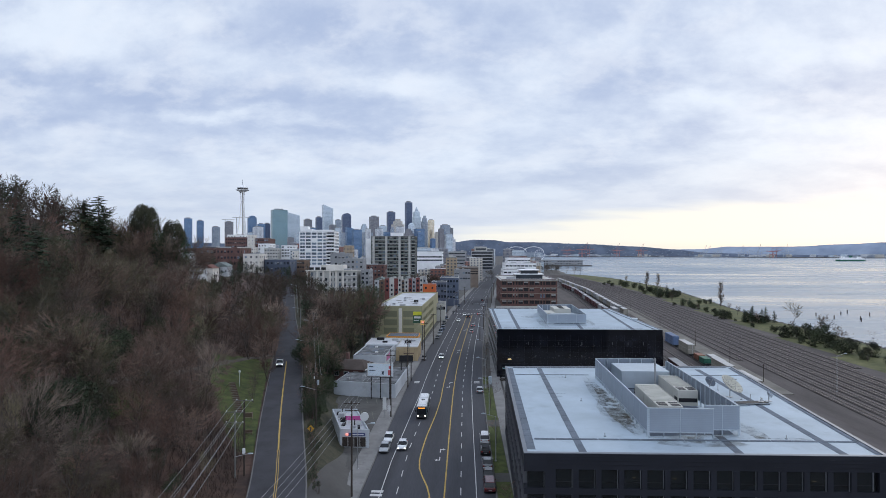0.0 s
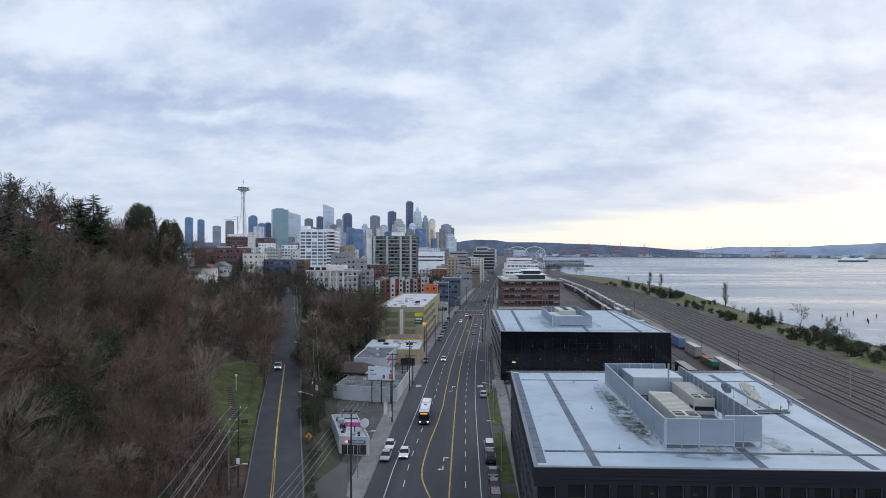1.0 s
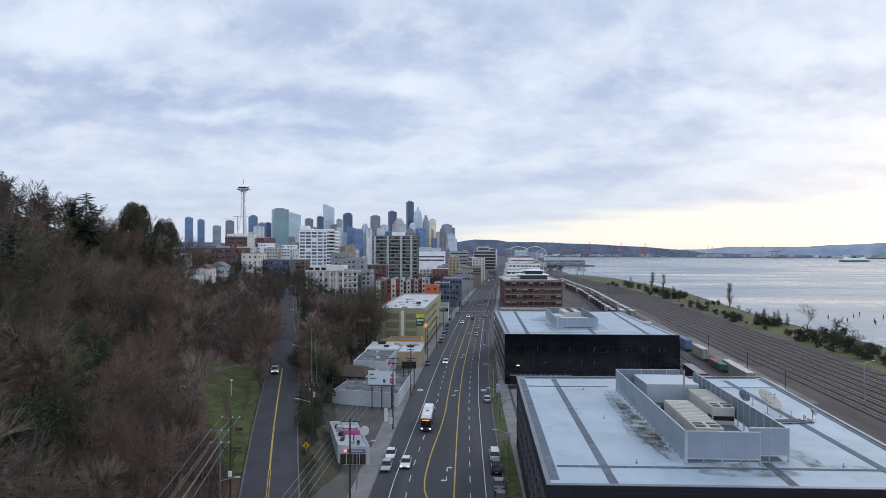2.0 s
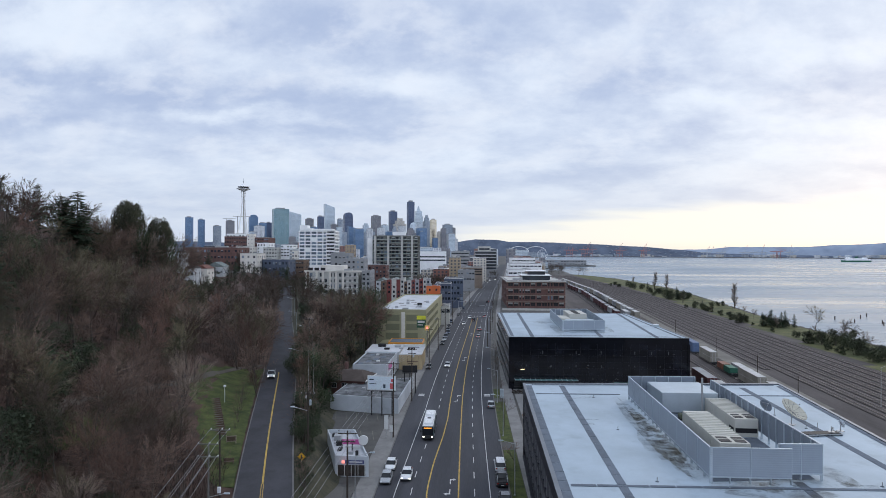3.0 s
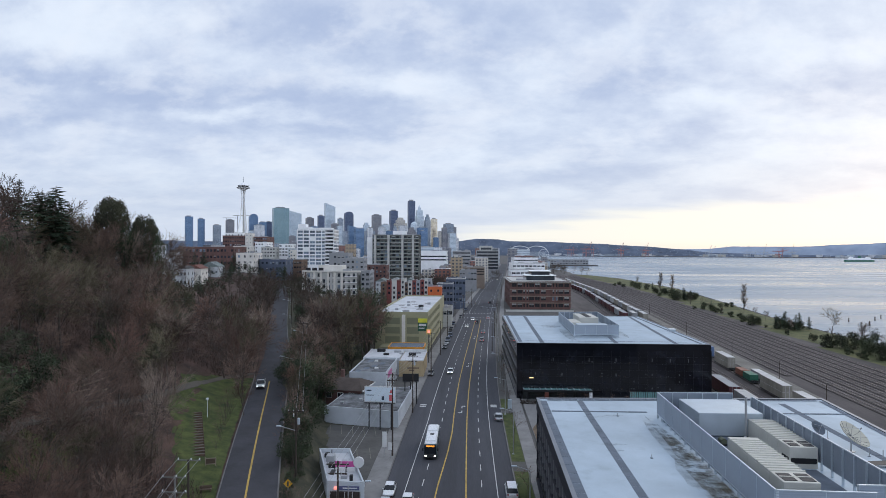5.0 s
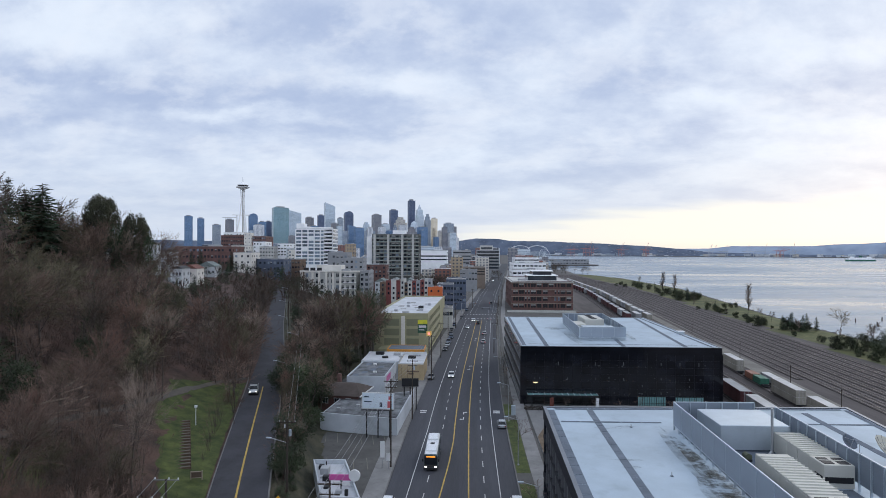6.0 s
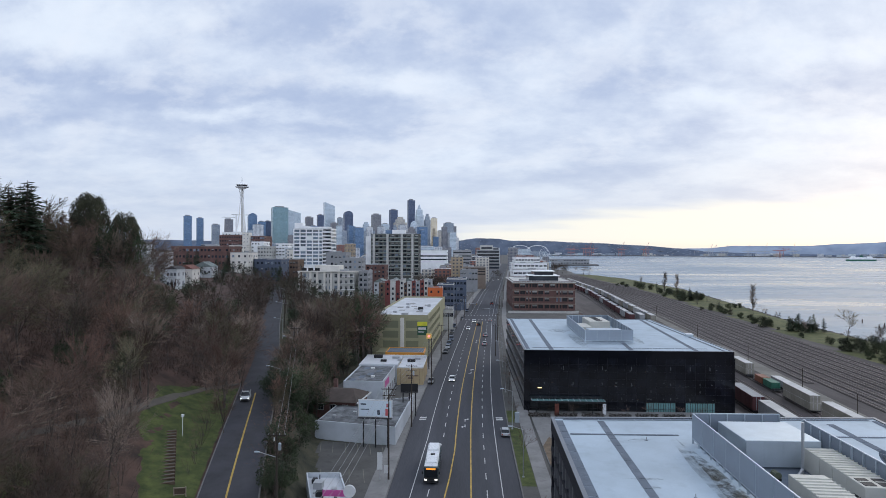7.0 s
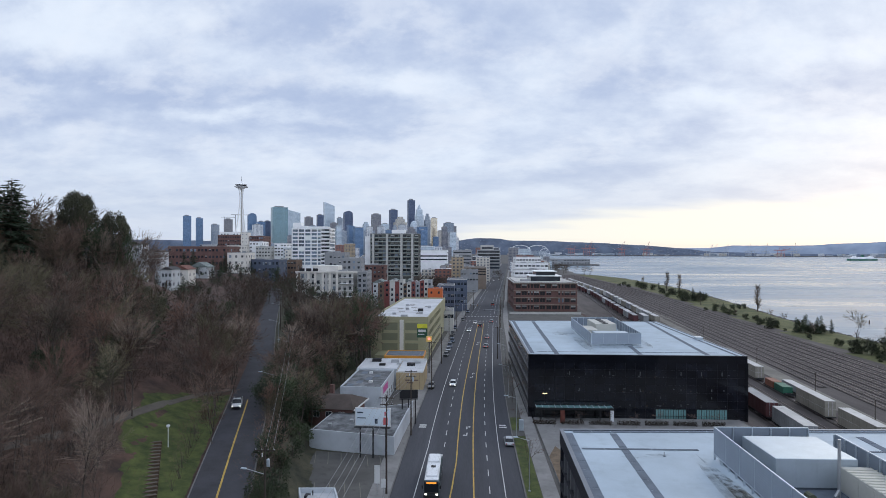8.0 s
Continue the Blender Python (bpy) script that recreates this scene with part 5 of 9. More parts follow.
def wood():
    """Trees of the slope, on a jittered grid, leaving the lawn and paths open."""
    for gy in np.arange(50, 430, 7.0):
        step = 7.0 if gy < 240 else 7.5
        for gx in np.arange(0, 150, step):
            u = gx + RNG.uniform(-2.6, 2.6)
            y = gy + RNG.uniform(-3, 3)
            x = float(side_x(y)) - 5.5 - u
            if u < 2.0 or x < -230:
                continue
            if u < 17 + 3 * math.sin(y * 0.2) and 113 < y < 168:
                continue                          # lawn and its stairs
            if -80 < x < -65 and 108 < y < 143 and RNG.random() < 0.82:
                continue                          # open leaf-strewn clearing
            if x / y < -0.90 or (u > 60 and y > 270):
                continue
            if y > 262 and RNG.random() < 0.25:
                continue
            k = RNG.random()
            s = RNG.uniform(0.62, 1.22) + (0.12 if u > 25 else 0)
            if y < 112 and u < 14:
                s *= 0.62                         # scrub near the road
            if y > 255:
                s *= 0.62
            if 150 < y < 204 and -132 < x < -92 and u > 30:
                s *= 0.78                         # lowered so the ridge evergreens show from the camera
            if y > 200 and abs(x + 0.485 * y - 6.3) < 5.5 and RNG.random() < 0.7:
                continue                          # thinned along the camera's line to the hillside houses
            if k < 0.80:
                SPOTS.append((x, y, s))
            elif k < 0.945:
                GREEN.append((x, y, s * 0.95))
            elif u > 12:
                place(FIRS[RNG.integers(2)], x, y, float(land(x, y)), s * 0.85)


wood()
# bank between the two roads
for i in range(330):
    y = RNG.uniform(66, 420)
    lo = float(side_x(y)) + 6.2
    hi = float(np.interp(y, [66, 118, 150, 185, 260, 330, 420], [-24, -30.5, -38.5, -42, -41, -52, -80]))
    if hi < lo + 0.5:
        continue
    x = RNG.uniform(lo, hi)
    if y < 165 and RNG.random() < 0.55:
        continue
    k = RNG.random()
    z = float(land(x, y))
    s = 0.55 if y < 140 else 0.8
    if y < 150 and k < 0.75:
        place(SHOOTS[RNG.integers(2)] if k < 0.4 else BUSH[RNG.integers(2)], x, y, z, RNG.uniform(0.5, 1.0))
    elif k < (0.30 if y < 190 else 0.62):
        SPOTS.append((x, y, s * RNG.uniform(0.75, 1.15)))
    elif k < 0.82:
        GREEN.append((x, y, s * RNG.uniform(0.7, 1.2)))
    else:
        place(BUSH[RNG.integers(2)], x, y, z, RNG.uniform(0.8, 1.5))
for i in range(36):
    y = RNG.uniform(84, 150)
    x_low, x_high = float(side_x(y)) + 6.5, float(np.interp(y, [84, 118, 150], [-26.5, -30.5, -37]))
    if x_high < x_low + 0.5:
        continue
    x = RNG.uniform(x_low, x_high)
    place(BUSH[RNG.integers(2)] if i % 3 else SHOOTS[i % 2], x, y, float(land(x, y)), RNG.uniform(0.6, 1.1))
for i in range(22):
    y = RNG.uniform(92, 152)
    x_low, x_high = float(side_x(y)) + 5.4, float(np.interp(y, [92, 112, 120, 136, 151], [-26.6, -27, -27.5, -32.5, -36]))
    if x_high < x_low + 0.3:
        continue
    x = RNG.uniform(x_low, x_high)
    place(BUSH[RNG.integers(2)] if i % 2 else SHOOTS[RNG.integers(2)], x, y, float(land(x, y)), RNG.uniform(0.3, 0.65))
# evergreens that stand out on the ridge and slope
DOME = [tree_thing("evergreen_tree", dome_tree(np.random.default_rng(70 + i), 11, 8.4, 12000, size=0.30), M_DOME, "broad dark domed evergreen tree on the ridge", group="hillside wood") for i in range(2)]
for proto, x, y, s, top in ((DOME[0], -113.5, 206, 1.4, 55), (DOME[1], -104.0, 208, 1.15, 49.5), (LEAFY[1], -108.5, 203, 1.1, 46.5), (LEAFY[0], -101, 206, 0.9, 43.5),
                            (FIRS[0], -125.4, 190, 1.9, 57), (FIRS[1], -121.0, 190, 2.1, 58.4), (FIRS[0], -120, 191, 1.1, 54), (FIRS[1], -92.5, 120, 1.2, 49), (FIRS[0], -96, 118, 1.0, 45), (LEAFY[2], -88, 124, 1.0, 39)):
    z = float(land(x, y))
    place(proto, x, y, z, s, None, (top - z) / (16 if proto in FIRS else 10.3))
for x, y, s in ((-47, 168, 0.7), (-78, 96, 0.95), (-66, 84, 0.8), (-39.5, 176, 0.85), (-41.5, 161, 0.8), (-36.5, 137, 0.55), (-43.5, 158, 0.85), (-45, 205, 0.8), (-47, 214, 0.8)):
    place(LEAFY[RNG.integers(3)], x, y, float(land(x, y)), s)
for x, y, s in ((-103, 138, 1.1), (-70, 385, 0.8), (-74, 378, 0.9), (-165, 430, 0.9), (-152, 440, 0.8), (-182, 420, 1.0), (-120, 400, 0.8), (-78.4, 372, 0.75), (-196.8, 438, 0.85), (-156, 400, 0.62), (-134.7, 398, 0.65), (-131, 396, 0.5), (-149, 398, 0.5), (-83.8, 112.5, 1.35), (-100, 128, 1.2), (-73.5, 270, 0.62), (-71, 262, 0.5)):
    place(FIRS[RNG.integers(2)], x, y, float(land(x, y)), s)
for i in range(26):
    y = RNG.uniform(54, 104)
    u = RNG.uniform(9, 48)
    x = float(side_x(y)) - 5.5 - u
    SPOTS.append((x, y, RNG.uniform(0.5, 0.85)))
for i in range(36):
    y = RNG.uniform(54, 112)
    u = RNG.uniform(1.5, 38)
    x = float(side_x(y)) - 5.5 - u
    place(SHOOTS[RNG.integers(2)], x, y, float(land(x, y)), RNG.uniform(0.7, 1.25))


def town_trees():
    for i in range(16):
        SPOTS.append((float(RNG.uniform(-60, -40)), float(RNG.uniform(318, 340)), RNG.uniform(0.8, 1.05)))
    for i in range(46):
        SPOTS.append((float(RNG.uniform(-112, -58)), float(RNG.uniform(292, 372)), RNG.uniform(0.75, 1.0)))
    for i in range(12):
        GREEN.append((float(RNG.uniform(-112, -58)), float(RNG.uniform(292, 372)), RNG.uniform(0.7, 1.0)))
    for i in range(26):
        SPOTS.append((float(RNG.uniform(-46, -16)), float(RNG.uniform(470, 520)), RNG.uniform(1.35, 1.75)))
    for i in range(16):
        SPOTS.append((float(RNG.uniform(-76, -46)), float(RNG.uniform(405, 450)), RNG.uniform(0.6, 0.9)))
    for i in range(18):
        SPOTS.append((float(RNG.uniform(-60, -41)), float(RNG.uniform(338, 382)), RNG.uniform(0.8, 1.1)))
    for i in range(12):
        SPOTS.append((float(RNG.uniform(8, 42)), float(RNG.uniform(800, 880)), RNG.uniform(0.8, 1.2)))
    for y in np.arange(178, 350, 3.4):
        SPOTS.append((float(side_x(y)) - 4.2 - RNG.uniform(0.0, 3.0), float(y), RNG.uniform(0.75, 1.1)))
    for i in range(120):
        y = float(RNG.uniform(400, 1000))
        x = float(road_x(y)) - RNG.uniform(20, 0.42 * y)
        if i % 3:
            SPOTS.append((x, y, RNG.uniform(0.6, 0.95)))
        else:
            GREEN.append((x, y, RNG.uniform(0.6, 1.0)))
    for i in range(80):
        y = RNG.uniform(1040, 1330)
        SPOTS.append((float(RNG.uniform(105, shore_x(y) - 6)), y, RNG.uniform(0.8, 1.2)))


town_trees()
GREEN += [(-74.9, 158.6, 0.95), (-70, 150, 0.8), (-75.5, 166, 0.85)]
SPOTS += [(-30, 520, 0.95), (-26, 516, 1.0), (-21, 518, 1.05), (-17, 524, 0.9), (-34, 528, 0.9), (-62.5, 124, 1.15), (-60, 117, 1.0), (-64, 147, 1.1), (-68, 152, 1.15), (-80, 118, 1.1), (-82, 132, 1.15), (-78, 146, 1.1), (-47, 222, 1.0), (-45, 235, 1.05), (-44, 246, 0.95), (-42, 255, 0.8), (-50, 231, 1.05), (-48, 214, 0.9), (-55, 161, 1.0), (-52, 153, 0.85), (-59, 171, 1.05), (-49, 146, 0.5), (-63, 176, 1.1), (-66, 184, 1.1), (-57, 166, 0.9), (-61, 130, 0.9), (-58, 117, 0.7), (-63, 140, 1.0), (-54.5, 112, 0.6), (-43, 100, 0.5), (-48, 105, 0.55), (-52, 103, 0.6)]
SPOTS.sort(key=lambda q: math.hypot(q[0], q[1] - 30))
GREEN.sort(key=lambda q: math.hypot(q[0], q[1] - 30))
for k, (x, y, s) in enumerate(SPOTS[:225]):
    place(BARE[RNG.integers(7)] if k < 125 else THIN[RNG.integers(5)], x, y, float(land(x, y)), s)
# trees that would hide the hillside houses from the camera are dropped
def blocks_sight_line(x, y, top):
    for hx, hy, hz, half in ((-153.1, 330, 21.5, 5.0), (-156.5, 350, 25.0, 6.0), (-165.4, 345, 32.0, 3.5), (-151.8, 300, 38.0, 4.0), (-164.5, 390, 24.0, 7.0)):
        f = (y - 26) / (hy - 26)
        if 0.45 < f < 0.99 and abs(x - (-3 + f * (hx + 3))) < half and top > 40.3 + f * (hz - 40.3):
            return True
    return False


SPOTS = [q for q in SPOTS if not blocks_sight_line(q[0], q[1], float(land(q[0], q[1])) + 13 * q[2])]
GREEN = [q for q in GREEN if not blocks_sight_line(q[0], q[1], float(land(q[0], q[1])) + 10 * q[2])]
for x, y, s in GREEN[:45]:
    place(LEAFY[RNG.integers(3)], x, y, float(land(x, y)), s)


for x, y, top in ((-44, 228, 24), (-40, 236, 25), (-47, 240, 26), (-42, 250, 25), (-50, 228, 23), (-53, 238, 24), (-46, 256, 24), (-38.5, 246, 24), (-57, 246, 23)):
    z = float(land(x, y))
    place(THIN[RNG.integers(5)], x, y, z, (top - z) / 14)
for x, y, top in ((-40.5, 245, 25.0), (-39.0, 253, 23.0)):
    z = float(land(x, y))
    place(LEAFY[RNG.integers(3)], x, y, z, 1.25, None, (top - z) / 10.3)
for x, y, top in ((-124, 204, 52), (-119, 207, 52), (-116, 203, 50), (-122, 199, 51), (-110, 209, 50), (-109, 204, 48), (-106.5, 211, 47), (-127, 196, 53), (-130, 200, 54), (-101, 210, 45), (-98.5, 207, 41), (-113, 198, 47), (-117.5, 200, 49), (-112, 201, 47), (-107.5, 203, 46), (-103, 205, 43), (-110, 197, 45), (-121, 196, 50), (-115, 195, 46), (-100, 206, 41)):
    z = float(land(x, y))
    place(BARE[RNG.integers(7)], x, y, z, (top - z) / 14)


# brush round the lawn and ivy shrubs on the bank below the side road
for x, y, s in ((-48, 132, 0.5), (-49.5, 136, 0.6), (-50.8, 140, 0.65), (-52, 144, 0.7), (-52.8, 147, 0.7), (-54, 150, 0.6), (-47, 128, 0.4), (-55.5, 122.8, 0.9), (-61, 126, 1.1), (-58, 128, 0.9), (-59.5, 131, 1.0), (-62, 135, 1.1), (-57.5, 125, 0.8), (-63, 130, 1.2), (-52.5, 119, 0.8), (-60.5, 121.5, 1.0), (-65.5, 137, 1.1), (-66, 145, 1.0), (-54, 116, 0.9), (-63, 140, 0.7), (-64.5, 126, 1.1), (-60, 134.5, 0.8)):
    if x < -62:
        continue
    place(SHOOTS[RNG.integers(2)], x, y, float(land(x, y)), s)
for x, y, s in ((-46, 224, 1.3), (-49, 236, 1.4), (-43, 262, 1.2), (-52, 222, 1.3), (-56, 236, 1.3), (-60, 250, 1.2), (-55, 258, 1.3), (-48, 264, 1.4), (-62, 266, 1.2), (-50, 250, 1.4)):
    place(THIN[RNG.integers(5)], x, y, float(land(x, y)), s)
for i in range(26):
    y = 88 + 1.5 * i
    place((BUSH if i % 2 else SHOOTS)[i % 2], float(side_x(y)) + RNG.uniform(5.4, 6.4), y, float(land(float(side_x(y)) + 6, y)), RNG.uniform(0.25, 0.45))
PALE = tree_thing("bare_shrub", bare_tree(np.random.default_rng(58), 6, 0.30, 300, 7, 1.6, 0.02, 2), M_TWIG_PALE, "tall upright shrub with pale bare shoots", "shrub", "shrubs")
PALE.children[0].data.materials[0] = M_TWIG_PALE
for i in range(14):
    x, y = -56 + 0.85 * i + RNG.uniform(-0.8, 0.8), 63.5 + 0.85 * i + RNG.uniform(-1.2, 1.2)
    place(PALE, x, y, float(land(x, y)), RNG.uniform(0.5, 0.75))
for x, y, s in ((-57, 90, 0.7), (-59.5, 88, 0.6), (-54.5, 86, 0.5), (-64, 100, 0.6), (-60.5, 93, 0.55), (-66.5, 104, 0.65), (-72, 90, 0.8), (-76, 118, 0.9), (-88, 140, 1.0)):
    place(LEAFY[RNG.integers(3)], x, y, float(land(x, y)), s)
for x, y, s in ((-37, 138, 1.3), (-34.6, 138, 1.1), (-36, 150, 1.2), (-37.6, 160, 1.4), (-41.7, 173, 1.6), (-40, 166, 1.5), (-31.8, 128.5, 0.9), (-33, 133, 1.0), (-39.5, 156, 1.5), (-38.5, 145, 1.2), (-30, 121, 0.7), (-32.5, 124, 0.8)):
    place(BUSH[RNG.integers(2)], x, y, float(land(x, y)), s)


def far_wood(name, spots, shapes, mats, label):
    """The rest of the wood, past the trees that can be told apart."""
    V, Fc, mi, n = [], [], [], 0
    for i, (x, y, s) in enumerate(spots):
        tv, tf, cv, cf = shapes[i % len(shapes)]
        a = RNG.uniform(0, 2 * math.pi)
        rot = np.array([[math.cos(a), -math.sin(a), 0], [math.sin(a), math.cos(a), 0], [0, 0, 1]]) * s
        v = np.array(tv + cv) @ rot.T + np.array([x, y, float(land(x, y))])
        V.append(v)
        k = len(tv)
        Fc += [tuple(n + q for q in f) for f in tf] + [tuple(n + k + q for q in f) for f in cf]
        mi += [0] * len(tf) + [1 + i % (len(mats) - 1)] * len(cf)
        n += len(v)
    single(name, mesh_of(name, np.concatenate(V), Fc, mats, mi), label, "wood", kind="stuff")


far_wood("far_wood", SPOTS[225:], FAR_BARE, [M_TRUNK, M_TWIG, M_TWIG_WARM, M_TWIG_GREY, M_TWIG_MOSS], "dense leafless wood farther up the slope and in town")
far_wood("far_evergreens", GREEN[45:], FAR_GREEN, [M_TRUNK, M_LEAF], "scattered evergreens farther up the slope and in town")


def undergrowth():
    r = np.random.default_rng(11)
    V, Fc = [], []
    n = 0
    while n < 60000:
        y = 52 + 190 * r.random() ** 1.7
        u = r.uniform(-26, 75)
        x = float(np.interp(y, SIDE_KEYS[0], SIDE_KEYS[1])) - 5.5 - u
        if -11.5 < u < 1.0 or x > np.interp(y, [55, 118, 150, 185, 260], [-24, -30.0, -38, -41.5, -41]):
            continue
        if 0 < u < 16 and 112 < y < 170:
            continue
        n += 1
        V.append((x, y, r.random(), r.random(), r.random(), r.random()))
    P = np.array(V)
    z = land(P[:, 0], P[:, 1])
    h = 0.5 + 1.3 * P[:, 2]
    a = P[:, 3] * 2 * math.pi
    w = 0.03 + 0.05 * P[:, 4]
    tip = np.stack([P[:, 0] + (P[:, 5] - 0.5) * h * 1.3, P[:, 1] + (P[:, 4] - 0.5) * h * 1.3, z + h], 1)
    b1 = np.stack([P[:, 0] + np.cos(a) * w, P[:, 1] + np.sin(a) * w, z - 0.1], 1)
    b2 = np.stack([P[:, 0] - np.cos(a) * w, P[:, 1] - np.sin(a) * w, z - 0.1], 1)
    vs = np.stack([b1, b2, tip], 1).reshape(-1, 3)
    fs = [(3 * i, 3 * i + 1, 3 * i + 2) for i in range(len(P))]
    single("undergrowth", mesh_of("undergrowth", vs, fs, [M_BRAMBLE]), "brown bramble and dead stems over the slope", "undergrowth", kind="stuff")


undergrowth()
for x, y, a in ((-71.8, 130, 70), (-69.0, 125.5, 62), (-70.5, 122.0, 40), (-74.0, 135.0, 100), (-67.8, 120.5, 15)):
    lg = thing("fallen_log", (x, y, float(land(x, y)) + 0.25), a, "pale fallen tree trunk lying on the slope", "log", "fallen logs")
    part("log", Build().tube((-4, 0, -0.4), (4, 0, 0.5), 0.24, 0.12, M_LOG, 7), lg)
    part("snag", Build().tube((1, 0, 0.1), (2.2, 0.8, 1.0), 0.08, 0.03, M_LOG, 5), lg)

# ---- town buildings ----
def window_mesh(w, h, glass, frame_m, depth=0.10, blind=0.0):
    b = Build()
    t = min(0.09, w * 0.12)
    b.box(-w / 2, w / 2, -0.02, 0.06, 0, h, glass)
    if blind:
        b.box(-w / 2 + 0.04, w / 2 - 0.04, -0.035, -0.02, h * (1 - blind), h, M_BLINDS)
    if w > 1.0:
        b.box(-0.03, 0.03, -0.06, -0.02, 0, h, frame_m)
    b.hoop(-w / 2 - t, w / 2 + t, -t, h + t, t, -depth, 0.05, frame_m, False)
    return b.mesh("window")


M_PANE = material("window_glass", (0.030, 0.036, 0.045), 0.08, var=0.3, scale=0.4, bump=0, per_object=0.5)
M_PANE_PALE = material("pale_window_glass", (0.16, 0.20, 0.25), 0.10, var=0.3, scale=0.3, bump=0, per_object=0.5)
M_FRAME_W = material("white_window_frame", (0.62, 0.62, 0.61), 0.5, var=0.1, bump=0)
M_FRAME_G = material("grey_window_frame", (0.30, 0.30, 0.30), 0.6, var=0.15, bump=0)
M_FRAME_D = material("dark_window_frame", (0.06, 0.06, 0.065), 0.5, var=0.1, bump=0)
M_BLINDS = material("pale_window_blind", (0.30, 0.30, 0.29), 0.8, var=0.3, scale=0.2, bump=0, per_object=0.4)
M_CAP = material("grey_roof_edge", (0.33, 0.33, 0.33), 0.7, var=0.2, scale=0.5)
M_ROOF_GREY = material("grey_gravel_roof", (0.24, 0.235, 0.23), 0.9, var=0.25, scale=0.6, spots=0.4)
M_ROOF_PALE = material("pale_roof_membrane", (0.52, 0.53, 0.55), 0.8, var=0.2, scale=0.5, spots=0.35)
M_WHITE = material("white_render", (0.86, 0.86, 0.86), 0.8, var=0.12, scale=0.6, spots=0.12)
M_CREAM = material("cream_render", (0.72, 0.68, 0.62), 0.85, var=0.15, scale=0.5, spots=0.2)
M_GREYW = material("grey_render", (0.30, 0.305, 0.315), 0.85, var=0.15, scale=0.5, spots=0.15)
M_BLUEW = material("slate_blue_siding", (0.085, 0.105, 0.15), 0.75, var=0.15, scale=0.6)
M_BRICK = material("red_brick", (0.150, 0.082, 0.072), 0.9, var=0.25, scale=1.0, spots=0.2)
M_BROWN = material("brown_brick", (0.17, 0.115, 0.085), 0.9, var=0.25, scale=1.0, spots=0.2)
M_DECK = material("tan_brown_concrete", (0.27, 0.215, 0.175), 0.9, var=0.25, scale=0.6, spots=0.3)
M_SIDING = material("white_house_siding", (0.54, 0.56, 0.57), 0.8, var=0.18, scale=0.8, spots=0.25)
M_RED = material("red_siding", (0.20, 0.06, 0.055), 0.75, var=0.15, scale=0.6)
M_ORANGE = material("orange_siding", (0.55, 0.13, 0.04), 0.75, var=0.12, scale=0.6)
M_TAN = material("tan_block", (0.44, 0.34, 0.20), 0.85, var=0.18, scale=0.7, spots=0.2)
M_KHAKI = material("khaki_stucco", (0.34, 0.32, 0.20), 0.85, var=0.12, scale=0.5, spots=0.12)
M_OLIVE = material("olive_panel", (0.20, 0.20, 0.13), 0.8, var=0.12, scale=0.5)
M_DARKCON = material("dark_stained_concrete", (0.125, 0.13, 0.12), 0.85, var=0.2, scale=0.5, spots=0.2)
M_PALECON = material("pale_concrete", (0.50, 0.49, 0.46), 0.85, var=0.15, scale=0.6, spots=0.2)


def block(name, x, y, z, w, d, h, wall, label, storeys=3, bays=6, side_bays=4, win=(1.3, 1.5), glass=None, frame_m=None, roof=None, turn=0.0, sides="sew", parapet=0.6, group="", category="building", plinth=14.0, skip=0.06, sills=True, plant=2):
    """A block with real windows, floor bands and roof plant; x, y is the middle of its front, which faces south."""
    ob = thing(name, (x, y, z), turn, label, category, group)
    glass, frame_m, roof = glass or M_PANE, frame_m or wall, roof or M_ROOF_GREY
    b = Build().box(-w / 2, w / 2, 0, d, -plinth, h, wall)
    part("wall", b, ob)
    r = Build().box(-w / 2 + 0.3, w / 2 - 0.3, 0.3, d - 0.3, h, h + 0.06, roof)
    r.hoop(-w / 2, w / 2, 0, d, 0.3, h, h + parapet, wall)
    r.hoop(-w / 2 - 0.12, w / 2 + 0.12, -0.12, d + 0.12, 0.45, h + parapet, h + parapet + 0.12, M_CAP)
    part("roof", r, ob)
    # dark panes, panes with pale blinds half down, and curtained ones
    kinds = [window_mesh(*win, glass, frame_m), window_mesh(*win, glass, frame_m, blind=0.45), window_mesh(*win, M_PANE_PALE, M_FRAME_G)]
    sh = h / storeys
    for s in range(storeys):
        zz = s * sh + (sh - win[1]) * 0.55
        if sills and s:
            part("floor_band", Build().box(-w / 2 - 0.05, w / 2 + 0.05, -0.05, 0, s * sh - 0.1, s * sh + 0.12, wall), ob)
        spots = [(-w / 2 + w * (i + 0.5) / bays, 0, 0) for i in range(bays)] if "s" in sides else []
        for key, sx, rot in (("e", w / 2, 90), ("w", -w / 2, -90)):
            if key in sides and (x < -20) == (key == "e"):
                spots += [(sx, d * (i + 0.5) / side_bays, rot) for i in range(side_bays)]
        for px, py, rot in spots:
            k = RNG.random()
            if k >= skip:
                part("window", kinds[0 if k < 0.62 or bays == 1 else (1 if k < 0.86 else 2)], ob, at=pose(px, py, zz, 0, 0, rot))
    for i in range(plant):
        px, py = RNG.uniform(-0.36, 0.36) * w, RNG.uniform(0.15, 0.85) * d
        pw, ph = RNG.uniform(0.05, 0.13) * w, RNG.uniform(0.6, 1.8)
        part("roof_unit", Build().box(px - pw, px + pw, py - 1.2, py + 1.2, h + 0.06, h + 0.06 + ph, (M_GREYW, M_GALV, M_PALECON)[i % 3], 0.05), ob)
    return ob


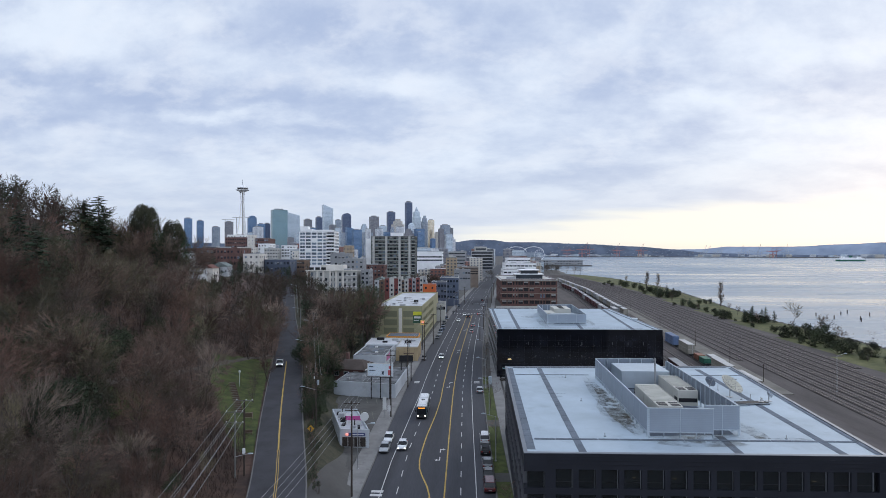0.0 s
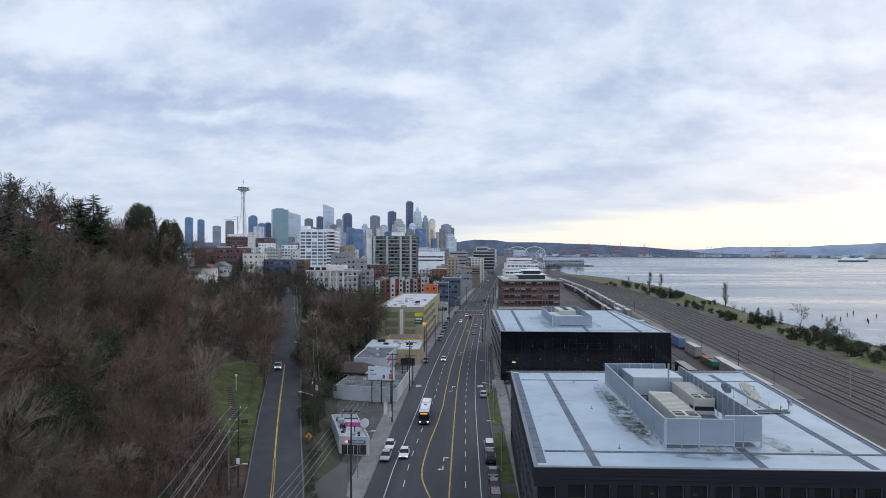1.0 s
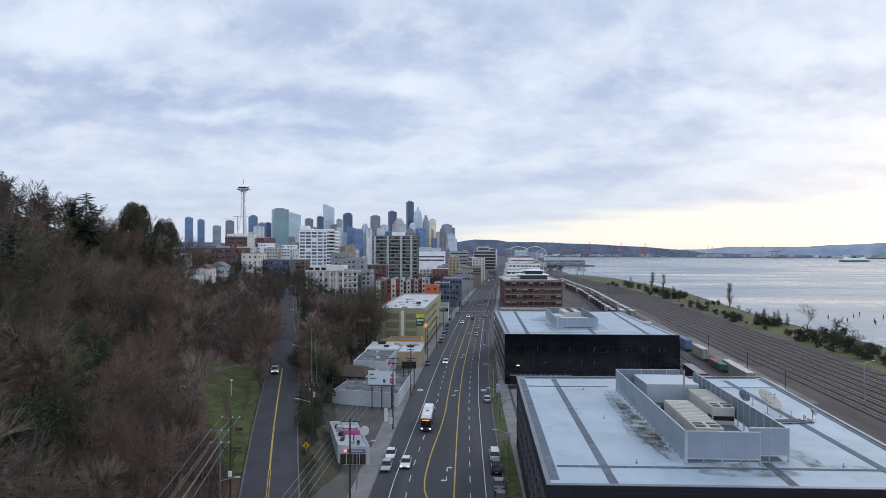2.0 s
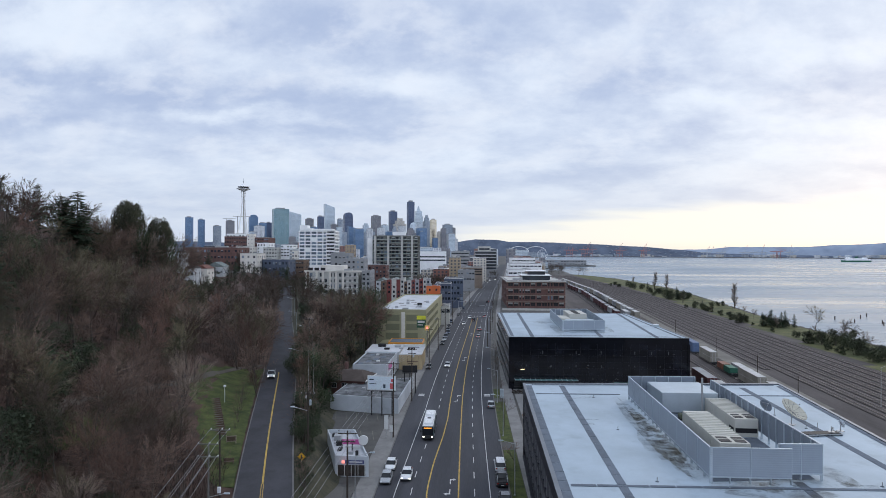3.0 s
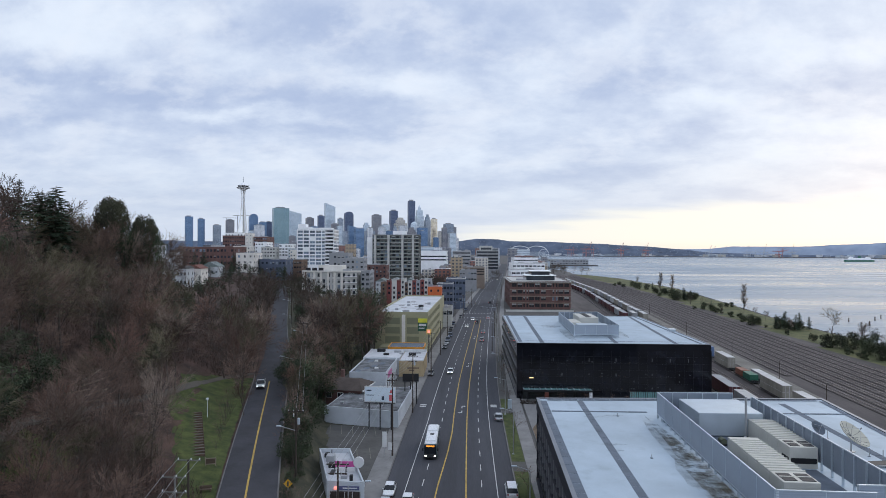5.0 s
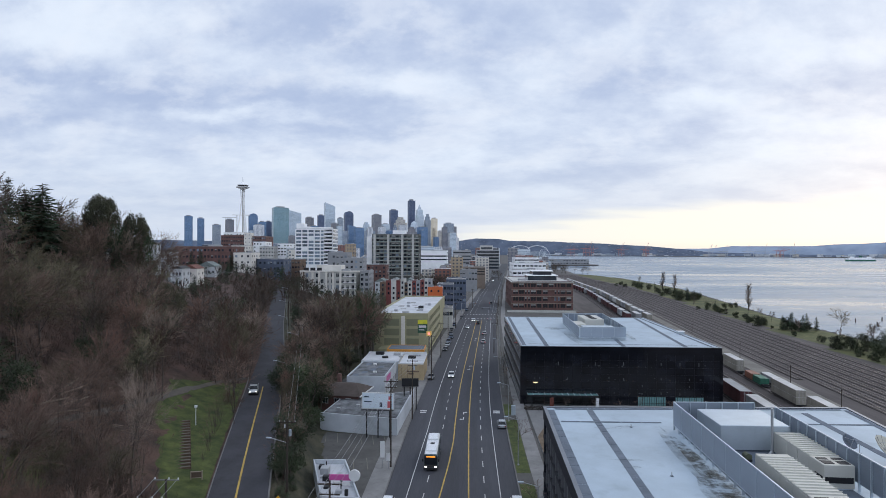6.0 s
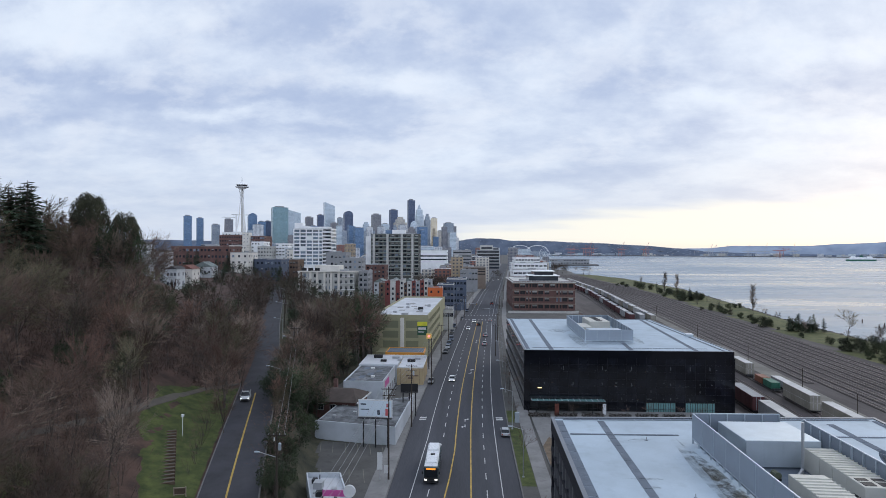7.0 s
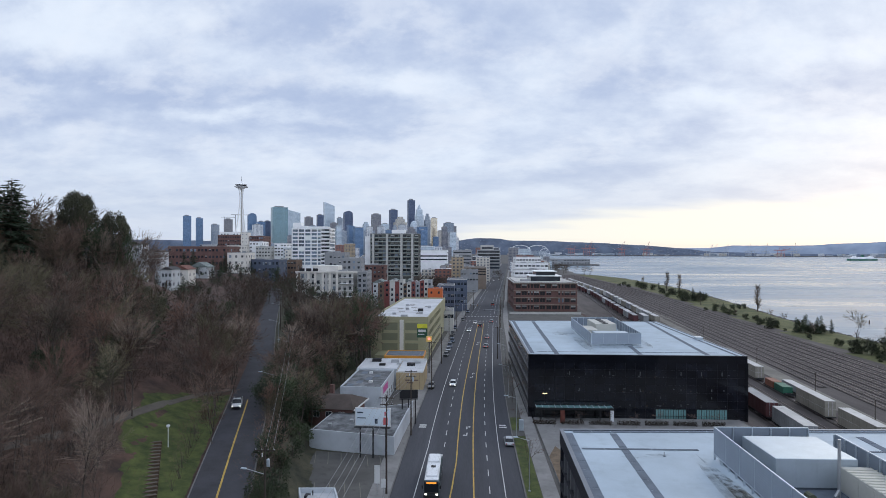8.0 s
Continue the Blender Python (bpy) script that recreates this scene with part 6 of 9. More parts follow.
# ---- nearer town ----
block("apartment_block", -86.5, 385, 12.0, 31.0, 22, 14.2, M_PALECON, "cream apartment block with penthouse behind the trees", 4, 10, 4, (1.5, 2.2), sides="sew")
block("apartment_wing", -65.7, 386, 14.5, 5.4, 18, 12.0, M_GREYW, "pale grey apartment wing with rounded balconies", 4, 2, 4, (1.5, 1.6), sides="sew")
block("townhouse_row", -94.0, 440, 27.5, 13.9, 16, 9.8, M_GREYW, "grey gabled house block with dormers", 2, 5, 3, (1.4, 1.5), sides="sew")
block("townhouse_row", -82.5, 432, 26.2, 15.6, 14, 7.2, M_GREYW, "grey flat-roofed house block", 2, 5, 3, (1.4, 1.5), sides="sew")
block("apartment_block", -75.7, 470, 18.9, 22.7, 15.9, 9.1, M_BRICK, "dark maroon apartment block behind the trees", 3, 8, 4, (1.3, 1.5), sides="sew")
block("apartment_block", -132.3, 425, 17.6, 9.6, 18, 15.0, M_BLUEW, "slate blue narrow apartment building", 4, 4, 4, (1.2, 1.6), sides="sew")
block("apartment_block", -148.6, 440, 19.2, 14.9, 18, 13.4, M_BLUEW, "slate blue apartment building", 3, 5, 4, (1.3, 1.5), sides="sew")
block("apartment_block", -157.7, 430, 21.2, 12.2, 18, 15.9, M_CREAM, "beige apartment building with balconies", 4, 3, 4, (1.3, 1.5), sides="sew")
block("apartment_block", -129.3, 450, 22.1, 11.7, 16, 10.0, M_BROWN, "brown timber-framed apartment building", 3, 6, 4, (1.3, 1.3), sides="sew")
block("brick_school", -207.7, 480, 26.7, 44.7, 26, 14.8, M_BRICK, "long red-brown brick building with flat roof", 3, 16, 4, (1.6, 1.8), sides="sew")
block("apartment_block", -226, 600, 32.4, 17, 20, 10.5, M_CREAM, "cream low apartment block with small windows", 3, 6, 4, (1.3, 1.5))
block("apartment_block", -211, 612, 33.0, 12, 20, 13.8, M_WHITE, "white apartment block stepping up the hill", 4, 4, 4, (1.4, 1.4))
block("apartment_block", -198, 596, 32.0, 14, 18, 10.0, M_PALECON, "pale grey apartment block with flat roof", 3, 5, 4, (1.5, 1.3))
block("apartment_block", -184.5, 606, 33.0, 12, 18, 12.0, M_WHITE, "white apartment block with dark balconies", 4, 4, 4, (2.0, 1.4))
block("apartment_block", -173, 594, 31.5, 10, 18, 9.2, M_SIDING, "white house block with a shallow roof", 3, 3, 4, (1.2, 1.3))
block("apartment_block", -160, 560, 30.0, 11, 16, 9.0, M_CREAM, "small cream apartment block above the road", 3, 4, 3, (1.3, 1.3))
block("brick_block", -313.7, 800, 43.3, 31.6, 30, 14.4, M_BRICK, "red brick building with regular windows", 3, 10, 3, (1.8, 2), sides="sew")
block("brick_block", -279.9, 800, 43.4, 20.7, 30, 12.9, M_BRICK, "red brick building with regular windows", 3, 7, 3, (1.8, 2), sides="sew")
block("cream_tower", -292.2, 795, 41.8, 9.2, 10, 18.9, M_CREAM, "cream stair tower between brick wings", 4, 2, 2, (1.2, 1.2), sides="sew")
block("pavilion", -326.1, 830, 56.8, 25.6, 24, 5.5, M_WHITE, "white pavilion roof with red trim", 1, 6, 2, (2, 2), sides="sew")
block("white_house", -153.1, 330, 20.3, 5.2, 9, 9.1, M_SIDING, "white two-storey house with bay front among bare trees", 2, 3, 2, (1.1, 1.6), sides="sew")
block("house", -165.4, 345, 31.4, 3.2, 8, 6.6, M_SIDING, "tall white house end among dark trees", 2, 1, 1, (1.0, 1.4), sides="sew")
block("house", -155.8, 350, 24.2, 7.9, 9, 4.5, M_CREAM, "small cream house on the slope", 1, 3, 2, (1.1, 1.3), sides="sew")
block("house", -164.5, 390, 23.0, 11.0, 9, 5.7, M_SIDING, "small white house on the slope", 1, 4, 2, (1.1, 1.3), sides="sew")
block("house", -151.8, 300, 37.5, 5.0, 7, 4.1, M_SIDING, "white gable house high among dark trees", 1, 2, 2, (1.1, 1.3), sides="sew")
for x, w, wall in ((-55.5, 7.0, M_SIDING), (-47.0, 8.0, M_GREYW), (-38.5, 7.5, M_SIDING), (-31.0, 6.0, M_CREAM)):
    block("house", x, 384, 14.6, w, 11, 5.6, wall, "gabled house with a grey-green roof behind the townhouses", 2, 3, 2, (1.1, 1.2), plant=0)
block("apartment_block", -16.8, 385, 4.7, 9.8, 20, 14.0, M_BLUEW, "blue-grey apartment building beside the road", 4, 5, 5, (1.5, 1.6), sides="sew")
block("apartment_block", -11.1, 430, 4.2, 13.3, 34, 15.3, M_BLUEW, "blue-grey apartment building with cream penthouse", 4, 6, 6, (1.5, 1.6), sides="sew")
block("shop", -14.8, 335, 5.0, 7.2, 16, 4.3, M_PALECON, "low white shop with red signs beside the road", 1, 5, 3, (1.6, 1.8), sides="sew")
# near-black strips on a solid wall stand in for shade in the decks
block("parking_deck", -4.7, 640, 13.6, 39.2, 40, 7.8, M_DECK, "tan-brown multi-level parking deck, shaded open floors painted as dark bands", 3, 1, 1, (38.0, 1.1), glass=M_DARK, sills=False)
block("shop_row", -2.3, 600, 8.7, 16.6, 22, 11.2, M_GREYW, "dark low commercial building", 2, 6, 3, (2.0, 1.5), sides="sew")
block("office_block", 26.8, 900, 11.0, 32.8, 40, 27.8, M_GREYW, "stepped office building with dark glass bands", 6, 1, 1, (31.5, 2.9), glass=M_PANE, sills=False)
block("office_block", 24.9, 905, 38.0, 18.5, 30, 7.6, M_PALECON, "stepped upper floors with dark glass bands", 1, 1, 1, (16, 3.2), sides="sew")
block("office_block", -10.2, 780, 20.7, 23.3, 30, 17.5, M_GREYW, "cream office building with banded windows", 4, 1, 1, (22.0, 1.5), sills=False)
block("office_block", -43.2, 720, 26.2, 32.3, 30, 12.1, M_WHITE, "white office building with banded windows", 3, 1, 1, (31.0, 1.6), sills=False)
block("warehouse_office", 47.0, 433, -0.1, 39.9, 70, 18.5, M_BRICK, "red brick office building with banded dark windows", 4, 10, 8, (3.3, 2.4), sides="sew", glass=M_DARK, frame_m=M_BRICK, roof=M_ROOF_PALE)
block("terminal", 52.7, 560, 12.2, 31.8, 40, 9.3, M_WHITE, "white stepped office building beyond the brick block", 2, 8, 6, (3.2, 1.6), sides="sew")
block("terminal", 62.6, 660, 15.5, 34.6, 50, 9.8, M_WHITE, "white stepped office building with terraces", 2, 8, 6, (3.2, 1.6), sides="sew")
block("terminal", 69.7, 760, 18.7, 29.5, 50, 11.3, M_WHITE, "white stepped office building with terraces", 2, 8, 6, (3.2, 1.6), sides="sew")
block("pier_shed", 272, 1745, -3.0, 150, 40, 15, M_GREYW, "long grey pier shed out over the bay", 2, 18, 3, (5, 3), sides="sew")
single("pier_deck", Build().prism([(180, 1725), (372, 1735), (372, 1800), (180, 1800)], -9, -3.0, M_TOWN), "dark timber pier reaching out over the bay", "pier", kind="structure")
# white apartment tower: slab edges, bays and a raised stair head
apt = block("apartment_tower", -126.3, 500, 27.4, 30, 18, 28.6, M_WHITE, "white ten-storey apartment block with balconies", 10, 6, 4, (4.0, 1.75), M_PANE_PALE)
part("stair_head", Build().box(-15, -8.5, 2, 10, 28.6, 33.5, M_WHITE), apt)
part("stair_head", Build().box(-8.5, -4.5, 2, 10, 28.6, 31.0, M_WHITE), apt)
part("penthouse", Build().box(-4, 12, 3, 14, 28.6, 30.6, M_WHITE), apt)
for s in range(1, 11):
    part("slab_edge", Build().box(-15.1, 8.0, -0.35, 0, s * 2.86 - 0.22, s * 2.86 + 0.30, M_WHITE), apt)
for px in (-15, -10.1, -5.1, -0.1, 4.9, 8.0):
    part("fin", Build().box(px - 0.25, px + 0.25, -0.45, -0.355, 0, 28.9, M_WHITE), apt)
for s in range(10):
    b = part("balcony", Build().box(8, 14.8, -1.5, 0, s * 2.86 + 0.1, s * 2.86 + 0.25, M_WHITE), apt)
    part("railing", Build().box(8, 14.8, -1.5, -1.42, s * 2.86 + 0.254, s * 2.86 + 1.2, M_WHITE), b)
    # dark sheet on the wall in place of the shade behind the balcony
    part("shade_gap", Build().box(8.1, 14.7, -0.03, 0, s * 2.86 + 0.5, s * 2.86 + 2.7, M_PANE), b)
M_RAILDARK = material("dark_green_railing", (0.25, 0.29, 0.27), 0.6, var=0.2, scale=1)
# dark apartment tower with pale piers and open balconies
dk = block("apartment_tower", -64.6, 530, 18, 40, 22, 34.5, M_DARKCON, "dark concrete apartment tower with pale vertical piers", 11, 12, 5, (2.3, 1.9), M_PANE)
for px in (-17.5, -6.0, 6.0, 15.0):
    part("pier", Build().box(px - 0.9, px + 0.9, -1.9, 0, -8, 34.8, M_PALECON), dk, "pale concrete pier")
part("side_wing", Build().box(-25, -20, 3, 18, -12, 33, M_WHITE), dk, "white end wing")
for s in range(11):
    z = s * 3.136
    for a, c in ((-16.6, -6.9), (-5.1, 5.1), (6.9, 14.1), (15.9, 20), (-20, -18.4)):
        b = part("balcony", Build().box(a, c, -1.7, 0, z, z + 0.22, M_PALECON), dk)
        part("railing", Build().box(a, c, -1.7, -1.62, z + 0.225, z + 0.85, M_RAILDARK), b)
part("lift_house", Build().box(-3, 8, 6, 14, 34.5, 38.5, M_WHITE), dk)
part("podium", Build().box(-22, 24, -3, 0, -12, -3, M_DARKCON), dk)

# red, grey and white townhouses
xx = -51.5
for k, (w, h, mt) in enumerate(((4.6, 9.5, M_BROWN), (4.2, 10.4, M_RED), (4.0, 10.8, M_PALECON), (3.4, 10.4, M_RED), (3.0, 11.2, M_PALECON), (2.6, 9.2, M_BROWN), (3.4, 9.8, M_PALECON), (3.2, 10.4, M_RED), (3.2, 9.9, M_GREYW), (3.4, 10.8, M_RED), (2.6, 11.2, M_PALECON), (2.8, 11.0, M_GREYW))):
    label = {M_RED: "red", M_WHITE: "white", M_GREYW: "grey", M_PALECON: "pale grey", M_BROWN: "brown"}[mt] + " narrow flat-roofed townhouse in a row"
    w *= 0.70
    block("townhouse", xx + w / 2, 354 + (k % 2) * 0.8, 12.2, w - 0.02, 11, h, mt, label, 4, 1, 3, (1.0, 1.3), group="townhouse row", category="townhouse", sides="s", plant=0)
    xx += w
block("orange_house", -21.0, 349, 9.0, 7.6, 9, 10.5, M_ORANGE, "bright orange boxy house above the storage building", 3, 2, 2, (1.0, 1.2), category="house")
# brick office: overhanging pale roof slab and dark penthouse bands
bo = next(o for o in bpy.data.objects if o.name.startswith("warehouse_office"))
part("roof_slab", Build().box(-21, 21, -1.2, 70, 18.3, 18.8, M_PALECON), bo)
part("penthouse", Build().box(-8, 12, 16, 40, 18.8, 22.0, M_PANE), bo)
part("penthouse_slab", Build().box(-9, 13, 15, 41, 22.0, 22.5, M_WHITE), bo)
part("penthouse", Build().box(-4, 9, 20, 40, 22.5, 25.0, M_PANE), bo)
part("penthouse_slab", Build().box(-5, 10, 19, 41, 25.0, 25.5, M_WHITE), bo)
for k in range(4):
    part("floor_band", Build().box(-21, 21, -0.7, 0, 4.1 + k * 4.6 - 0.25, 4.1 + k * 4.6 + 0.25, M_DECK), bo, "weathered concrete floor band")
for k in range(5):
    part("pier", Build().box(-20 + k * 10 - 0.5, -20 + k * 10 + 0.5, -0.5, 0, 0, 18.3, M_BRICK), bo)
# car park between the brick office and the black blocks
single("car_park", Build().box(20, 66, 300, 425, -0.4, 0.06, M_LOT), "asphalt car park with faded yellow patch", "car park", kind="structure")
lw = thing("low_wall", (22, 412, 0), 0, "low pale concrete wall around the car park", "wall")
part("wall", Build().box(0, 44, 0, 0.4, 0, 1.2, M_PALECON), lw)
part("coping", Build().box(-0.1, 44.1, -0.1, 0.5, 1.2, 1.35, M_PALECON), lw)
part("hatched_patch", Build().box(44, 56, 330, 352, 0.062, 0.066, M_YELLOW_LINE), bpy.data.objects["car_park"], "worn yellow hatched patch")

gb = bpy.data.objects["apartment_block"]
for px in (-17.2, -10.5, -6.5, -2.0, 2.0, 6.5):
    part("pier", Build().box(px - 0.6, px + 0.6, -0.7, 0, 0, 14.8, M_CREAM), gb)
part("cornice", Build().box(-18.2, 18.2, -1.0, 0, 14.6, 15.3, M_CREAM), gb)
part("penthouse", Build().box(-9, 6, 4, 16, 15.2, 18.4, M_CREAM), gb)
for k in range(3):
    part("terrace_screen", Build().box(-16 + k * 4, -13 + k * 4, 0.4, 0.6, 15.2, 17.0, M_DARK), gb)
for k in range(4):
    part("balcony", Build().box(8, 16, -1.3, 0, 0.6 + k * 3.7, 0.85 + k * 3.7, M_WHITE), gb)


# pitched roofs of the hillside houses
def pitched(ob, w, d, h, rise, mt):
    part("pitched_roof", Build().loft([[(-w / 2 - 0.5, -0.5, h), (w / 2 + 0.5, -0.5, h), (w / 2 + 0.5, d + 0.5, h), (-w / 2 - 0.5, d + 0.5, h)], [(-0.1, -0.4, h + rise), (0.1, -0.4, h + rise), (0.1, d + 0.4, h + rise), (-0.1, d + 0.4, h + rise)]], mt), ob)


M_TILE = material("red_brown_roof_tile", (0.17, 0.075, 0.058), 0.85, var=0.3, scale=1.2)
M_MOSSY = material("grey_green_roof", (0.17, 0.20, 0.19), 0.85, var=0.25, scale=1.0)
M_SHINGLE = material("dark_shingle", (0.06, 0.058, 0.058), 0.9, var=0.3, scale=1.2)
for ob in [o for o in bpy.data.objects if o.name.split(".")[0] in ("house", "white_house")]:
    wall = next(c for c in ob.children if c.name.startswith("wall"))
    w, d = wall.dimensions.x, wall.dimensions.y
    h = max(v.co.z for v in wall.data.vertices)
    pitched(ob, w, d, h + 0.62, w * 0.28, M_MOSSY if ob.location.y > 380 else (M_TILE if w > 7 else M_SHINGLE))

# ---- west side of the road ----
single("parking_lot", Build().prism([(-21, 112), (-17.6, 112), (-17.4, 158.6), (-34.5, 161), (-34.8, 151), (-31.5, 136), (-26.5, 120), (-26, 112)], -0.4, 0.06, M_LOT), "worn asphalt parking lot with faded stall lines", "parking lot", kind="structure")
single("forecourt", Build().prism([(-26, 84), (-20.9, 84), (-20.9, 112), (-26, 112)], -0.4, 0.05, M_LOT), "patched asphalt forecourt", "paving", kind="structure")
single("yard_paving", Build().prism([(-45, 185), (-20.9, 185), (-14, 260), (-12, 300), (-40, 300), (-40, 230)], -0.6, 0.055, M_LOT), "worn asphalt yard between shops", "paving", kind="structure")
stall = Build().box(-0.05, 0.05, 0, 6.2, 0, 0.004, material("faded_stall_paint", (0.20, 0.19, 0.155), 0.85, var=0.4, scale=2, spots=0.7)).mesh("stall_line")
for i in range(6):
    part("stall_line", stall, bpy.data.objects["parking_lot"], at=pose(-33.2 + i * 2.6, 154.6 - i * 0.35, 0.062, 0, 0, 12))
for i in range(4):
    part("stall_line", stall, bpy.data.objects["parking_lot"], at=pose(-29.5 + i * 2.6, 139.5, 0.062, 0, 0, 12))

M_PAINTED = material("weathered_white_paint", (0.50, 0.53, 0.56), 0.8, var=0.18, scale=0.6, spots=0.3)
M_SLATE = material("dark_patched_roof", (0.075, 0.08, 0.09), 0.85, var=0.55, scale=1.6, tint=(0.16, 0.17, 0.18), spots=0.6)
# opaque window plate with the dimness of the shop inside painted in
M_SHOPFRONT = material("dim_shop_interior", (0.05, 0.04, 0.035), 0.3, var=0.7, scale=3)
M_PINK = material("magenta_sign", (0.50, 0.08, 0.28), 0.5, var=0.1)
M_SIGNBLUE = emitter("lit_blue_sign", (0.06, 0.07, 0.16), 0.15)
M_SIGNRED = emitter("lit_red_sign", (0.9, 0.25, 0.2), 1.2)
hut = thing("corner_shop", (-25.3, 119, 0), 0, "small white wedge-shaped shop with glass front and roof sign", "shop")
hp = [(0, 0), (6.0, -0.3), (0.6, 15.3), (-5.0, 15.0)]
part("wall", Build().prism(hp, -0.3, 3.0, M_PAINTED), hut)
part("roof", Build().prism([(0.35, 0.4), (5.3, 0.1), (0.3, 14.8), (-4.5, 14.6)], 3.0, 3.05, M_ROOF_PALE), hut)
for a, b in zip(hp, hp[1:] + hp[:1]):
    ln = math.hypot(b[0] - a[0], b[1] - a[1])
    part("parapet", Build().box(0, ln, 0, 0.22, 3.0, 3.75, M_PAINTED), hut, at=pose(a[0], a[1], 0, 0, 0, math.degrees(math.atan2(b[1] - a[1], b[0] - a[0]))))
part("shop_window", Build().box(0.4, 5.4, -0.32, -0.2, 0.3, 2.2, M_SHOPFRONT), hut)
for i in range(5):
    part("mullion", Build().box(0.4 + i * 1.22, 0.5 + i * 1.22, -0.38, -0.32, 0.3, 2.2, M_FRAME_W), hut)
part("fascia_sign", Build().box(1.8, 5.2, -0.44, -0.38, 2.5, 3.1, M_SIGNBLUE), hut, "lit blue fascia sign")
part("sign_bar", Build().box(2.6, 4.9, -0.46, -0.44, 2.7, 2.9, M_FRAME_W), hut)
part("red_lamp", Build().lathe([(0.3, 2.65), (0.3, 2.95), (0.05, 3.0)], M_SIGNRED, x=1.5, y=-0.5, n=12), hut)
part("roof_unit", Build().box(-2.6, -1.2, 10, 11.5, 3.05, 4.1, M_GALV, 0.05), hut)
part("roof_unit", Build().box(-3.4, -2.6, 12.2, 13.2, 3.05, 3.7, M_DARK, 0.05), hut)
for x, y, w, d, h, mt in ((-1.5, 7.2, 1.2, 0.9, 0.8, M_DARK), (0.4, 9.0, 0.8, 0.8, 0.6, M_GALV), (-0.6, 4.2, 0.7, 1.6, 0.35, M_DARK), (1.6, 2.6, 1.0, 0.7, 0.5, M_GALV), (3.2, 1.8, 0.5, 0.5, 0.9, M_DARK), (-2.2, 8.4, 1.6, 0.4, 0.25, M_GALV)):
    part("roof_unit", Build().box(x, x + w, y, y + d, 3.05, 3.05 + h, mt, 0.04), hut)
for x, y in ((2.2, 4.0), (-0.2, 6.4), (-2.0, 12.0)):
    part("vent_pipe", Build().tube((x, y, 3.0), (x, y, 4.6), 0.09, 0.09, M_DARK, 8), hut)
rs = part("roof_sign", Build().box(0.0, 4.0, 5.6, 5.8, 3.9, 4.8, M_PINK), hut, "magenta and white roof sign")
part("sign_disc", Build().loft([[(4.0 + 0.9 * math.cos(a), yy, 4.7 + 0.9 * math.sin(a)) for a in np.linspace(0, 2 * math.pi, 20, endpoint=False)] for yy in (5.85, 5.45)], M_FRAME_W), rs)
part("sign_post", Build().tube((2, 5.7, 3), (2, 5.7, 4), 0.08, 0.08, M_DARK), rs)
part("lower_sign", Build().box(0.6, 3.4, 5.2, 5.3, 3.3, 3.8, M_FRAME_W), rs)

M_BROWN_ROOF = material("brown_shingle_roof", (0.075, 0.058, 0.05), 0.9, var=0.3, scale=1.5, spots=0.3)
# low white building with a dark roof, and hoardings over it
ws = thing("low_shop", (-36.5, 163.2, 0), 0, "long low white windowless shop with dark flat roof", "shop")
part("wall", Build().prism([(0, 0), (17.8, -4.1), (19.0, 23), (1.5, 14)], -0.4, 3.3, M_PAINTED), ws)
part("roof", Build().prism([(0.3, 0.3), (17.5, -3.7), (18.7, 22.4), (1.8, 13.6)], 3.3, 3.36, M_SLATE), ws)
part("parapet", Build().box(0, 18.27, 0, 0.25, 3.3, 3.75, M_PAINTED), ws, at=pose(0, 0, 0, 0, 0, -12.97))
part("parapet", Build().box(0, 27.1, 0, 0.25, 3.3, 3.75, M_PAINTED), ws, at=pose(17.8, -4.1, 0, 0, 0, 87.47))
for i in range(3):
    part("vent", Build().box(3 + i * 4, 3.8 + i * 4, 3 + i * 3, 3.8 + i * 3, 3.36, 4.0, M_GALV, 0.04), ws)

M_POSTER = material("pale_blue_poster", (0.62, 0.70, 0.76), 0.5, var=0.08, scale=0.6)
M_POSTER_DARK = material("poster_ink", (0.04, 0.06, 0.09), 0.5, var=0.1)
M_POSTER_RED = material("poster_red", (0.55, 0.12, 0.13), 0.5, var=0.1)


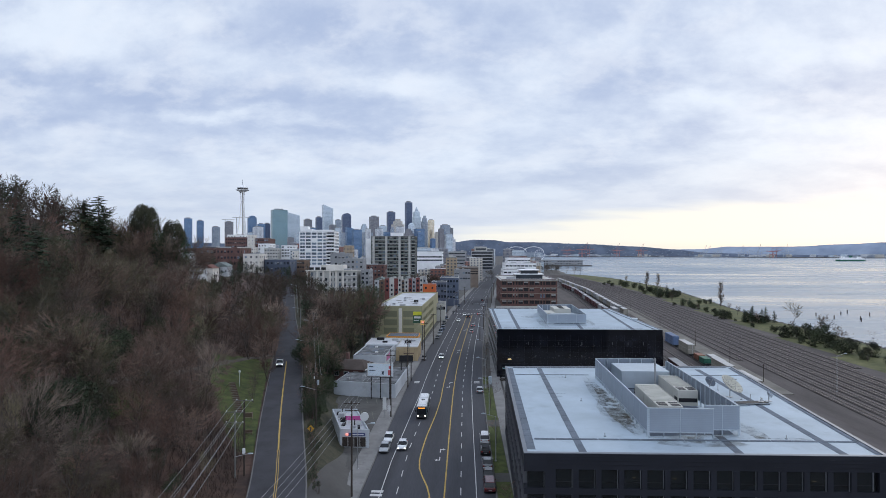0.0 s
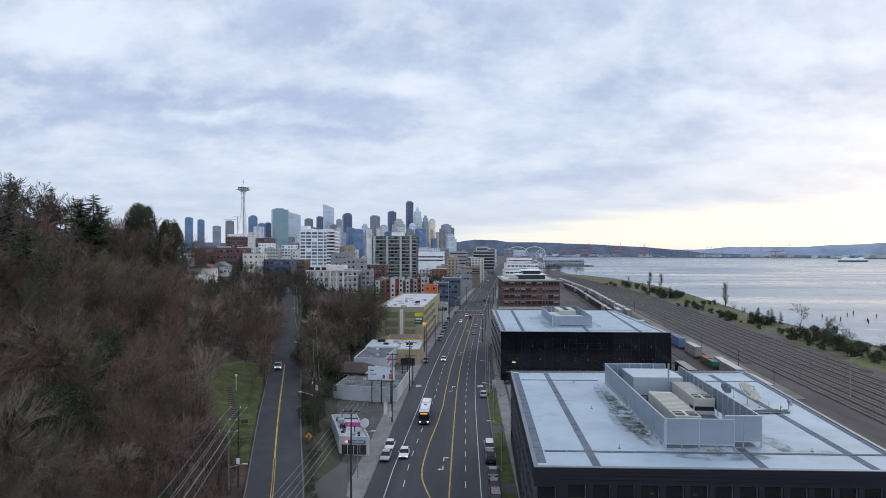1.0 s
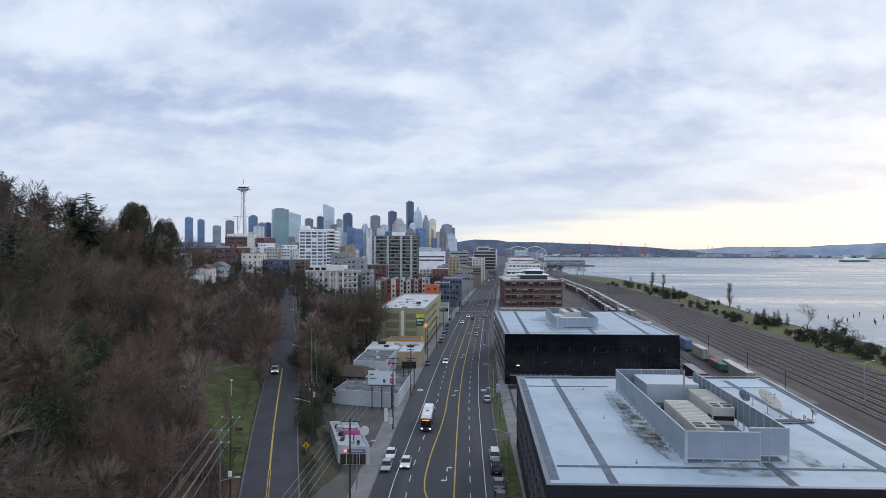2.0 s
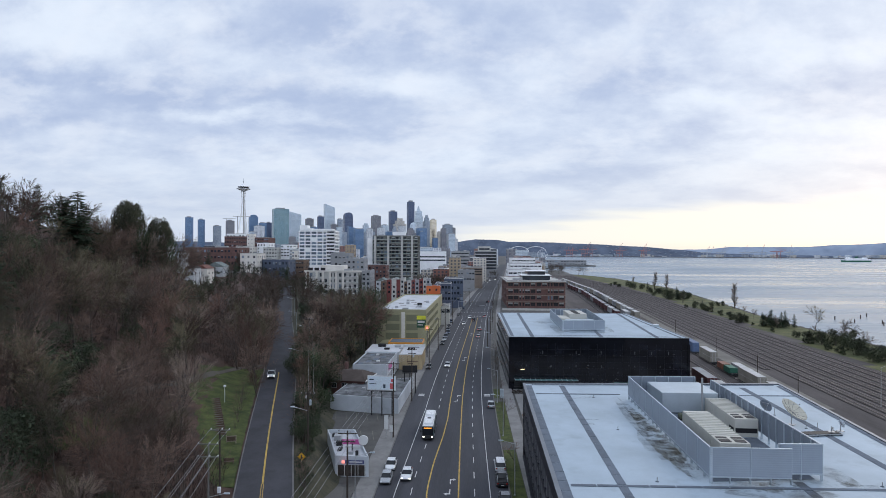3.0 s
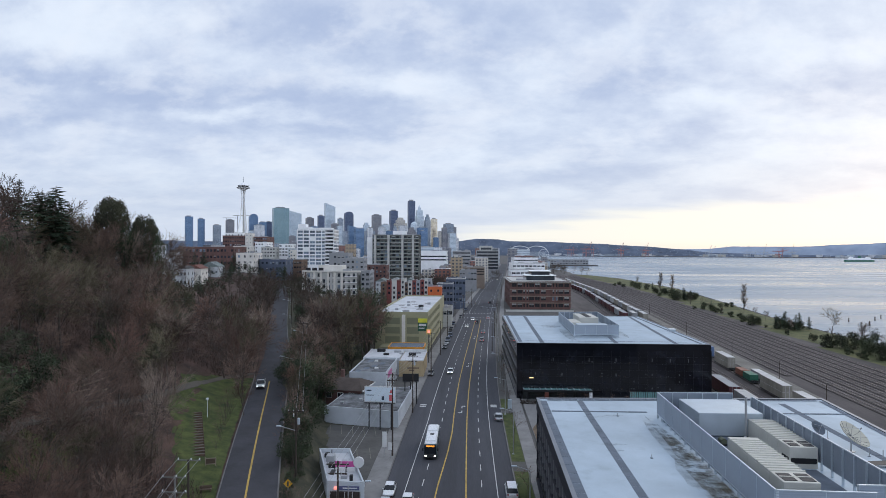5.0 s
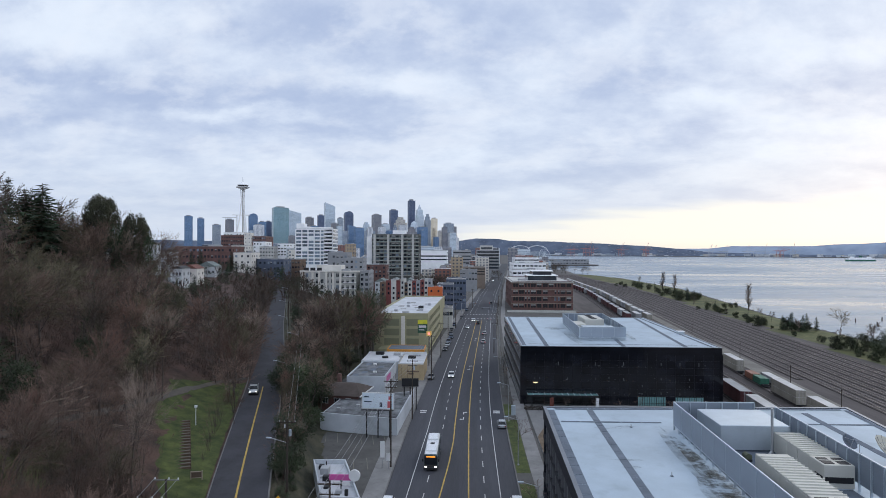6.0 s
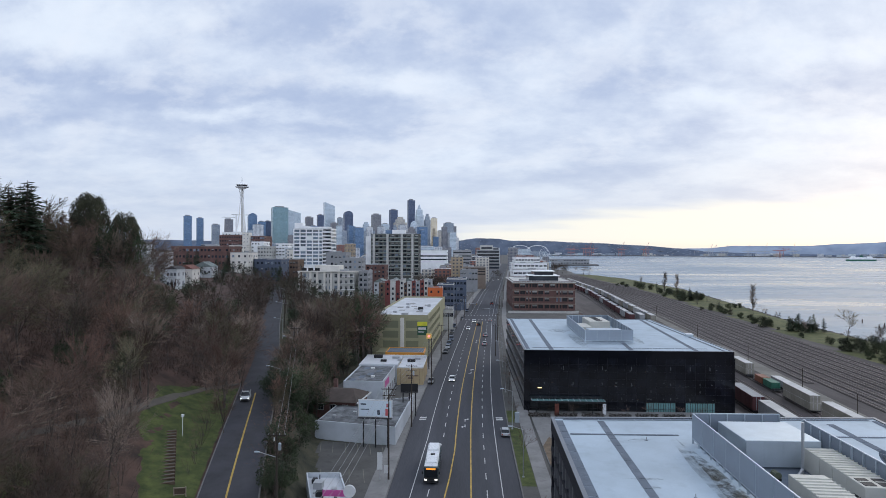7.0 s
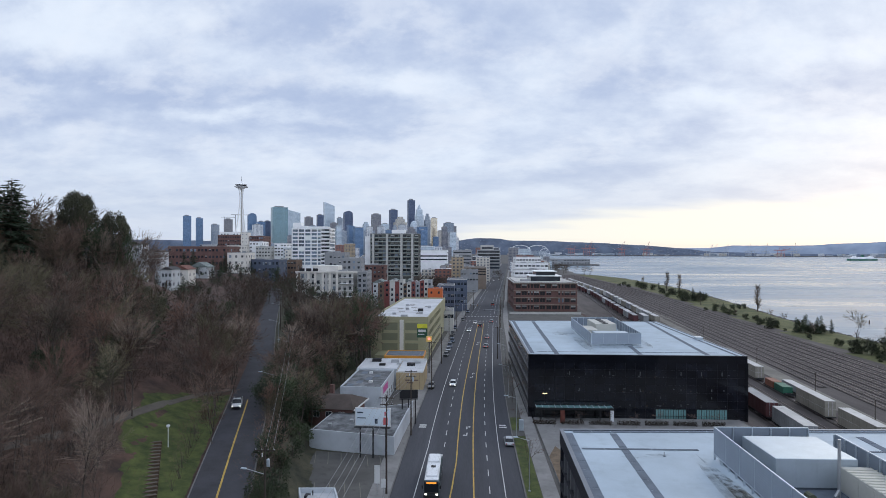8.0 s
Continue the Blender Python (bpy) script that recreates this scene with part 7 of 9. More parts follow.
def hoarding(x, y, z0, w, h, turn, label, lit=True):
    ob = thing("billboard", (x, y, 0), turn, label, "billboard", "billboards")
    part("panel", Build().box(-w / 2, w / 2, 0, 0.25, z0, z0 + h, M_DARK if not lit else M_FRAME_W), ob)
    if lit:
        p = part("poster", Build().box(-w / 2 + 0.15, w / 2 - 0.15, -0.03, 0, z0 + 0.15, z0 + h - 0.15, M_POSTER), ob, "pale blue poster with dark and red shapes")
        part("poster_bar", Build().box(-w / 2 + 0.5, -w / 2 + 1.6, -0.05, -0.03, z0 + h * 0.70, z0 + h * 0.78, M_POSTER_DARK), p)
        part("poster_bar", Build().box(-w / 2 + 0.5, -w / 2 + 2.2, -0.05, -0.03, z0 + h * 0.42, z0 + h * 0.47, M_POSTER_DARK), p)
        part("poster_shape", Build().prism([(w * 0.12, 0), (w * 0.2, 0), (w * 0.18, -0.02), (w * 0.14, -0.02)], z0 + h * 0.35, z0 + h * 0.85, M_POSTER_DARK), p)
        part("poster_shape", Build().box(w * 0.06, w * 0.14, -0.055, -0.03, z0 + h * 0.15, z0 + h * 0.42, M_POSTER_DARK), p)
        part("poster_shape", Build().box(w * 0.30, w * 0.42, -0.055, -0.03, z0 + h * 0.1, z0 + h * 0.5, M_POSTER_RED), p)
        part("poster_shape", Build().box(w * 0.33, w * 0.40, -0.06, -0.035, z0 + h * 0.6, z0 + h * 0.8, M_POSTER_RED), p)
    for k in (-0.36, 0.0, 0.36):
        part("post", Build().tube((k * w, 0.4, 0), (k * w, 0.4, z0 + h * 0.8), 0.14, 0.14, M_DARK, 8), ob)
    part("catwalk", Build().box(-w / 2, w / 2, -0.8, 0.0, z0 - 0.12, z0 - 0.02, M_DARK), ob)
    return ob


hoarding(-22.6, 157.2, 6.3, 7.0, 3.5, -4, "pale blue billboard on steel posts over the low shop")
hoarding(-17.9, 180, 6.0, 4.2, 1.9, 4, "dark back of a small billboard on posts", False)

bh = thing("brick_house", (-40.8, 178, 0.6), -8, "small red brick house with brown hipped shingle roof", "house")
part("wall", Build().box(0, 10.4, 0, 9.5, -1.5, 3.6, M_BRICK), bh)
part("roof", Build().loft([[(-0.8, -0.8, 3.6), (11.2, -0.8, 3.6), (11.2, 10.3, 3.6), (-0.8, 10.3, 3.6)], [(3, 4.2, 5.6), (8.6, 4.2, 5.6), (8.6, 5.4, 5.6), (3, 5.4, 5.6)]], M_BROWN_ROOF), bh)
part("chimney", Build().box(2.5, 3.4, 7, 7.9, 4.4, 7.2, M_BRICK), bh)
for i in range(3):
    part("window", window_mesh(1.3, 1.3, M_PANE, M_FRAME_W), bh, at=(2.0 + i * 3.0, 0, 1.5))
part("barge_board", Build().box(11.15, 11.35, -0.8, 10.3, 3.4, 3.7, M_FRAME_W), bh)

wb = thing("white_shop", (-36.2, 190.8, 0), -1.5, "white rendered two-storey shop with grey flat roof and mural", "shop")
part("wall", Build().box(0, 10.4, 0, 21.6, -0.8, 5.6, M_PAINTED), wb)
part("roof", Build().box(0.25, 10.15, 0.25, 21.35, 5.6, 5.66, M_SLATE), wb)
for a in ((0, 10.4, 0, 0.25), (0, 10.4, 21.35, 21.6), (0, 0.25, 0.25, 21.35), (10.15, 10.4, 0.25, 21.35)):
    part("parapet", Build().box(*a, 5.6, 6.0, M_PAINTED), wb)
for i in range(5):
    part("roof_patch", Build().box(1 + (i * 1.7) % 6, 2.6 + (i * 1.7) % 6, 1.5 + i * 3.8, 4.6 + i * 3.8, 5.662, 5.69, M_SEAM), wb)
part("skylight", Build().box(6, 7, 6, 7, 5.66, 6.1, M_FRAME_W, 0.05), wb)
part("skylight", Build().box(4, 5, 17, 18, 5.66, 6.1, M_FRAME_W, 0.05), wb)
part("mural_sign", Build().box(10.4, 10.44, 3, 10, 3.6, 5.3, M_PINK), wb, "magenta mural strip")
for i in range(6):
    part("window", window_mesh(1.8, 2.2, M_PANE, M_FRAME_W), wb, at=pose(10.4, 2.0 + i * 3.5, 0.7, 0, 0, 90))
tb = thing("boarded_shop", (-36.6, 212.8, 0), 0, "tan boarded shop with cluttered white roof", "shop")
part("wall", Build().box(11.8, 19.6, 0, 17, -0.6, 5.0, M_TAN), tb)
part("rear_wall", Build().box(0, 11.78, 2, 17, -0.6, 5.6, M_PAINTED), tb)
part("roof", Build().box(12.0, 19.4, 0.2, 16.8, 5.0, 5.08, M_ROOF_PALE), tb)
part("rear_roof", Build().box(0.2, 11.7, 2.2, 16.8, 5.6, 5.68, M_ROOF_PALE), tb)
for i in range(4):
    part("board_seam", Build().box(12.8 + i * 1.9, 12.86 + i * 1.9, -0.03, 0, 0, 4.8, M_BROWN), tb)
part("graffiti_bar", Build().box(14.5, 18.2, -0.035, 0, 2.6, 3.0, M_BROWN), tb)
part("graffiti_bar", Build().box(15.0, 16.6, -0.035, 0, 1.9, 2.3, M_BROWN), tb)
for a in ((0, 19.6, 16.8, 17), (19.4, 19.6, 0.3, 16.8), (11.8, 19.6, 0, 0.2)):
    part("parapet", Build().box(*a, 5.0, 5.9 if a[2] > 10 else 5.35, M_FRAME_W), tb)
for i, (x, y, s) in enumerate(((6, 6, 1.2), (9, 11, 1.5), (14, 9, 1.6), (16, 13, 1.2), (3, 12, 1.8), (11, 8, 0.9))):
    part("roof_clutter", Build().box(x, x + s * 1.5, y, y + s, 5.1 if x > 11.8 else 5.7, 5.1 + 0.5 * s + (0 if x > 11.8 else 0.6), M_GALV if i % 2 else M_DARK, 0.05), tb)

gs = thing("station_canopy", (-38.5, 236, 0), 0, "flat petrol canopy with orange fascia and dark deck", "canopy")
part("deck", Build().box(7.3, 19.7, 0.3, 10, 5.0, 5.4, M_SEAM), gs)
M_ORANGE2 = material("orange_yellow_fascia", (0.62, 0.27, 0.04), 0.5, var=0.1)
for a in ((7, 20, 0, 0.3), (7, 20, 10, 10.3), (7, 7.3, 0.3, 10), (19.7, 20, 0.3, 10)):
    part("fascia", Build().box(*a, 4.6, 5.6, M_ORANGE2), gs, "orange-yellow fascia")
for x in (8.5, 13, 17.5):
    part("column", Build().box(x - 0.25, x + 0.25, 5, 5.5, -0.4, 5.0, M_FRAME_W), gs)
sg = thing("petrol_sign", (-16.8, 236, 2.2), 0, "tall petrol sign, yellow square with red disc", "sign")
part("post", Build().tube((0, 0, -2.4), (0, 0, 8), 0.18, 0.18, M_FRAME_D, 8), sg)
part("panel", Build().box(-0.9, 0.9, -0.25, 0.25, 8, 9.8, emitter("lit_yellow_sign", (0.62, 0.40, 0.10), 0.15), 0.05), sg)
part("disc", Build().box(-0.4, 0.4, -0.28, -0.25, 8.6, 9.4, M_SIGNRED), sg)

# khaki storage building
st = thing("storage_building", (-37.2, 259, 0), -2.0, "khaki storage building with olive panels and banner", "building")
part("wall", Build().box(-2.4, 18.6, 0, 86, -1, 15.0, M_KHAKI), st)
part("roof", Build().box(-2.0, 18.2, 0.4, 85.6, 15.0, 15.08, M_ROOF_PALE), st)
for a in ((-2.4, 18.6, 0, 0.4), (-2.4, 18.6, 85.6, 86), (-2.4, -2.0, 0.4, 85.6), (18.2, 18.6, 0.4, 85.6)):
    part("parapet", Build().box(*a, 15.0, 15.7, M_KHAKI), st)
for x0, x1 in ((1.6, 7.4), (10.2, 15.0)):
    for k in range(3):
        part("olive_panel", Build().box(x0, x1, -0.05, 0, 3.4 + k * 3.7, 6.0 + k * 3.7, M_OLIVE), st)
part("pilaster", Build().box(8.2, 9.6, -0.25, 0, 3, 14.6, M_CREAM), st)
part("cornice", Build().box(-0.1, 18.7, -0.15, 0, 13.6, 14.0, M_KHAKI), st)
ban = part("banner", Build().box(14.6, 18.3, -0.12, -0.06, 8.2, 13.2, material("green_banner", (0.03, 0.09, 0.05), 0.6)), st, "yellow and green banner with pale bars")
part("banner_top", Build().box(14.6, 18.3, -0.16, -0.12, 11.6, 13.2, material("yellow_banner", (0.62, 0.60, 0.05), 0.6)), ban)
for k, (z, h, w) in enumerate(((10.2, 0.9, 2.9), (9.2, 0.35, 2.2))):
    part("banner_bar", Build().box(15.0, 15.0 + w, -0.17, -0.12, z, z + h, M_FRAME_W), ban)
for s in range(4):
    for i in range(12):
        part("window", window_mesh(2.4, 1.8, M_PANE, M_KHAKI), st, at=pose(18.6, 3 + i * 4.6, 1.2 + s * 3.6, 0, 0, 90))
part("wall_lamp", Build().box(5.9, 6.2, -0.4, 0, 2.4, 2.7, emitter("white_wall_lamp", (1, 0.97, 0.85), 4)), st)
part("roof_unit", Build().box(8, 10.5, 4, 6, 15.08, 16.0, M_GALV, 0.05), st)
part("roof_unit", Build().box(12, 14, 24, 26, 15.08, 16.2, M_DARK, 0.05), st)
for i in range(9):
    part("roof_patch", Build().box(1.5 + (i * 5.3) % 13, 4.0 + (i * 5.3) % 13, 4 + i * 5.6, 7 + i * 5.6 + (i % 3), 15.084, 15.10, M_ROOF_GREY), st, "grey roof patch")
for i, (x, y) in enumerate(((3.5, 12), (13.5, 15), (6, 31), (14.5, 38), (4, 46))):
    part("roof_vent", Build().box(x, x + 1.4, y, y + 1.2, 15.084, 15.9 + 0.2 * (i % 2), M_GALV, 0.04), st)
part("lower_annexe", Build().box(0.5, 18.4, -8, -0.02, -0.5, 3.0, M_KHAKI), st)

# ---- downtown skyline ----
# several tower skins are paled and greyed, putting distance haze into the colour
F_BLUE = facade("blue_curtain_wall", (0.17, 0.25, 0.37), (0.10, 0.18, 0.31), 1.6, 3.8, (0.85, 0.72), metal=0.25, panerough=0.15)
F_PALE = facade("pale_glass_wall", (0.56, 0.62, 0.68), (0.40, 0.48, 0.56), 1.8, 3.9, (0.8, 0.7), metal=0.25, panerough=0.15)
F_TEAL = facade("teal_glass_wall", (0.27, 0.37, 0.38), (0.16, 0.27, 0.32), 3.0, 3.8, (0.85, 0.7), metal=0.25, panerough=0.15)
F_NAVY = facade("navy_glass_wall", (0.10, 0.13, 0.20), (0.065, 0.09, 0.16), 1.6, 3.8, (0.8, 0.7), metal=0.2, panerough=0.15)
F_BROWN = facade("brown_tower_wall", (0.25, 0.24, 0.25), (0.10, 0.12, 0.16), 3.2, 3.6, (0.55, 0.6))
F_GREY = facade("grey_tower_wall", (0.36, 0.40, 0.45), (0.12, 0.16, 0.22), 3.4, 3.6, (0.6, 0.6))
F_WHITE = facade("white_tower_wall", (0.66, 0.67, 0.69), (0.20, 0.23, 0.28), 4.0, 3.4, (0.55, 0.55))
F_CREAM = facade("cream_block_wall", (0.55, 0.51, 0.45), (0.17, 0.18, 0.20), 4.0, 3.3, (0.5, 0.55))
# gold colour stands in for the bright horizon mirrored in the glass
F_GOLD = facade("gold_glass_wall", (0.72, 0.62, 0.48), (0.66, 0.58, 0.44), 1.6, 3.8, (0.8, 0.7), metal=0.8)
F_RUST = facade("brick_block_wall", (0.27, 0.125, 0.10), (0.10, 0.10, 0.11), 4.0, 3.3, (0.5, 0.55))
F_TAN = facade("tan_block_wall", (0.36, 0.28, 0.19), (0.12, 0.12, 0.13), 3.6, 3.2, (0.5, 0.5))
F_DARK = facade("charcoal_block_wall", (0.12, 0.125, 0.14), (0.05, 0.06, 0.08), 3.6, 3.2, (0.6, 0.5))


def tower(x, y, w, top, skin, label, depth=None, crown="flat", base=0.0, name="tower", turn=28.0):
    w, d = w * 0.84, (depth or w) * 0.74
    ob = thing(name, (x, y, base), turn, label, "skyscraper" if top > 90 else "building", "downtown skyline")
    h = top - base
    b = Build()
    if crown == "arch":
        n = 10
        pts = [(-w / 2, h * 0.92)] + [(-w / 2 * math.cos(math.pi * i / n), h * 0.92 + h * 0.08 * math.sin(math.pi * i / n)) for i in range(1, n)] + [(w / 2, h * 0.92)]
        prof = [(-w / 2, -30)] + pts + [(w / 2, -30)]
        k = len(prof)
        vs = [(px, -d / 2, pz) for px, pz in prof] + [(px, d / 2, pz) for px, pz in prof]
        b.add(vs, [tuple(range(k - 1, -1, -1)), tuple(range(k, 2 * k))] + [(i, (i + 1) % k, k + (i + 1) % k, k + i) for i in range(k)], skin)
    elif crown == "point":
        b.box(-w / 2, w / 2, -d / 2, d / 2, -30, h * 0.80, skin)
        b.loft([[(-w * a, -d * a, h * z), (w * a, -d * a, h * z), (w * a, d * a, h * z), (-w * a, d * a, h * z)] for a, z in ((0.40, 0.80), (0.38, 0.90), (0.22, 0.91), (0.02, 1.0))], skin)
    elif crown == "step":
        b.box(-w / 2, w / 2, -d / 2, d / 2, -30, h * 0.86, skin)
        b.box(-w * 0.36, w * 0.36, -d * 0.36, d * 0.36, h * 0.86, h * 0.94, skin)
        b.box(-w * 0.22, w * 0.22, -d * 0.22, d * 0.22, h * 0.94, h, skin)
    elif crown == "slant":
        vs = [(-w / 2, -d / 2, -30), (w / 2, -d / 2, -30), (w / 2, d / 2, -30), (-w / 2, d / 2, -30), (-w / 2, -d / 2, h), (w / 2, -d / 2, h * 0.93), (w / 2, d / 2, h * 0.93), (-w / 2, d / 2, h)]
        b.add(vs, [(3, 2, 1, 0), (4, 5, 6, 7), (0, 1, 5, 4), (1, 2, 6, 5), (2, 3, 7, 6), (3, 0, 4, 7)], skin)
    elif crown == "round":
        n = 20
        prof = [(w / 2, -30), (w / 2, h * 0.85), (w * 0.46, h * 0.92), (w * 0.34, h * 0.97), (w * 0.05, h)]
        b.lathe(prof, skin, n=n)
    else:
        b.box(-w / 2, w / 2, -d / 2, d / 2, -30, h, skin)
    part("body", b, ob)
    if crown == "flat":
        part("roof_plant", Build().box(-w * 0.3, w * 0.25, -d * 0.25, d * 0.3, h, h + max(2.0, h * 0.025), M_GREYW), ob)
    return ob


def needle(x, y, base):
    ob = thing("observation_tower", (x, y, base), 0, "white tripod observation tower with a flying-saucer top", "tower")
    white = M_WHITE
    legs = Build()
    for k in range(3):
        a = radians(90 + 120 * k)
        for s in (-1, 1):
            rings = []
            for z, r, w in ((-20, 23, 2.2), (25, 14.5, 2.0), (65, 8.2, 1.7), (112, 4.6, 1.6), (135, 5.6, 1.6), (149, 8.5, 1.5)):
                cx, cy = r * math.cos(a) - s * w * 0.9 * math.sin(a), r * math.sin(a) + s * w * 0.9 * math.cos(a)
                rings.append([(cx + dx * w * 0.55, cy + dy * w * 0.55, z) for dx, dy in ((-1, -1), (1, -1), (1, 1), (-1, 1))])
            legs = Build().loft(rings, white)
            part("leg", legs, ob)
    part("core", Build().box(-1.5, 1.5, -1.5, 1.5, -20, 150, M_PALECON), ob)
    part("deck", Build().lathe([(5, 143), (12, 147), (20.5, 150.5), (21, 152), (14, 153), (15, 156.5), (18, 157.5), (17.5, 159), (11, 162), (6, 165.5), (2.2, 168)], white, n=28), ob)
    part("window_band", Build().lathe([(15.2, 153.1), (15.4, 156.3)], M_DARK, n=28), ob)
    part("spire", Build().lathe([(1.3, 168), (0.9, 176), (0.5, 184)], M_GALV, n=8), ob)
    return ob


needle(-693, 1815, 78)
tower(-1145, 2400, 37, 173, F_BLUE, "blue glass tower in the distance", crown="flat", depth=30)
tower(-1140, 2500, 33, 169, F_BLUE, "blue glass tower under construction in the distance", crown="flat", depth=28)
tower(-985, 2300, 35, 134, F_GREY, "grey-blue tower in the distance", crown="flat", depth=29)
tower(-892, 2200, 35, 149, F_BROWN, "brown tower under construction in the distance", crown="flat", depth=30)
tower(-877, 2400, 41, 184, F_BLUE, "blue glass tower with a curved crown in the distance", crown="arch", depth=34)
tower(-803, 2300, 33, 145, F_BLUE, "blue glass block in the distance", crown="flat", depth=27)
tower(-847, 2500, 28, 156, F_NAVY, "dark blue tower in the distance", crown="flat", depth=24)
tower(-732, 2300, 69, 200, F_TEAL, "broad teal glass tower in the distance", crown="flat", depth=58)
tower(-724, 2450, 65, 201, F_PALE, "pale green glass tower in the distance", crown="slant", depth=54)
tower(-698, 2600, 39, 178, F_BROWN, "brown-grey tower in the distance", crown="flat", depth=32)
tower(-648, 2600, 32, 188, F_NAVY, "dark slim tower in the distance", crown="flat", depth=26)
tower(-680, 2900, 57, 267, F_PALE, "tall pale glass tower in the distance", crown="slant", depth=47)
tower(-605, 2800, 29, 186, F_GREY, "grey tower in the distance", crown="flat", depth=24)
tower(-586, 2900, 49, 225, F_NAVY, "dark tower with an arched crown in the distance", crown="arch", depth=41)
tower(-506, 2600, 51, 145, F_BLUE, "blue sloping glass block in the distance", crown="slant", depth=42)
tower(-481, 2800, 42, 167, F_PALE, "pale stepped tower in the distance", crown="step", depth=35)
tower(-448, 2900, 49, 208, F_BROWN, "dark brown square tower in the distance", crown="flat", depth=40)
tower(-376, 2700, 38, 154, F_PALE, "pale block tower in the distance", crown="flat", depth=31)
tower(-389, 3100, 46, 243, F_NAVY, "navy tower under construction in the distance", crown="flat", depth=38)
tower(-336, 2950, 66, 199, F_CREAM, "cream stepped tower in the distance", crown="step", depth=55)
tower(-305, 3200, 41, 302, F_NAVY, "tallest dark navy tower in the distance", crown="flat", depth=35)
tower(-254, 3100, 46, 272, F_PALE, "pale tower with a pointed crown in the distance", crown="point", depth=38)
tower(-254, 2800, 41, 172, F_PALE, "pale round-topped tower in the distance", crown="round", depth=35)
tower(-212, 3100, 34, 224, F_GREY, "grey stepped tower in the distance", crown="step", depth=29)
tower(-171, 3000, 33, 195, F_GOLD, "glass tower with a golden sky reflection painted in, in the distance", crown="flat", depth=28)
tower(-78, 2900, 43, 151, F_BROWN, "brown slab tower in the distance", crown="flat", depth=36)
tower(-136, 2900, 24, 129, F_CREAM, "cream tower in the distance", crown="flat", depth=20)
tower(-415, 2500, 47, 117, F_GREY, "grey block tower in the distance", crown="flat", depth=39)
tower(-513, 2400, 49, 114, F_GREY, "grey block in the distance", crown="flat", depth=41)
tower(-297, 2700, 40, 149, F_WHITE, "white tower in the distance", crown="flat", depth=33)
tower(-652, 2500, 35, 137, F_BLUE, "blue block in the distance", crown="flat", depth=29)
tower(-778, 2700, 38, 153, F_PALE, "pale glass mid-rise tower in the distance", crown="flat", depth=30)
tower(-785, 2150, 38, 106, F_PALE, "pale glass mid-rise tower in the distance", crown="flat", depth=30)
tower(-368, 2000, 35, 111, F_BLUE, "blue glass mid-rise tower in the distance", crown="flat", depth=28)
tower(-71, 2150, 37, 133, F_GREY, "grey mid-rise tower in the distance", crown="flat", depth=29)
tower(-567, 2150, 21, 102, F_WHITE, "white mid-rise tower in the distance", crown="flat", depth=18)
tower(-265, 2000, 23, 103, F_BLUE, "blue glass mid-rise tower in the distance", crown="flat", depth=18)
tower(-97, 3000, 53, 111, F_PALE, "pale glass mid-rise tower in the distance", crown="flat", depth=42)
tower(-506, 3000, 32, 106, F_CREAM, "cream mid-rise tower in the distance", crown="step", depth=26)
tower(-541, 2000, 24, 106, F_PALE, "pale glass mid-rise tower in the distance", crown="flat", depth=19)
tower(-767, 2150, 31, 102, F_BROWN, "brown-grey mid-rise tower in the distance", crown="flat", depth=25)
tower(-246, 2000, 19, 121, F_GREY, "grey mid-rise tower in the distance", crown="step", depth=18)
tower(-313, 2150, 29, 120, F_WHITE, "white mid-rise tower in the distance", crown="flat", depth=23)
tower(-316, 2150, 21, 124, F_PALE, "pale glass mid-rise tower in the distance", crown="step", depth=18)
tower(-867, 3000, 54, 116, F_PALE, "pale glass mid-rise tower in the distance", crown="flat", depth=43)
tower(-76, 1900, 17, 110, F_BROWN, "brown-grey mid-rise tower in the distance", crown="flat", depth=18)
tower(-116, 2150, 19, 84, F_BLUE, "blue glass mid-rise tower in the distance", crown="flat", depth=18)
tower(-66, 2700, 48, 107, F_WHITE, "white mid-rise tower in the distance", crown="step", depth=38)
tower(-154, 2000, 36, 114, F_BLUE, "blue glass mid-rise tower in the distance", crown="flat", depth=29)
tower(-568, 2000, 25, 99, F_PALE, "pale glass mid-rise tower in the distance", crown="flat", depth=20)
tower(-763, 2150, 42, 127, F_WHITE, "white mid-rise tower in the distance", crown="flat", depth=34)
tower(-434, 2000, 20, 118, F_PALE, "pale glass mid-rise tower in the distance", crown="flat", depth=18)
tower(-215, 2000, 30, 99, F_WHITE, "white mid-rise tower in the distance", crown="flat", depth=24)
tower(-314, 1900, 19, 109, F_WHITE, "white mid-rise tower in the distance", crown="flat", depth=18)
tower(-190, 2000, 28, 108, F_GREY, "grey mid-rise tower in the distance", crown="flat", depth=22)
tower(-609, 2700, 36, 157, F_BROWN, "brown-grey mid-rise tower in the distance", crown="flat", depth=29)
tower(-146, 1900, 17, 100, F_BLUE, "blue glass mid-rise tower in the distance", crown="flat", depth=18)
tower(-491, 2700, 49, 107, F_GREY, "grey mid-rise tower in the distance", crown="flat", depth=39)
tower(-1072, 3000, 30, 104, F_WHITE, "white mid-rise tower in the distance", crown="flat", depth=24)
tower(-52, 1900, 26, 93, F_PALE, "pale glass mid-rise tower in the distance", crown="flat", depth=21)
tower(-596, 2000, 25, 85, F_BROWN, "brown-grey mid-rise tower in the distance", crown="flat", depth=20)
tower(-231, 2700, 38, 116, F_BROWN, "brown-grey mid-rise tower in the distance", crown="step", depth=31)
tower(-223, 2700, 51, 136, F_PALE, "pale glass mid-rise tower in the distance", crown="flat", depth=41)
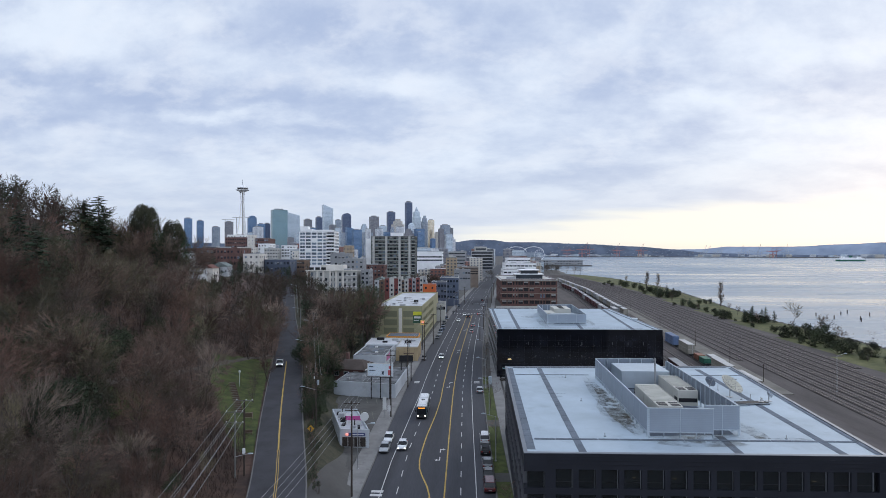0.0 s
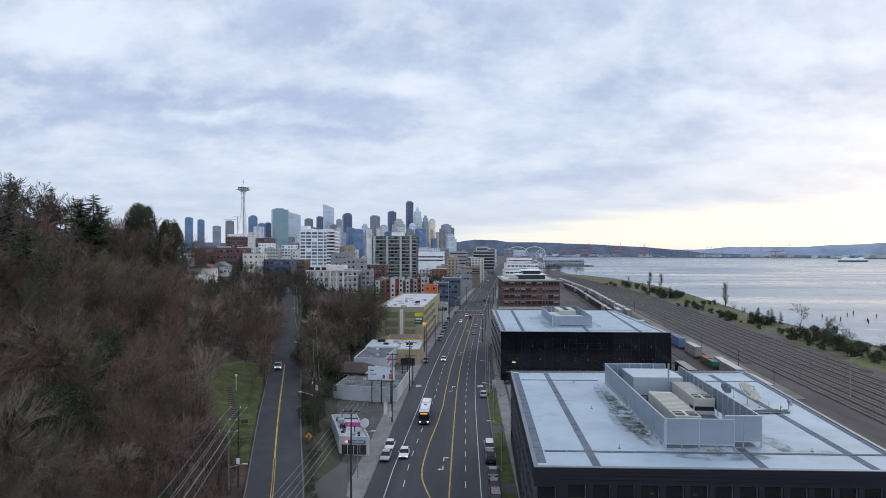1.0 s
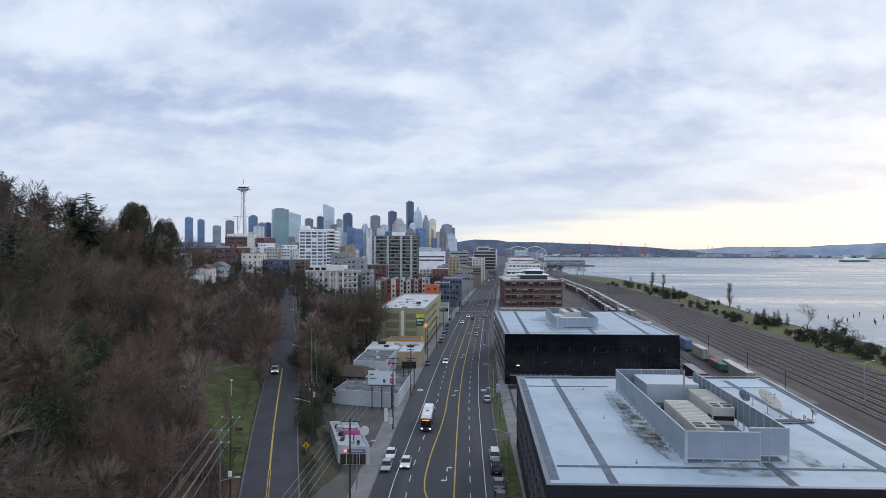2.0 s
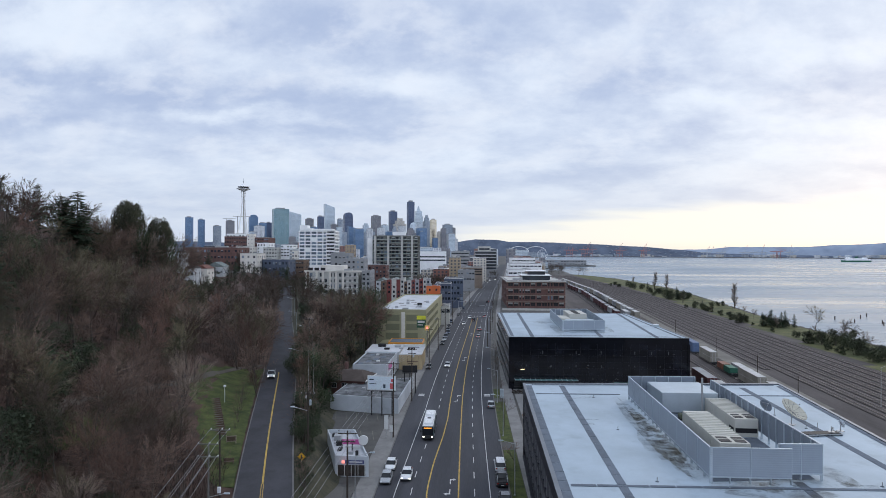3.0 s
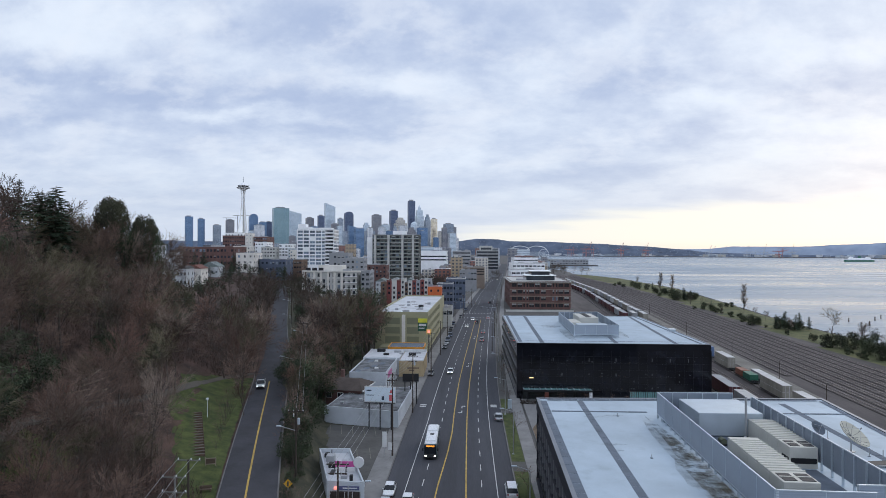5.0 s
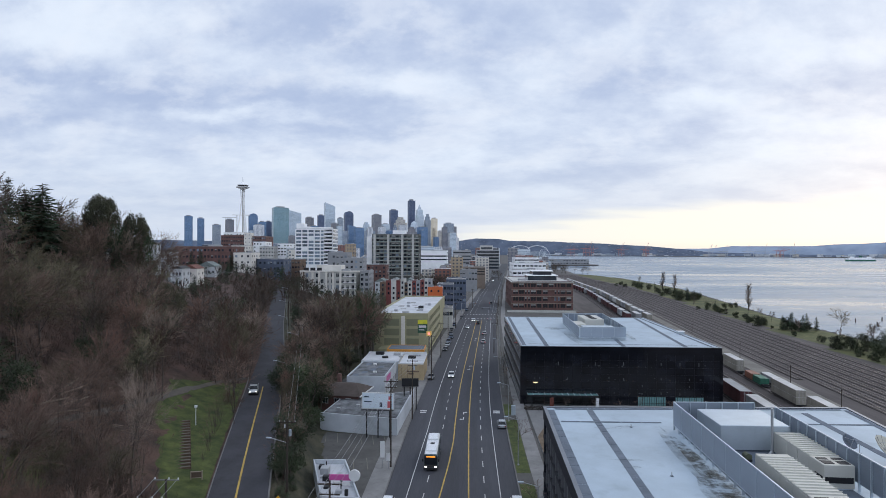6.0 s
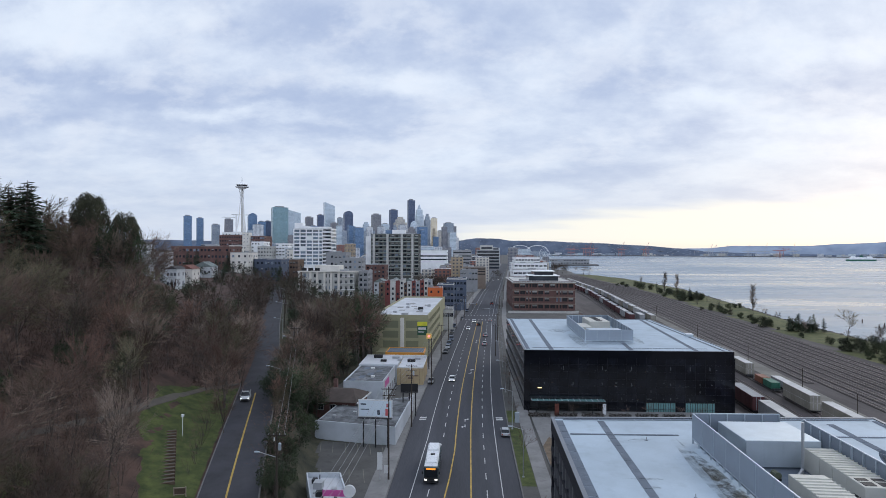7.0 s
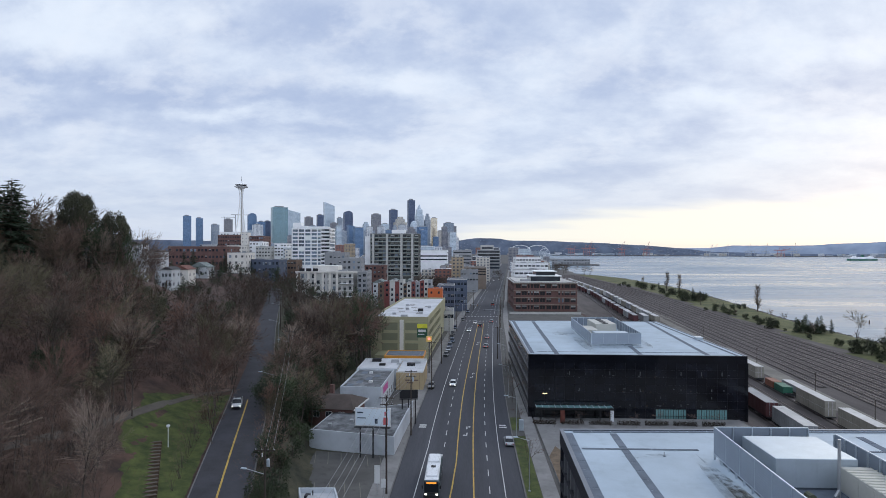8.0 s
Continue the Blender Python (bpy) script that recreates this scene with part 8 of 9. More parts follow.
tower(-54, 1900, 24, 92, F_WHITE, "white mid-rise tower in the distance", crown="flat", depth=20)
tower(-181, 1900, 34, 111, F_BROWN, "brown-grey mid-rise tower in the distance", crown="step", depth=27)

# ---- vehicles ----
M_TYRE = material("tyre_rubber", (0.015, 0.015, 0.016), 0.9, var=0.2)
M_RIM = material("alloy_rim", (0.35, 0.35, 0.36), 0.35, 0.8, var=0.1, bump=0)
M_CARGLASS = material("car_glass", (0.015, 0.018, 0.022), 0.05, var=0.1, bump=0)
M_HEAD = emitter("headlamp", (1.0, 0.97, 0.88), 2.5)
M_HEAD_OFF = material("unlit_headlamp", (0.6, 0.62, 0.64), 0.15, var=0.05, bump=0)
M_TAIL = emitter("tail_lamp", (0.8, 0.04, 0.03), 1.2)
M_TAIL_OFF = material("unlit_tail_lamp", (0.22, 0.015, 0.012), 0.25, var=0.05, bump=0)
M_PLASTIC = material("black_plastic", (0.02, 0.02, 0.021), 0.6, var=0.1)


def paint(name, c):
    mt = material(name, c, 0.3, 0.15, var=0.06, scale=0.8, bump=0)
    mt.node_tree.nodes["Principled BSDF"].inputs["Coat Weight"].default_value = 0.6
    return mt


P_WHITE, P_SILVER, P_BLACK, P_RED, P_BLUE, P_GREY = (paint(n + "_car_paint", c) for n, c in (("white", (0.72, 0.73, 0.74)), ("silver", (0.36, 0.38, 0.40)), ("black", (0.018, 0.018, 0.02)), ("maroon", (0.10, 0.02, 0.025)), ("blue", (0.06, 0.09, 0.15)), ("grey", (0.13, 0.135, 0.14))))


def ring(x, y, z0, z1, r=0.12):
    """A rounded cross-section of half-width x at length y."""
    return [(-x, y, z0), (x, y, z0), (x, y, z1 - r), (x - r, y, z1), (-x + r, y, z1), (-x, y, z1 - r)]


def wheel_mesh():
    b, n = Build(), 16
    prof = [(0.33, -0.11), (0.33, 0.11), (0.22, 0.115)]
    b.loft([[(s, r * math.cos(2 * math.pi * i / n), r * math.sin(2 * math.pi * i / n)) for i in range(n)] for r, s in ((0.20, -0.10), (0.33, -0.11), (0.34, 0), (0.33, 0.11), (0.20, 0.10))], M_TYRE)
    r2 = Build().loft([[(s, r * math.cos(2 * math.pi * i / n), r * math.sin(2 * math.pi * i / n)) for i in range(n)] for r, s in ((0.21, -0.112), (0.21, 0.112))], M_RIM)
    return b.mesh("tyre", True), r2.mesh("rim")


TYRE, RIM = wheel_mesh()


def car(kind, pm, colour, lit=False, group="traffic"):
    """A car with its nose towards -y, standing at the origin."""
    ob = thing(kind, (0, 0, -500), 0, "", "car", group)
    van = kind in ("van", "suv", "pickup")
    L2, W2 = (2.35, 0.92) if not van else (2.5, 0.98)
    belt, roof = (0.88, 1.44) if not van else (1.05, 1.80)
    b = Build()
    rows = [(0.80, -L2, 0.38, belt - 0.30), (0.97, -L2 + 0.25, 0.26, belt - 0.16), (1.0, -L2 + 1.2, 0.22, belt - 0.02), (1.0, 0.2, 0.2, belt), (1.0, L2 - 0.9, 0.22, belt), (0.97, L2 - 0.2, 0.26, belt - 0.04), (0.85, L2, 0.38, belt - 0.16)]
    b.loft([ring(W2 * k, y, z0, z1) for k, y, z0, z1 in rows], pm)
    part("body", b, ob, shade=False)
    g0, g1 = (-L2 + 1.25, L2 - 0.55) if kind == "sedan" else (-L2 + 1.1, L2 - 0.12)
    if kind == "pickup":
        g0, g1 = -L2 + 1.2, 0.55
    t0, t1 = (g0 + 0.75, g1 - 0.65) if kind == "sedan" else (g0 + 0.65, g1 - 0.25)
    glass = Build().loft([[(-W2 * 0.93, g0, belt - 0.03), (W2 * 0.93, g0, belt - 0.03), (W2 * 0.93, g1, belt - 0.03), (-W2 * 0.93, g1, belt - 0.03)], [(-W2 * 0.74, t0, roof - 0.05), (W2 * 0.74, t0, roof - 0.05), (W2 * 0.74, t1, roof - 0.05), (-W2 * 0.74, t1, roof - 0.05)]], M_CARGLASS)
    part("greenhouse", glass, ob)
    part("roof", Build().box(-W2 * 0.76, W2 * 0.76, t0 - 0.04, t1 + 0.04, roof - 0.05, roof + 0.015, pm, 0.03), ob)
    for s in (-1, 1):
        part("pillar", Build().tube((s * W2 * 0.935, (g0 + g1) / 2, belt - 0.02), (s * W2 * 0.75, (t0 + t1) / 2, roof), 0.05, 0.045, pm, 4), ob)
        for y in (-L2 + 0.85, L2 - 0.8):
            w = part("wheel", TYRE, ob, at=(s * (W2 - 0.09), y, 0.335))
            part("rim", RIM, w, at=(s * 0.006, 0, 0))
        part("headlight", Build().box(s * W2 * 0.72 - 0.17, s * W2 * 0.72 + 0.17, -L2 - 0.01, -L2 + 0.1, belt - 0.38, belt - 0.22, M_HEAD if lit else M_HEAD_OFF, 0.03), ob)
        part("tail_light", Build().box(s * W2 * 0.75 - 0.14, s * W2 * 0.75 + 0.14, L2 - 0.08, L2 + 0.01, belt - 0.34, belt - 0.12, M_TAIL if lit else M_TAIL_OFF, 0.03), ob)
        part("mirror", Build().box(s * (W2 + 0.09) - 0.09, s * (W2 + 0.09) + 0.09, g0 + 0.35, g0 + 0.5, belt, belt + 0.14, pm, 0.03), ob)
    part("bumper", Build().box(-W2 * 0.8, W2 * 0.8, -L2 - 0.03, -L2 + 0.1, 0.28, belt - 0.42, M_PLASTIC, 0.03), ob)
    part("plate_bar", Build().box(-0.25, 0.25, L2 - 0.01, L2 + 0.02, 0.5, 0.62, M_FRAME_W), ob)
    if kind == "pickup":
        part("load_bed", Build().box(-W2 * 0.84, W2 * 0.84, 0.75, L2 - 0.12, belt + 0.002, belt + 0.02, M_PLASTIC), ob)
        for s in (-1, 1):
            part("load_frame", Build().box(s * W2 * 0.86 - 0.04, s * W2 * 0.86 + 0.04, 0.7, L2 - 0.1, belt, belt + 0.55, M_GALV), ob)
    return ob


def put(kind, pm, colour, spots, lit, note, group):
    proto = car(kind, pm, colour, lit, group)
    for i, (x, y, z, turn) in enumerate(spots):
        m = pose(x, y, z, 0, 0, turn)
        o = proto if i == 0 else copy_thing(proto, m)
        o.matrix_basis = m
        tagged(o, "%s %s %s" % (colour, kind, note))


def heading(y):
    return math.degrees(math.atan2(-(float(road_x(y + 4)) - float(road_x(y - 4))), 8))


def rd(x, y, back=False):
    return (x, y, 0.0, heading(y) + (180 if back else 0))


put("sedan", P_WHITE, "white", [rd(-16.0, 124)], False, "parked at the west kerb", "parked cars")
put("sedan", P_SILVER, "silver", [rd(-16.0, 117.8)], False, "parked at the west kerb behind a white one", "parked cars")
put("van", P_WHITE, "white", [rd(4.2, 124.5, True)], False, "with dark windows parked at the east kerb", "parked cars")
put("pickup", P_BLACK, "black", [rd(4.1, 117.5, True)], False, "truck with open bed parked at the east kerb", "parked cars")
put("sedan", P_GREY, "grey", [rd(4.2, 110.2, True), rd(-14.9, 216.6)], False, "parked at the kerb", "parked cars")
put("sedan", P_BLACK, "black", [rd(4.2, 105.0, True), rd(-11.4, 311), rd(-11.2, 324), rd(-12.3, 268), rd(-6.9, 378)], False, "parked at the kerb", "parked cars")
put("suv", P_RED, "maroon", [rd(4.2, 99.6, True)], False, "parked at the east kerb", "parked cars")
put("sedan", P_SILVER, "silver-grey", [rd(4.3, 167.5, True), rd(-11.9, 279)], False, "parked at the kerb", "parked cars")
put("suv", P_BLUE, "dark blue", [rd(-11.6, 287), rd(-10.9, 300), rd(-10.6, 343), rd(-4, 420)], False, "parked at the kerb", "parked cars")
put("sedan", P_WHITE, "white", [rd(-12.6, 119.5), rd(-8.6, 219.5), rd(0.0, 365), rd(-3.4, 335), rd(29.5, 791), rd(37, 822)], True, "driving towards the hill with lit headlamps", "traffic")
put("sedan", P_SILVER, "silver", [rd(3.4, 288, True), rd(4.6, 313, True), rd(9, 372, True)], True, "driving away with lit tail lamps", "traffic")
put("suv", P_BLACK, "black", [rd(2.2, 352, True), rd(14, 470, True)], True, "driving away with lit tail lamps", "traffic")
a = math.degrees(math.atan2(-(float(side_x(174)) - float(side_x(160))), 14))
put("pickup", P_WHITE, "white", [(float(side_x(167)) - 2.1, 167, float(side_z(167)) + 0.05, a)], True, "truck coming down the side road with headlamps lit", "traffic")


def bus(x, y, turn):
    ob = thing("city_bus", (x, y, 0), turn, "white-roofed city bus with dark windows and amber destination sign", "bus", "traffic")
    L, W = 12.2, 1.28
    teal = paint("bus_dark_green", (0.035, 0.075, 0.085))
    part("body", Build().loft([ring(W * 0.94, -0.05, 0.35, 2.9, 0.25), ring(W, 0.25, 0.3, 3.0, 0.25), ring(W, L - 0.2, 0.3, 3.0, 0.25), ring(W * 0.95, L, 0.4, 2.9, 0.25)], teal), ob)
    part("roof", Build().box(-W + 0.12, W - 0.12, 0.2, L - 0.1, 3.0, 3.12, P_WHITE, 0.08), ob)
    part("roof_pod", Build().box(-W + 0.3, W - 0.3, 1.4, 4.6, 3.12, 3.4, P_WHITE, 0.1), ob)
    part("roof_pod", Build().box(-W + 0.3, W - 0.3, 7.8, 11.4, 3.12, 3.45, P_WHITE, 0.1), ob)
    part("roof_hatch", Build().box(-0.4, 0.4, 5.5, 6.3, 3.12, 3.2, M_DARK, 0.03), ob)
    part("windscreen", Build().box(-W * 0.86, W * 0.86, -0.1, -0.03, 1.2, 2.45, M_CARGLASS), ob)
    part("destination_sign", Build().box(-W * 0.62, W * 0.62, -0.1, -0.03, 2.52, 2.78, emitter("amber_display", (1.0, 0.34, 0.04), 0.9)), ob)
    part("front_mask", Build().box(-W * 0.9, W * 0.9, -0.08, -0.02, 0.8, 2.9, M_PLASTIC), ob, "black front mask")
    part("bumper", Build().box(-W, W, -0.2, 0.1, 0.35, 0.75, M_PLASTIC, 0.05), ob)
    for s in (-1, 1):
        for k in range(8):
            part("side_window", Build().box(s * W - 0.02, s * W + 0.02, 0.7 + k * 1.4, 1.95 + k * 1.4, 1.45, 2.5, M_CARGLASS), ob)
        part("headlight", Build().box(s * 0.9 - 0.2, s * 0.9 + 0.2, -0.23, -0.19, 0.75, 0.98, M_HEAD, 0.01), ob)
        part("mirror", Build().box(s * 1.45 - 0.12, s * 1.45 + 0.12, -0.25, -0.1, 1.8, 2.3, M_PLASTIC, 0.03), ob)
        for y in (2.6, 9.2):
            w = part("wheel", TYRE, ob, at=pose(s * (W - 0.14), y, 0.48) @ Matrix.Scale(1.42, 4))
            part("rim", RIM, w, at=(s * 0.006, 0, 0))


bus(-10.2, 139.5, 0)


# ---- poles, wires, lamps, signs ----
def utility_pole(x, y, z, h, arms, label, lean=0.0, transformer=False):
    ob = thing("utility_pole", (x, y, z), 0, label, "utility pole", "utility poles")
    part("pole", Build().tube((0, 0, -0.5), (lean, 0, h), 0.17, 0.11, M_POLE, 8), ob)
    for az, w in arms:
        arm = part("crossarm", Build().box(-w / 2, w / 2, -0.06, 0.06, h + az - 0.07, h + az + 0.07, M_POLE), ob)
        for k in range(4):
            xx = -w / 2 + 0.12 + k * (w - 0.24) / 3
            part("insulator", Build().lathe([(0.05, h + az + 0.07), (0.06, h + az + 0.18), (0.03, h + az + 0.26)], M_GALV, x=xx, n=8), arm)
    if transformer:
        part("transformer", Build().lathe([(0.20, h - 2.5), (0.22, h - 2.4), (0.22, h - 1.6), (0.08, h - 1.5)], M_DUCT, x=0.42, n=12), ob, "grey transformer can")
        part("cutout", Build().lathe([(0.07, h - 1.3), (0.07, h - 0.8)], M_WHITE_P, x=-0.35, n=8), ob, "white fuse cutout")
    return ob


WEST = [(-19.2, 48, 16), (-18.3, 95, 15.6), (-17.7, 141, 16.3), (-16.6, 172, 14.2), (-14.6, 213.5, 14), (-13.4, 252, 13), (-12.0, 292, 13), (-9.5, 335, 13), (-5.5, 385, 13), (0, 440, 13)]
for i, (x, y, h) in enumerate(WEST):
    utility_pole(x, y, 0, h, ((-0.4, 2.6), (-1.5, 2.2)) if i < 4 else ((-0.4, 2.4),), "dark wooden utility pole with crossarms beside the road", transformer=i == 3)
EAST = [(6.8, 262, 12), (9.5, 300, 12), (12.5, 345, 12), (15.5, 395, 12), (20.5, 450, 12), (25, 510, 12)]
for x, y, h in EAST:
    utility_pole(x, y, 0, h, ((-0.4, 2.2),), "dark wooden utility pole with crossarm beside the road")
utility_pole(-30.0, 118, 3.2, 12.2, ((-0.5, 2.6),), "wooden utility pole with transformers beside the side road", transformer=True)
dark_pole = thing("utility_pole", (-35.4, 93.5, 3.5), 0, "dark wooden utility pole with one crossarm among bare shrubs", "utility pole", "utility poles")
part("pole", Build().tube((0, 0, -0.5), (0, 0, 12.5), 0.16, 0.12, M_POLE, 8), dark_pole)
grey_pole = thing("utility_pole", (-36.5, 92.5, 3.5), 0, "weathered grey utility pole with two crossarms", "utility pole", "utility poles")
part("pole", Build().tube((0, 0, -0.5), (0, 0, 11.0), 0.14, 0.11, M_OLD_POLE, 8), grey_pole)
for ob, y, z, x0, x1 in ((dark_pole, 0.15, 12.35, -1.35, 1.35), (grey_pole, -0.15, 10.85, -1.4, 1.4), (grey_pole, -0.15, 9.15, -1.45, 1.45)):
    arm = part("crossarm", Build().box(x0, x1, y - 0.05, y + 0.05, z - 0.06, z + 0.06, M_OLD_POLE), ob, "weathered grey crossarm")
    for k in (x0 + 0.1, 0.25, x1 - 0.1):
        part("insulator", Build().lathe([(0.05, z + 0.06), (0.07, z + 0.22), (0.03, z + 0.28)], M_WHITE_P, x=k, y=y, n=8), arm)
for s in (-1, 1):
    part("brace", Build().tube((0, -0.12, 8.2), (s * 1.0, -0.15, 9.1), 0.03, 0.03, M_OLD_POLE, 5), grey_pole)
part("junction_box", Build().box(-0.2, 0.25, -0.4, -0.12, 4.0, 4.8, M_WHITE_P, 0.04), dark_pole, "white junction box")
utility_pole(-51.0, 197, 8.6, 10.5, ((-0.4, 2.4),), "wooden utility pole beside the side road")
utility_pole(-63.5, 240, 10.4, 10.5, ((-0.4, 2.4),), "wooden utility pole beside the side road")


def wire(a, b, sag=0.5, r=0.016, group="overhead wires"):
    cu = bpy.data.curves.new("wire", "CURVE")
    cu.dimensions, cu.bevel_depth, cu.bevel_resolution = "3D", r, 0
    sp = cu.splines.new("POLY")
    sp.points.add(10)
    for i in range(11):
        t = i / 10
        p = Vector(a).lerp(Vector(b), t)
        sp.points[i].co = (p.x, p.y, p.z - 4 * sag * t * (1 - t), 1)
    cu.materials.append(M_WIRE)
    return tagged(new("wire", cu), "thin overhead wire between utility poles", "wire", group)


for (xa, ya, ha), (xb, yb, hb) in zip(WEST, WEST[1:]):
    for k in ((-1.2, -0.4, 0.4, 1.2) if ya < 200 else (-1.0, 1.0)):
        wire((xa + k, ya, ha - 0.1), (xb + k, yb, hb - 0.1), 0.6, 0.022 if ya < 150 else 0.016)
for (xa, ya, ha), (xb, yb, hb) in zip(EAST, EAST[1:]):
    for k in (-0.8, 0.8):
        wire((xa + k, ya, ha - 0.1), (xb + k, yb, hb - 0.1), 0.5)
for k in (-1.25, 0.25, 1.25):
    wire((-35.4 + k, 93.65, 16.1), (-36.5 + k, 92.35, 14.6), 0.05, 0.03)
    wire((-36.5 + k, 92.35, 14.6), (-28.8 + k * 1.2, 40, 12.6), 0.7, 0.028)
    wire((-36.5 + k, 92.35, 12.9), (-28.8 + k * 1.2, 40, 10.9), 0.7, 0.028)
wire((-30, 118, 14.8), (-51, 197, 18.5), 0.9)
wire((-29, 118, 14.8), (-50, 197, 18.5), 0.9)


def street_lamp(x, y, z, h, reach, turn, label, wood=False):
    ob = thing("street_lamp", (x, y, z), turn, label, "street lamp", "street lamps")
    if not wood:
        part("post", Build().tube((0, 0, -0.3), (0, 0, h), 0.10, 0.06, M_GALV, 8), ob)
        part("foot", Build().lathe([(0.2, 0), (0.2, 0.15), (0.1, 0.25)], M_GALV, n=10), ob)
    part("arm", Build().tube((0, 0, h - 0.1), (reach, 0, h + 0.45), 0.045, 0.04, M_GALV, 6), ob)
    part("lamp_head", Build().box(reach - 0.1, reach + 0.7, -0.14, 0.14, h + 0.40, h + 0.55, M_DUCT, 0.04), ob)
    return ob


street_lamp(-30.0, 118, 3.2, 8.8, 2.6, 172, "street lamp arm fixed to a wooden pole over the side road", True)
street_lamp(-51.0, 197, 8.6, 7.5, 2.6, 172, "street lamp arm fixed to a wooden pole over the side road", True)
for y in (166, 232, 272, 322):
    street_lamp(float(side_x(y)) + 5.6, y, float(side_z(y)), 7.2, 2.6, 170, "galvanised street lamp beside the climbing side road")
for y in (258, 292):
    utility_pole(float(side_x(y)) + 6.3, y, float(side_z(y)) - 0.4, 9.5, ((-0.4, 2.2),), "wooden utility pole beside the side road")
street_lamp(-36.5, 92.5, 3.5, 3.8, 2.2, 0, "street lamp arm fixed to a grey wooden pole", True)
street_lamp(-19.5, 107, 0, 8, 2.4, 5, "galvanised street lamp beside the forecourt")
for y in (112, 143, 171, 205, 240, 280):
    street_lamp(5.9 + float(road_x(y)) + 6.0, y, 0.14, 8.5, 2.0, 178, "galvanised street lamp in the grass strip")
for x in (15.5, 21, 28, 34, 39, 46.5, 52):
    place(SMALL[0], x, 179.6, 0.05, RNG.uniform(0.42, 0.55))
for y in (88, 122, 150, 176, 200, 226):
    place(SMALL[0], float(road_x(y)) + 12.6, y, 0.14, RNG.uniform(0.6, 0.9))


def sign(x, y, z, h, w, sh, mt, label, turn=0, diamond=False):
    ob = thing("road_sign", (x, y, z), turn, label, "road sign", "road signs")
    part("post", Build().tube((0, 0, -0.3), (0, 0, h), 0.05, 0.05, M_GALV, 6), ob)
    part("plate", Build().box(-w / 2, w / 2, -0.09, -0.05, -sh / 2, sh / 2, mt), ob, at=pose(0, 0, h, 0, 45 if diamond else 0, 0))
    return ob


M_SIGN_Y = material("yellow_sign_plate", (0.70, 0.38, 0.02), 0.5, var=0.08, bump=0)
ysign = sign(-29.7, 113, 3.0, 2.6, 0.95, 0.95, M_SIGN_Y, "yellow diamond warning sign on a post", 0, True)
part("arrow_bar", Build().box(-0.12, 0.12, -0.11, -0.09, -0.35, 0.35, M_FRAME_D), ysign, at=(0, 0, 2.6))
sign(-19.2, 140.8, 0, 3.4, 0.9, 3.0, M_FRAME_W, "tall white post sign beside the parking lot")
sign(-17.9, 139.2, 0, 2.6, 0.7, 1.4, M_FRAME_W, "white sign panel beside the parking lot")
box = thing("signal_cabinet", (7.6, 176, 0.14), 0, "pale grey signal cabinet on the verge", "cabinet")
part("case", Build().box(-0.5, 0.5, -0.4, 0.4, 0.1, 2.4, M_DUCT, 0.05), box)
part("plinth", Build().box(-0.6, 0.6, -0.5, 0.5, -0.1, 0.1, M_CONCRETE), box)
# road lettering too worn to read, and turn arrows
for x, y, w in ((-14.5, 178, 1.6), (-14.5, 96, 2.0), (3.7, 178.5, 1.6)):
    for k in range(2):
        part("road_letter_bar", Build().box(-w / 2, w / 2, -0.45, 0.45, 0, 0.004, M_WHITE_LINE), road, at=(x, y + k * 1.5, 0.003))
arrow = Build().add([(-0.1, -1.3, 0), (0.1, -1.3, 0), (0.1, 0.3, 0), (0.5, 0.3, 0), (0.5, 0.0, 0), (1.0, 0.55, 0), (0.5, 1.1, 0), (0.5, 0.75, 0), (-0.1, 0.75, 0)], [tuple(range(9))], M_WHITE_LINE).mesh("turn_arrow")
for y in (118, 178, 236, 300):
    part("turn_arrow", arrow, road, at=pose(float(road_x(y)) + 1.2, y, 0.006, 0, 0, 0))
    part("turn_arrow", arrow, road, at=pose(float(road_x(y)) + 1.2, y - 5, 0.006, 0, 0, 180))
for k in range(11):
    for y in (376, 399):
        part("crossing_bar", Build().box(-0.3, 0.3, -1.2, 1.2, 0, 0.004, M_WHITE_LINE), road, at=(float(road_x(y)) - 9.2 + k * 1.85, y, 0.004))

# lawn with timber stairs, path and post
M_PATH = material("gravel_path", (0.115, 0.100, 0.085), 0.95, var=0.3, scale=1.2)
M_TIMBER = material("weathered_timber", (0.12, 0.085, 0.06), 0.9, var=0.3, scale=2)
stairs = thing("park_stairs", (-48.2, 123.6, float(land(-48.2, 123.6))), 26, "timber and earth stairs climbing the lawn", "stairs")
for i in range(17):
    x, y = -48.2 - 1.26 * 0.438 * i, 123.6 + 1.26 * 0.899 * i
    dz = float(land(x, y)) - float(land(-48.2, 123.6))
    st_ = part("step", Build().box(-0.95, 0.95, i * 1.26, i * 1.26 + 0.62, dz - 0.1, dz + 0.26, M_PATH, 0.04), stairs)
    part("riser", Build().box(-1.1, 1.1, i * 1.26 - 0.18, i * 1.26, dz - 0.15, dz + 0.32, M_TIMBER, 0.03), st_)
lp = thing("park_lamp", (-54.9, 142, float(land(-54.9, 142))), 0, "short white lamp post on the lawn", "lamp post")
part("post", Build().tube((0, 0, -0.2), (0, 0, 3.4), 0.07, 0.06, M_WHITE_P, 8), lp)
part("head", Build().lathe([(0.1, 3.4), (0.28, 3.5), (0.3, 3.8), (0.05, 3.9)], M_WHITE_P, n=10), lp)
bench = thing("park_bench", (-41.5, 111.5, float(land(-41.5, 111.5))), 15, "small wooden bench on the verge", "bench")
part("seat", Build().box(-0.8, 0.8, 0, 0.5, 0.42, 0.5, M_TIMBER), bench)
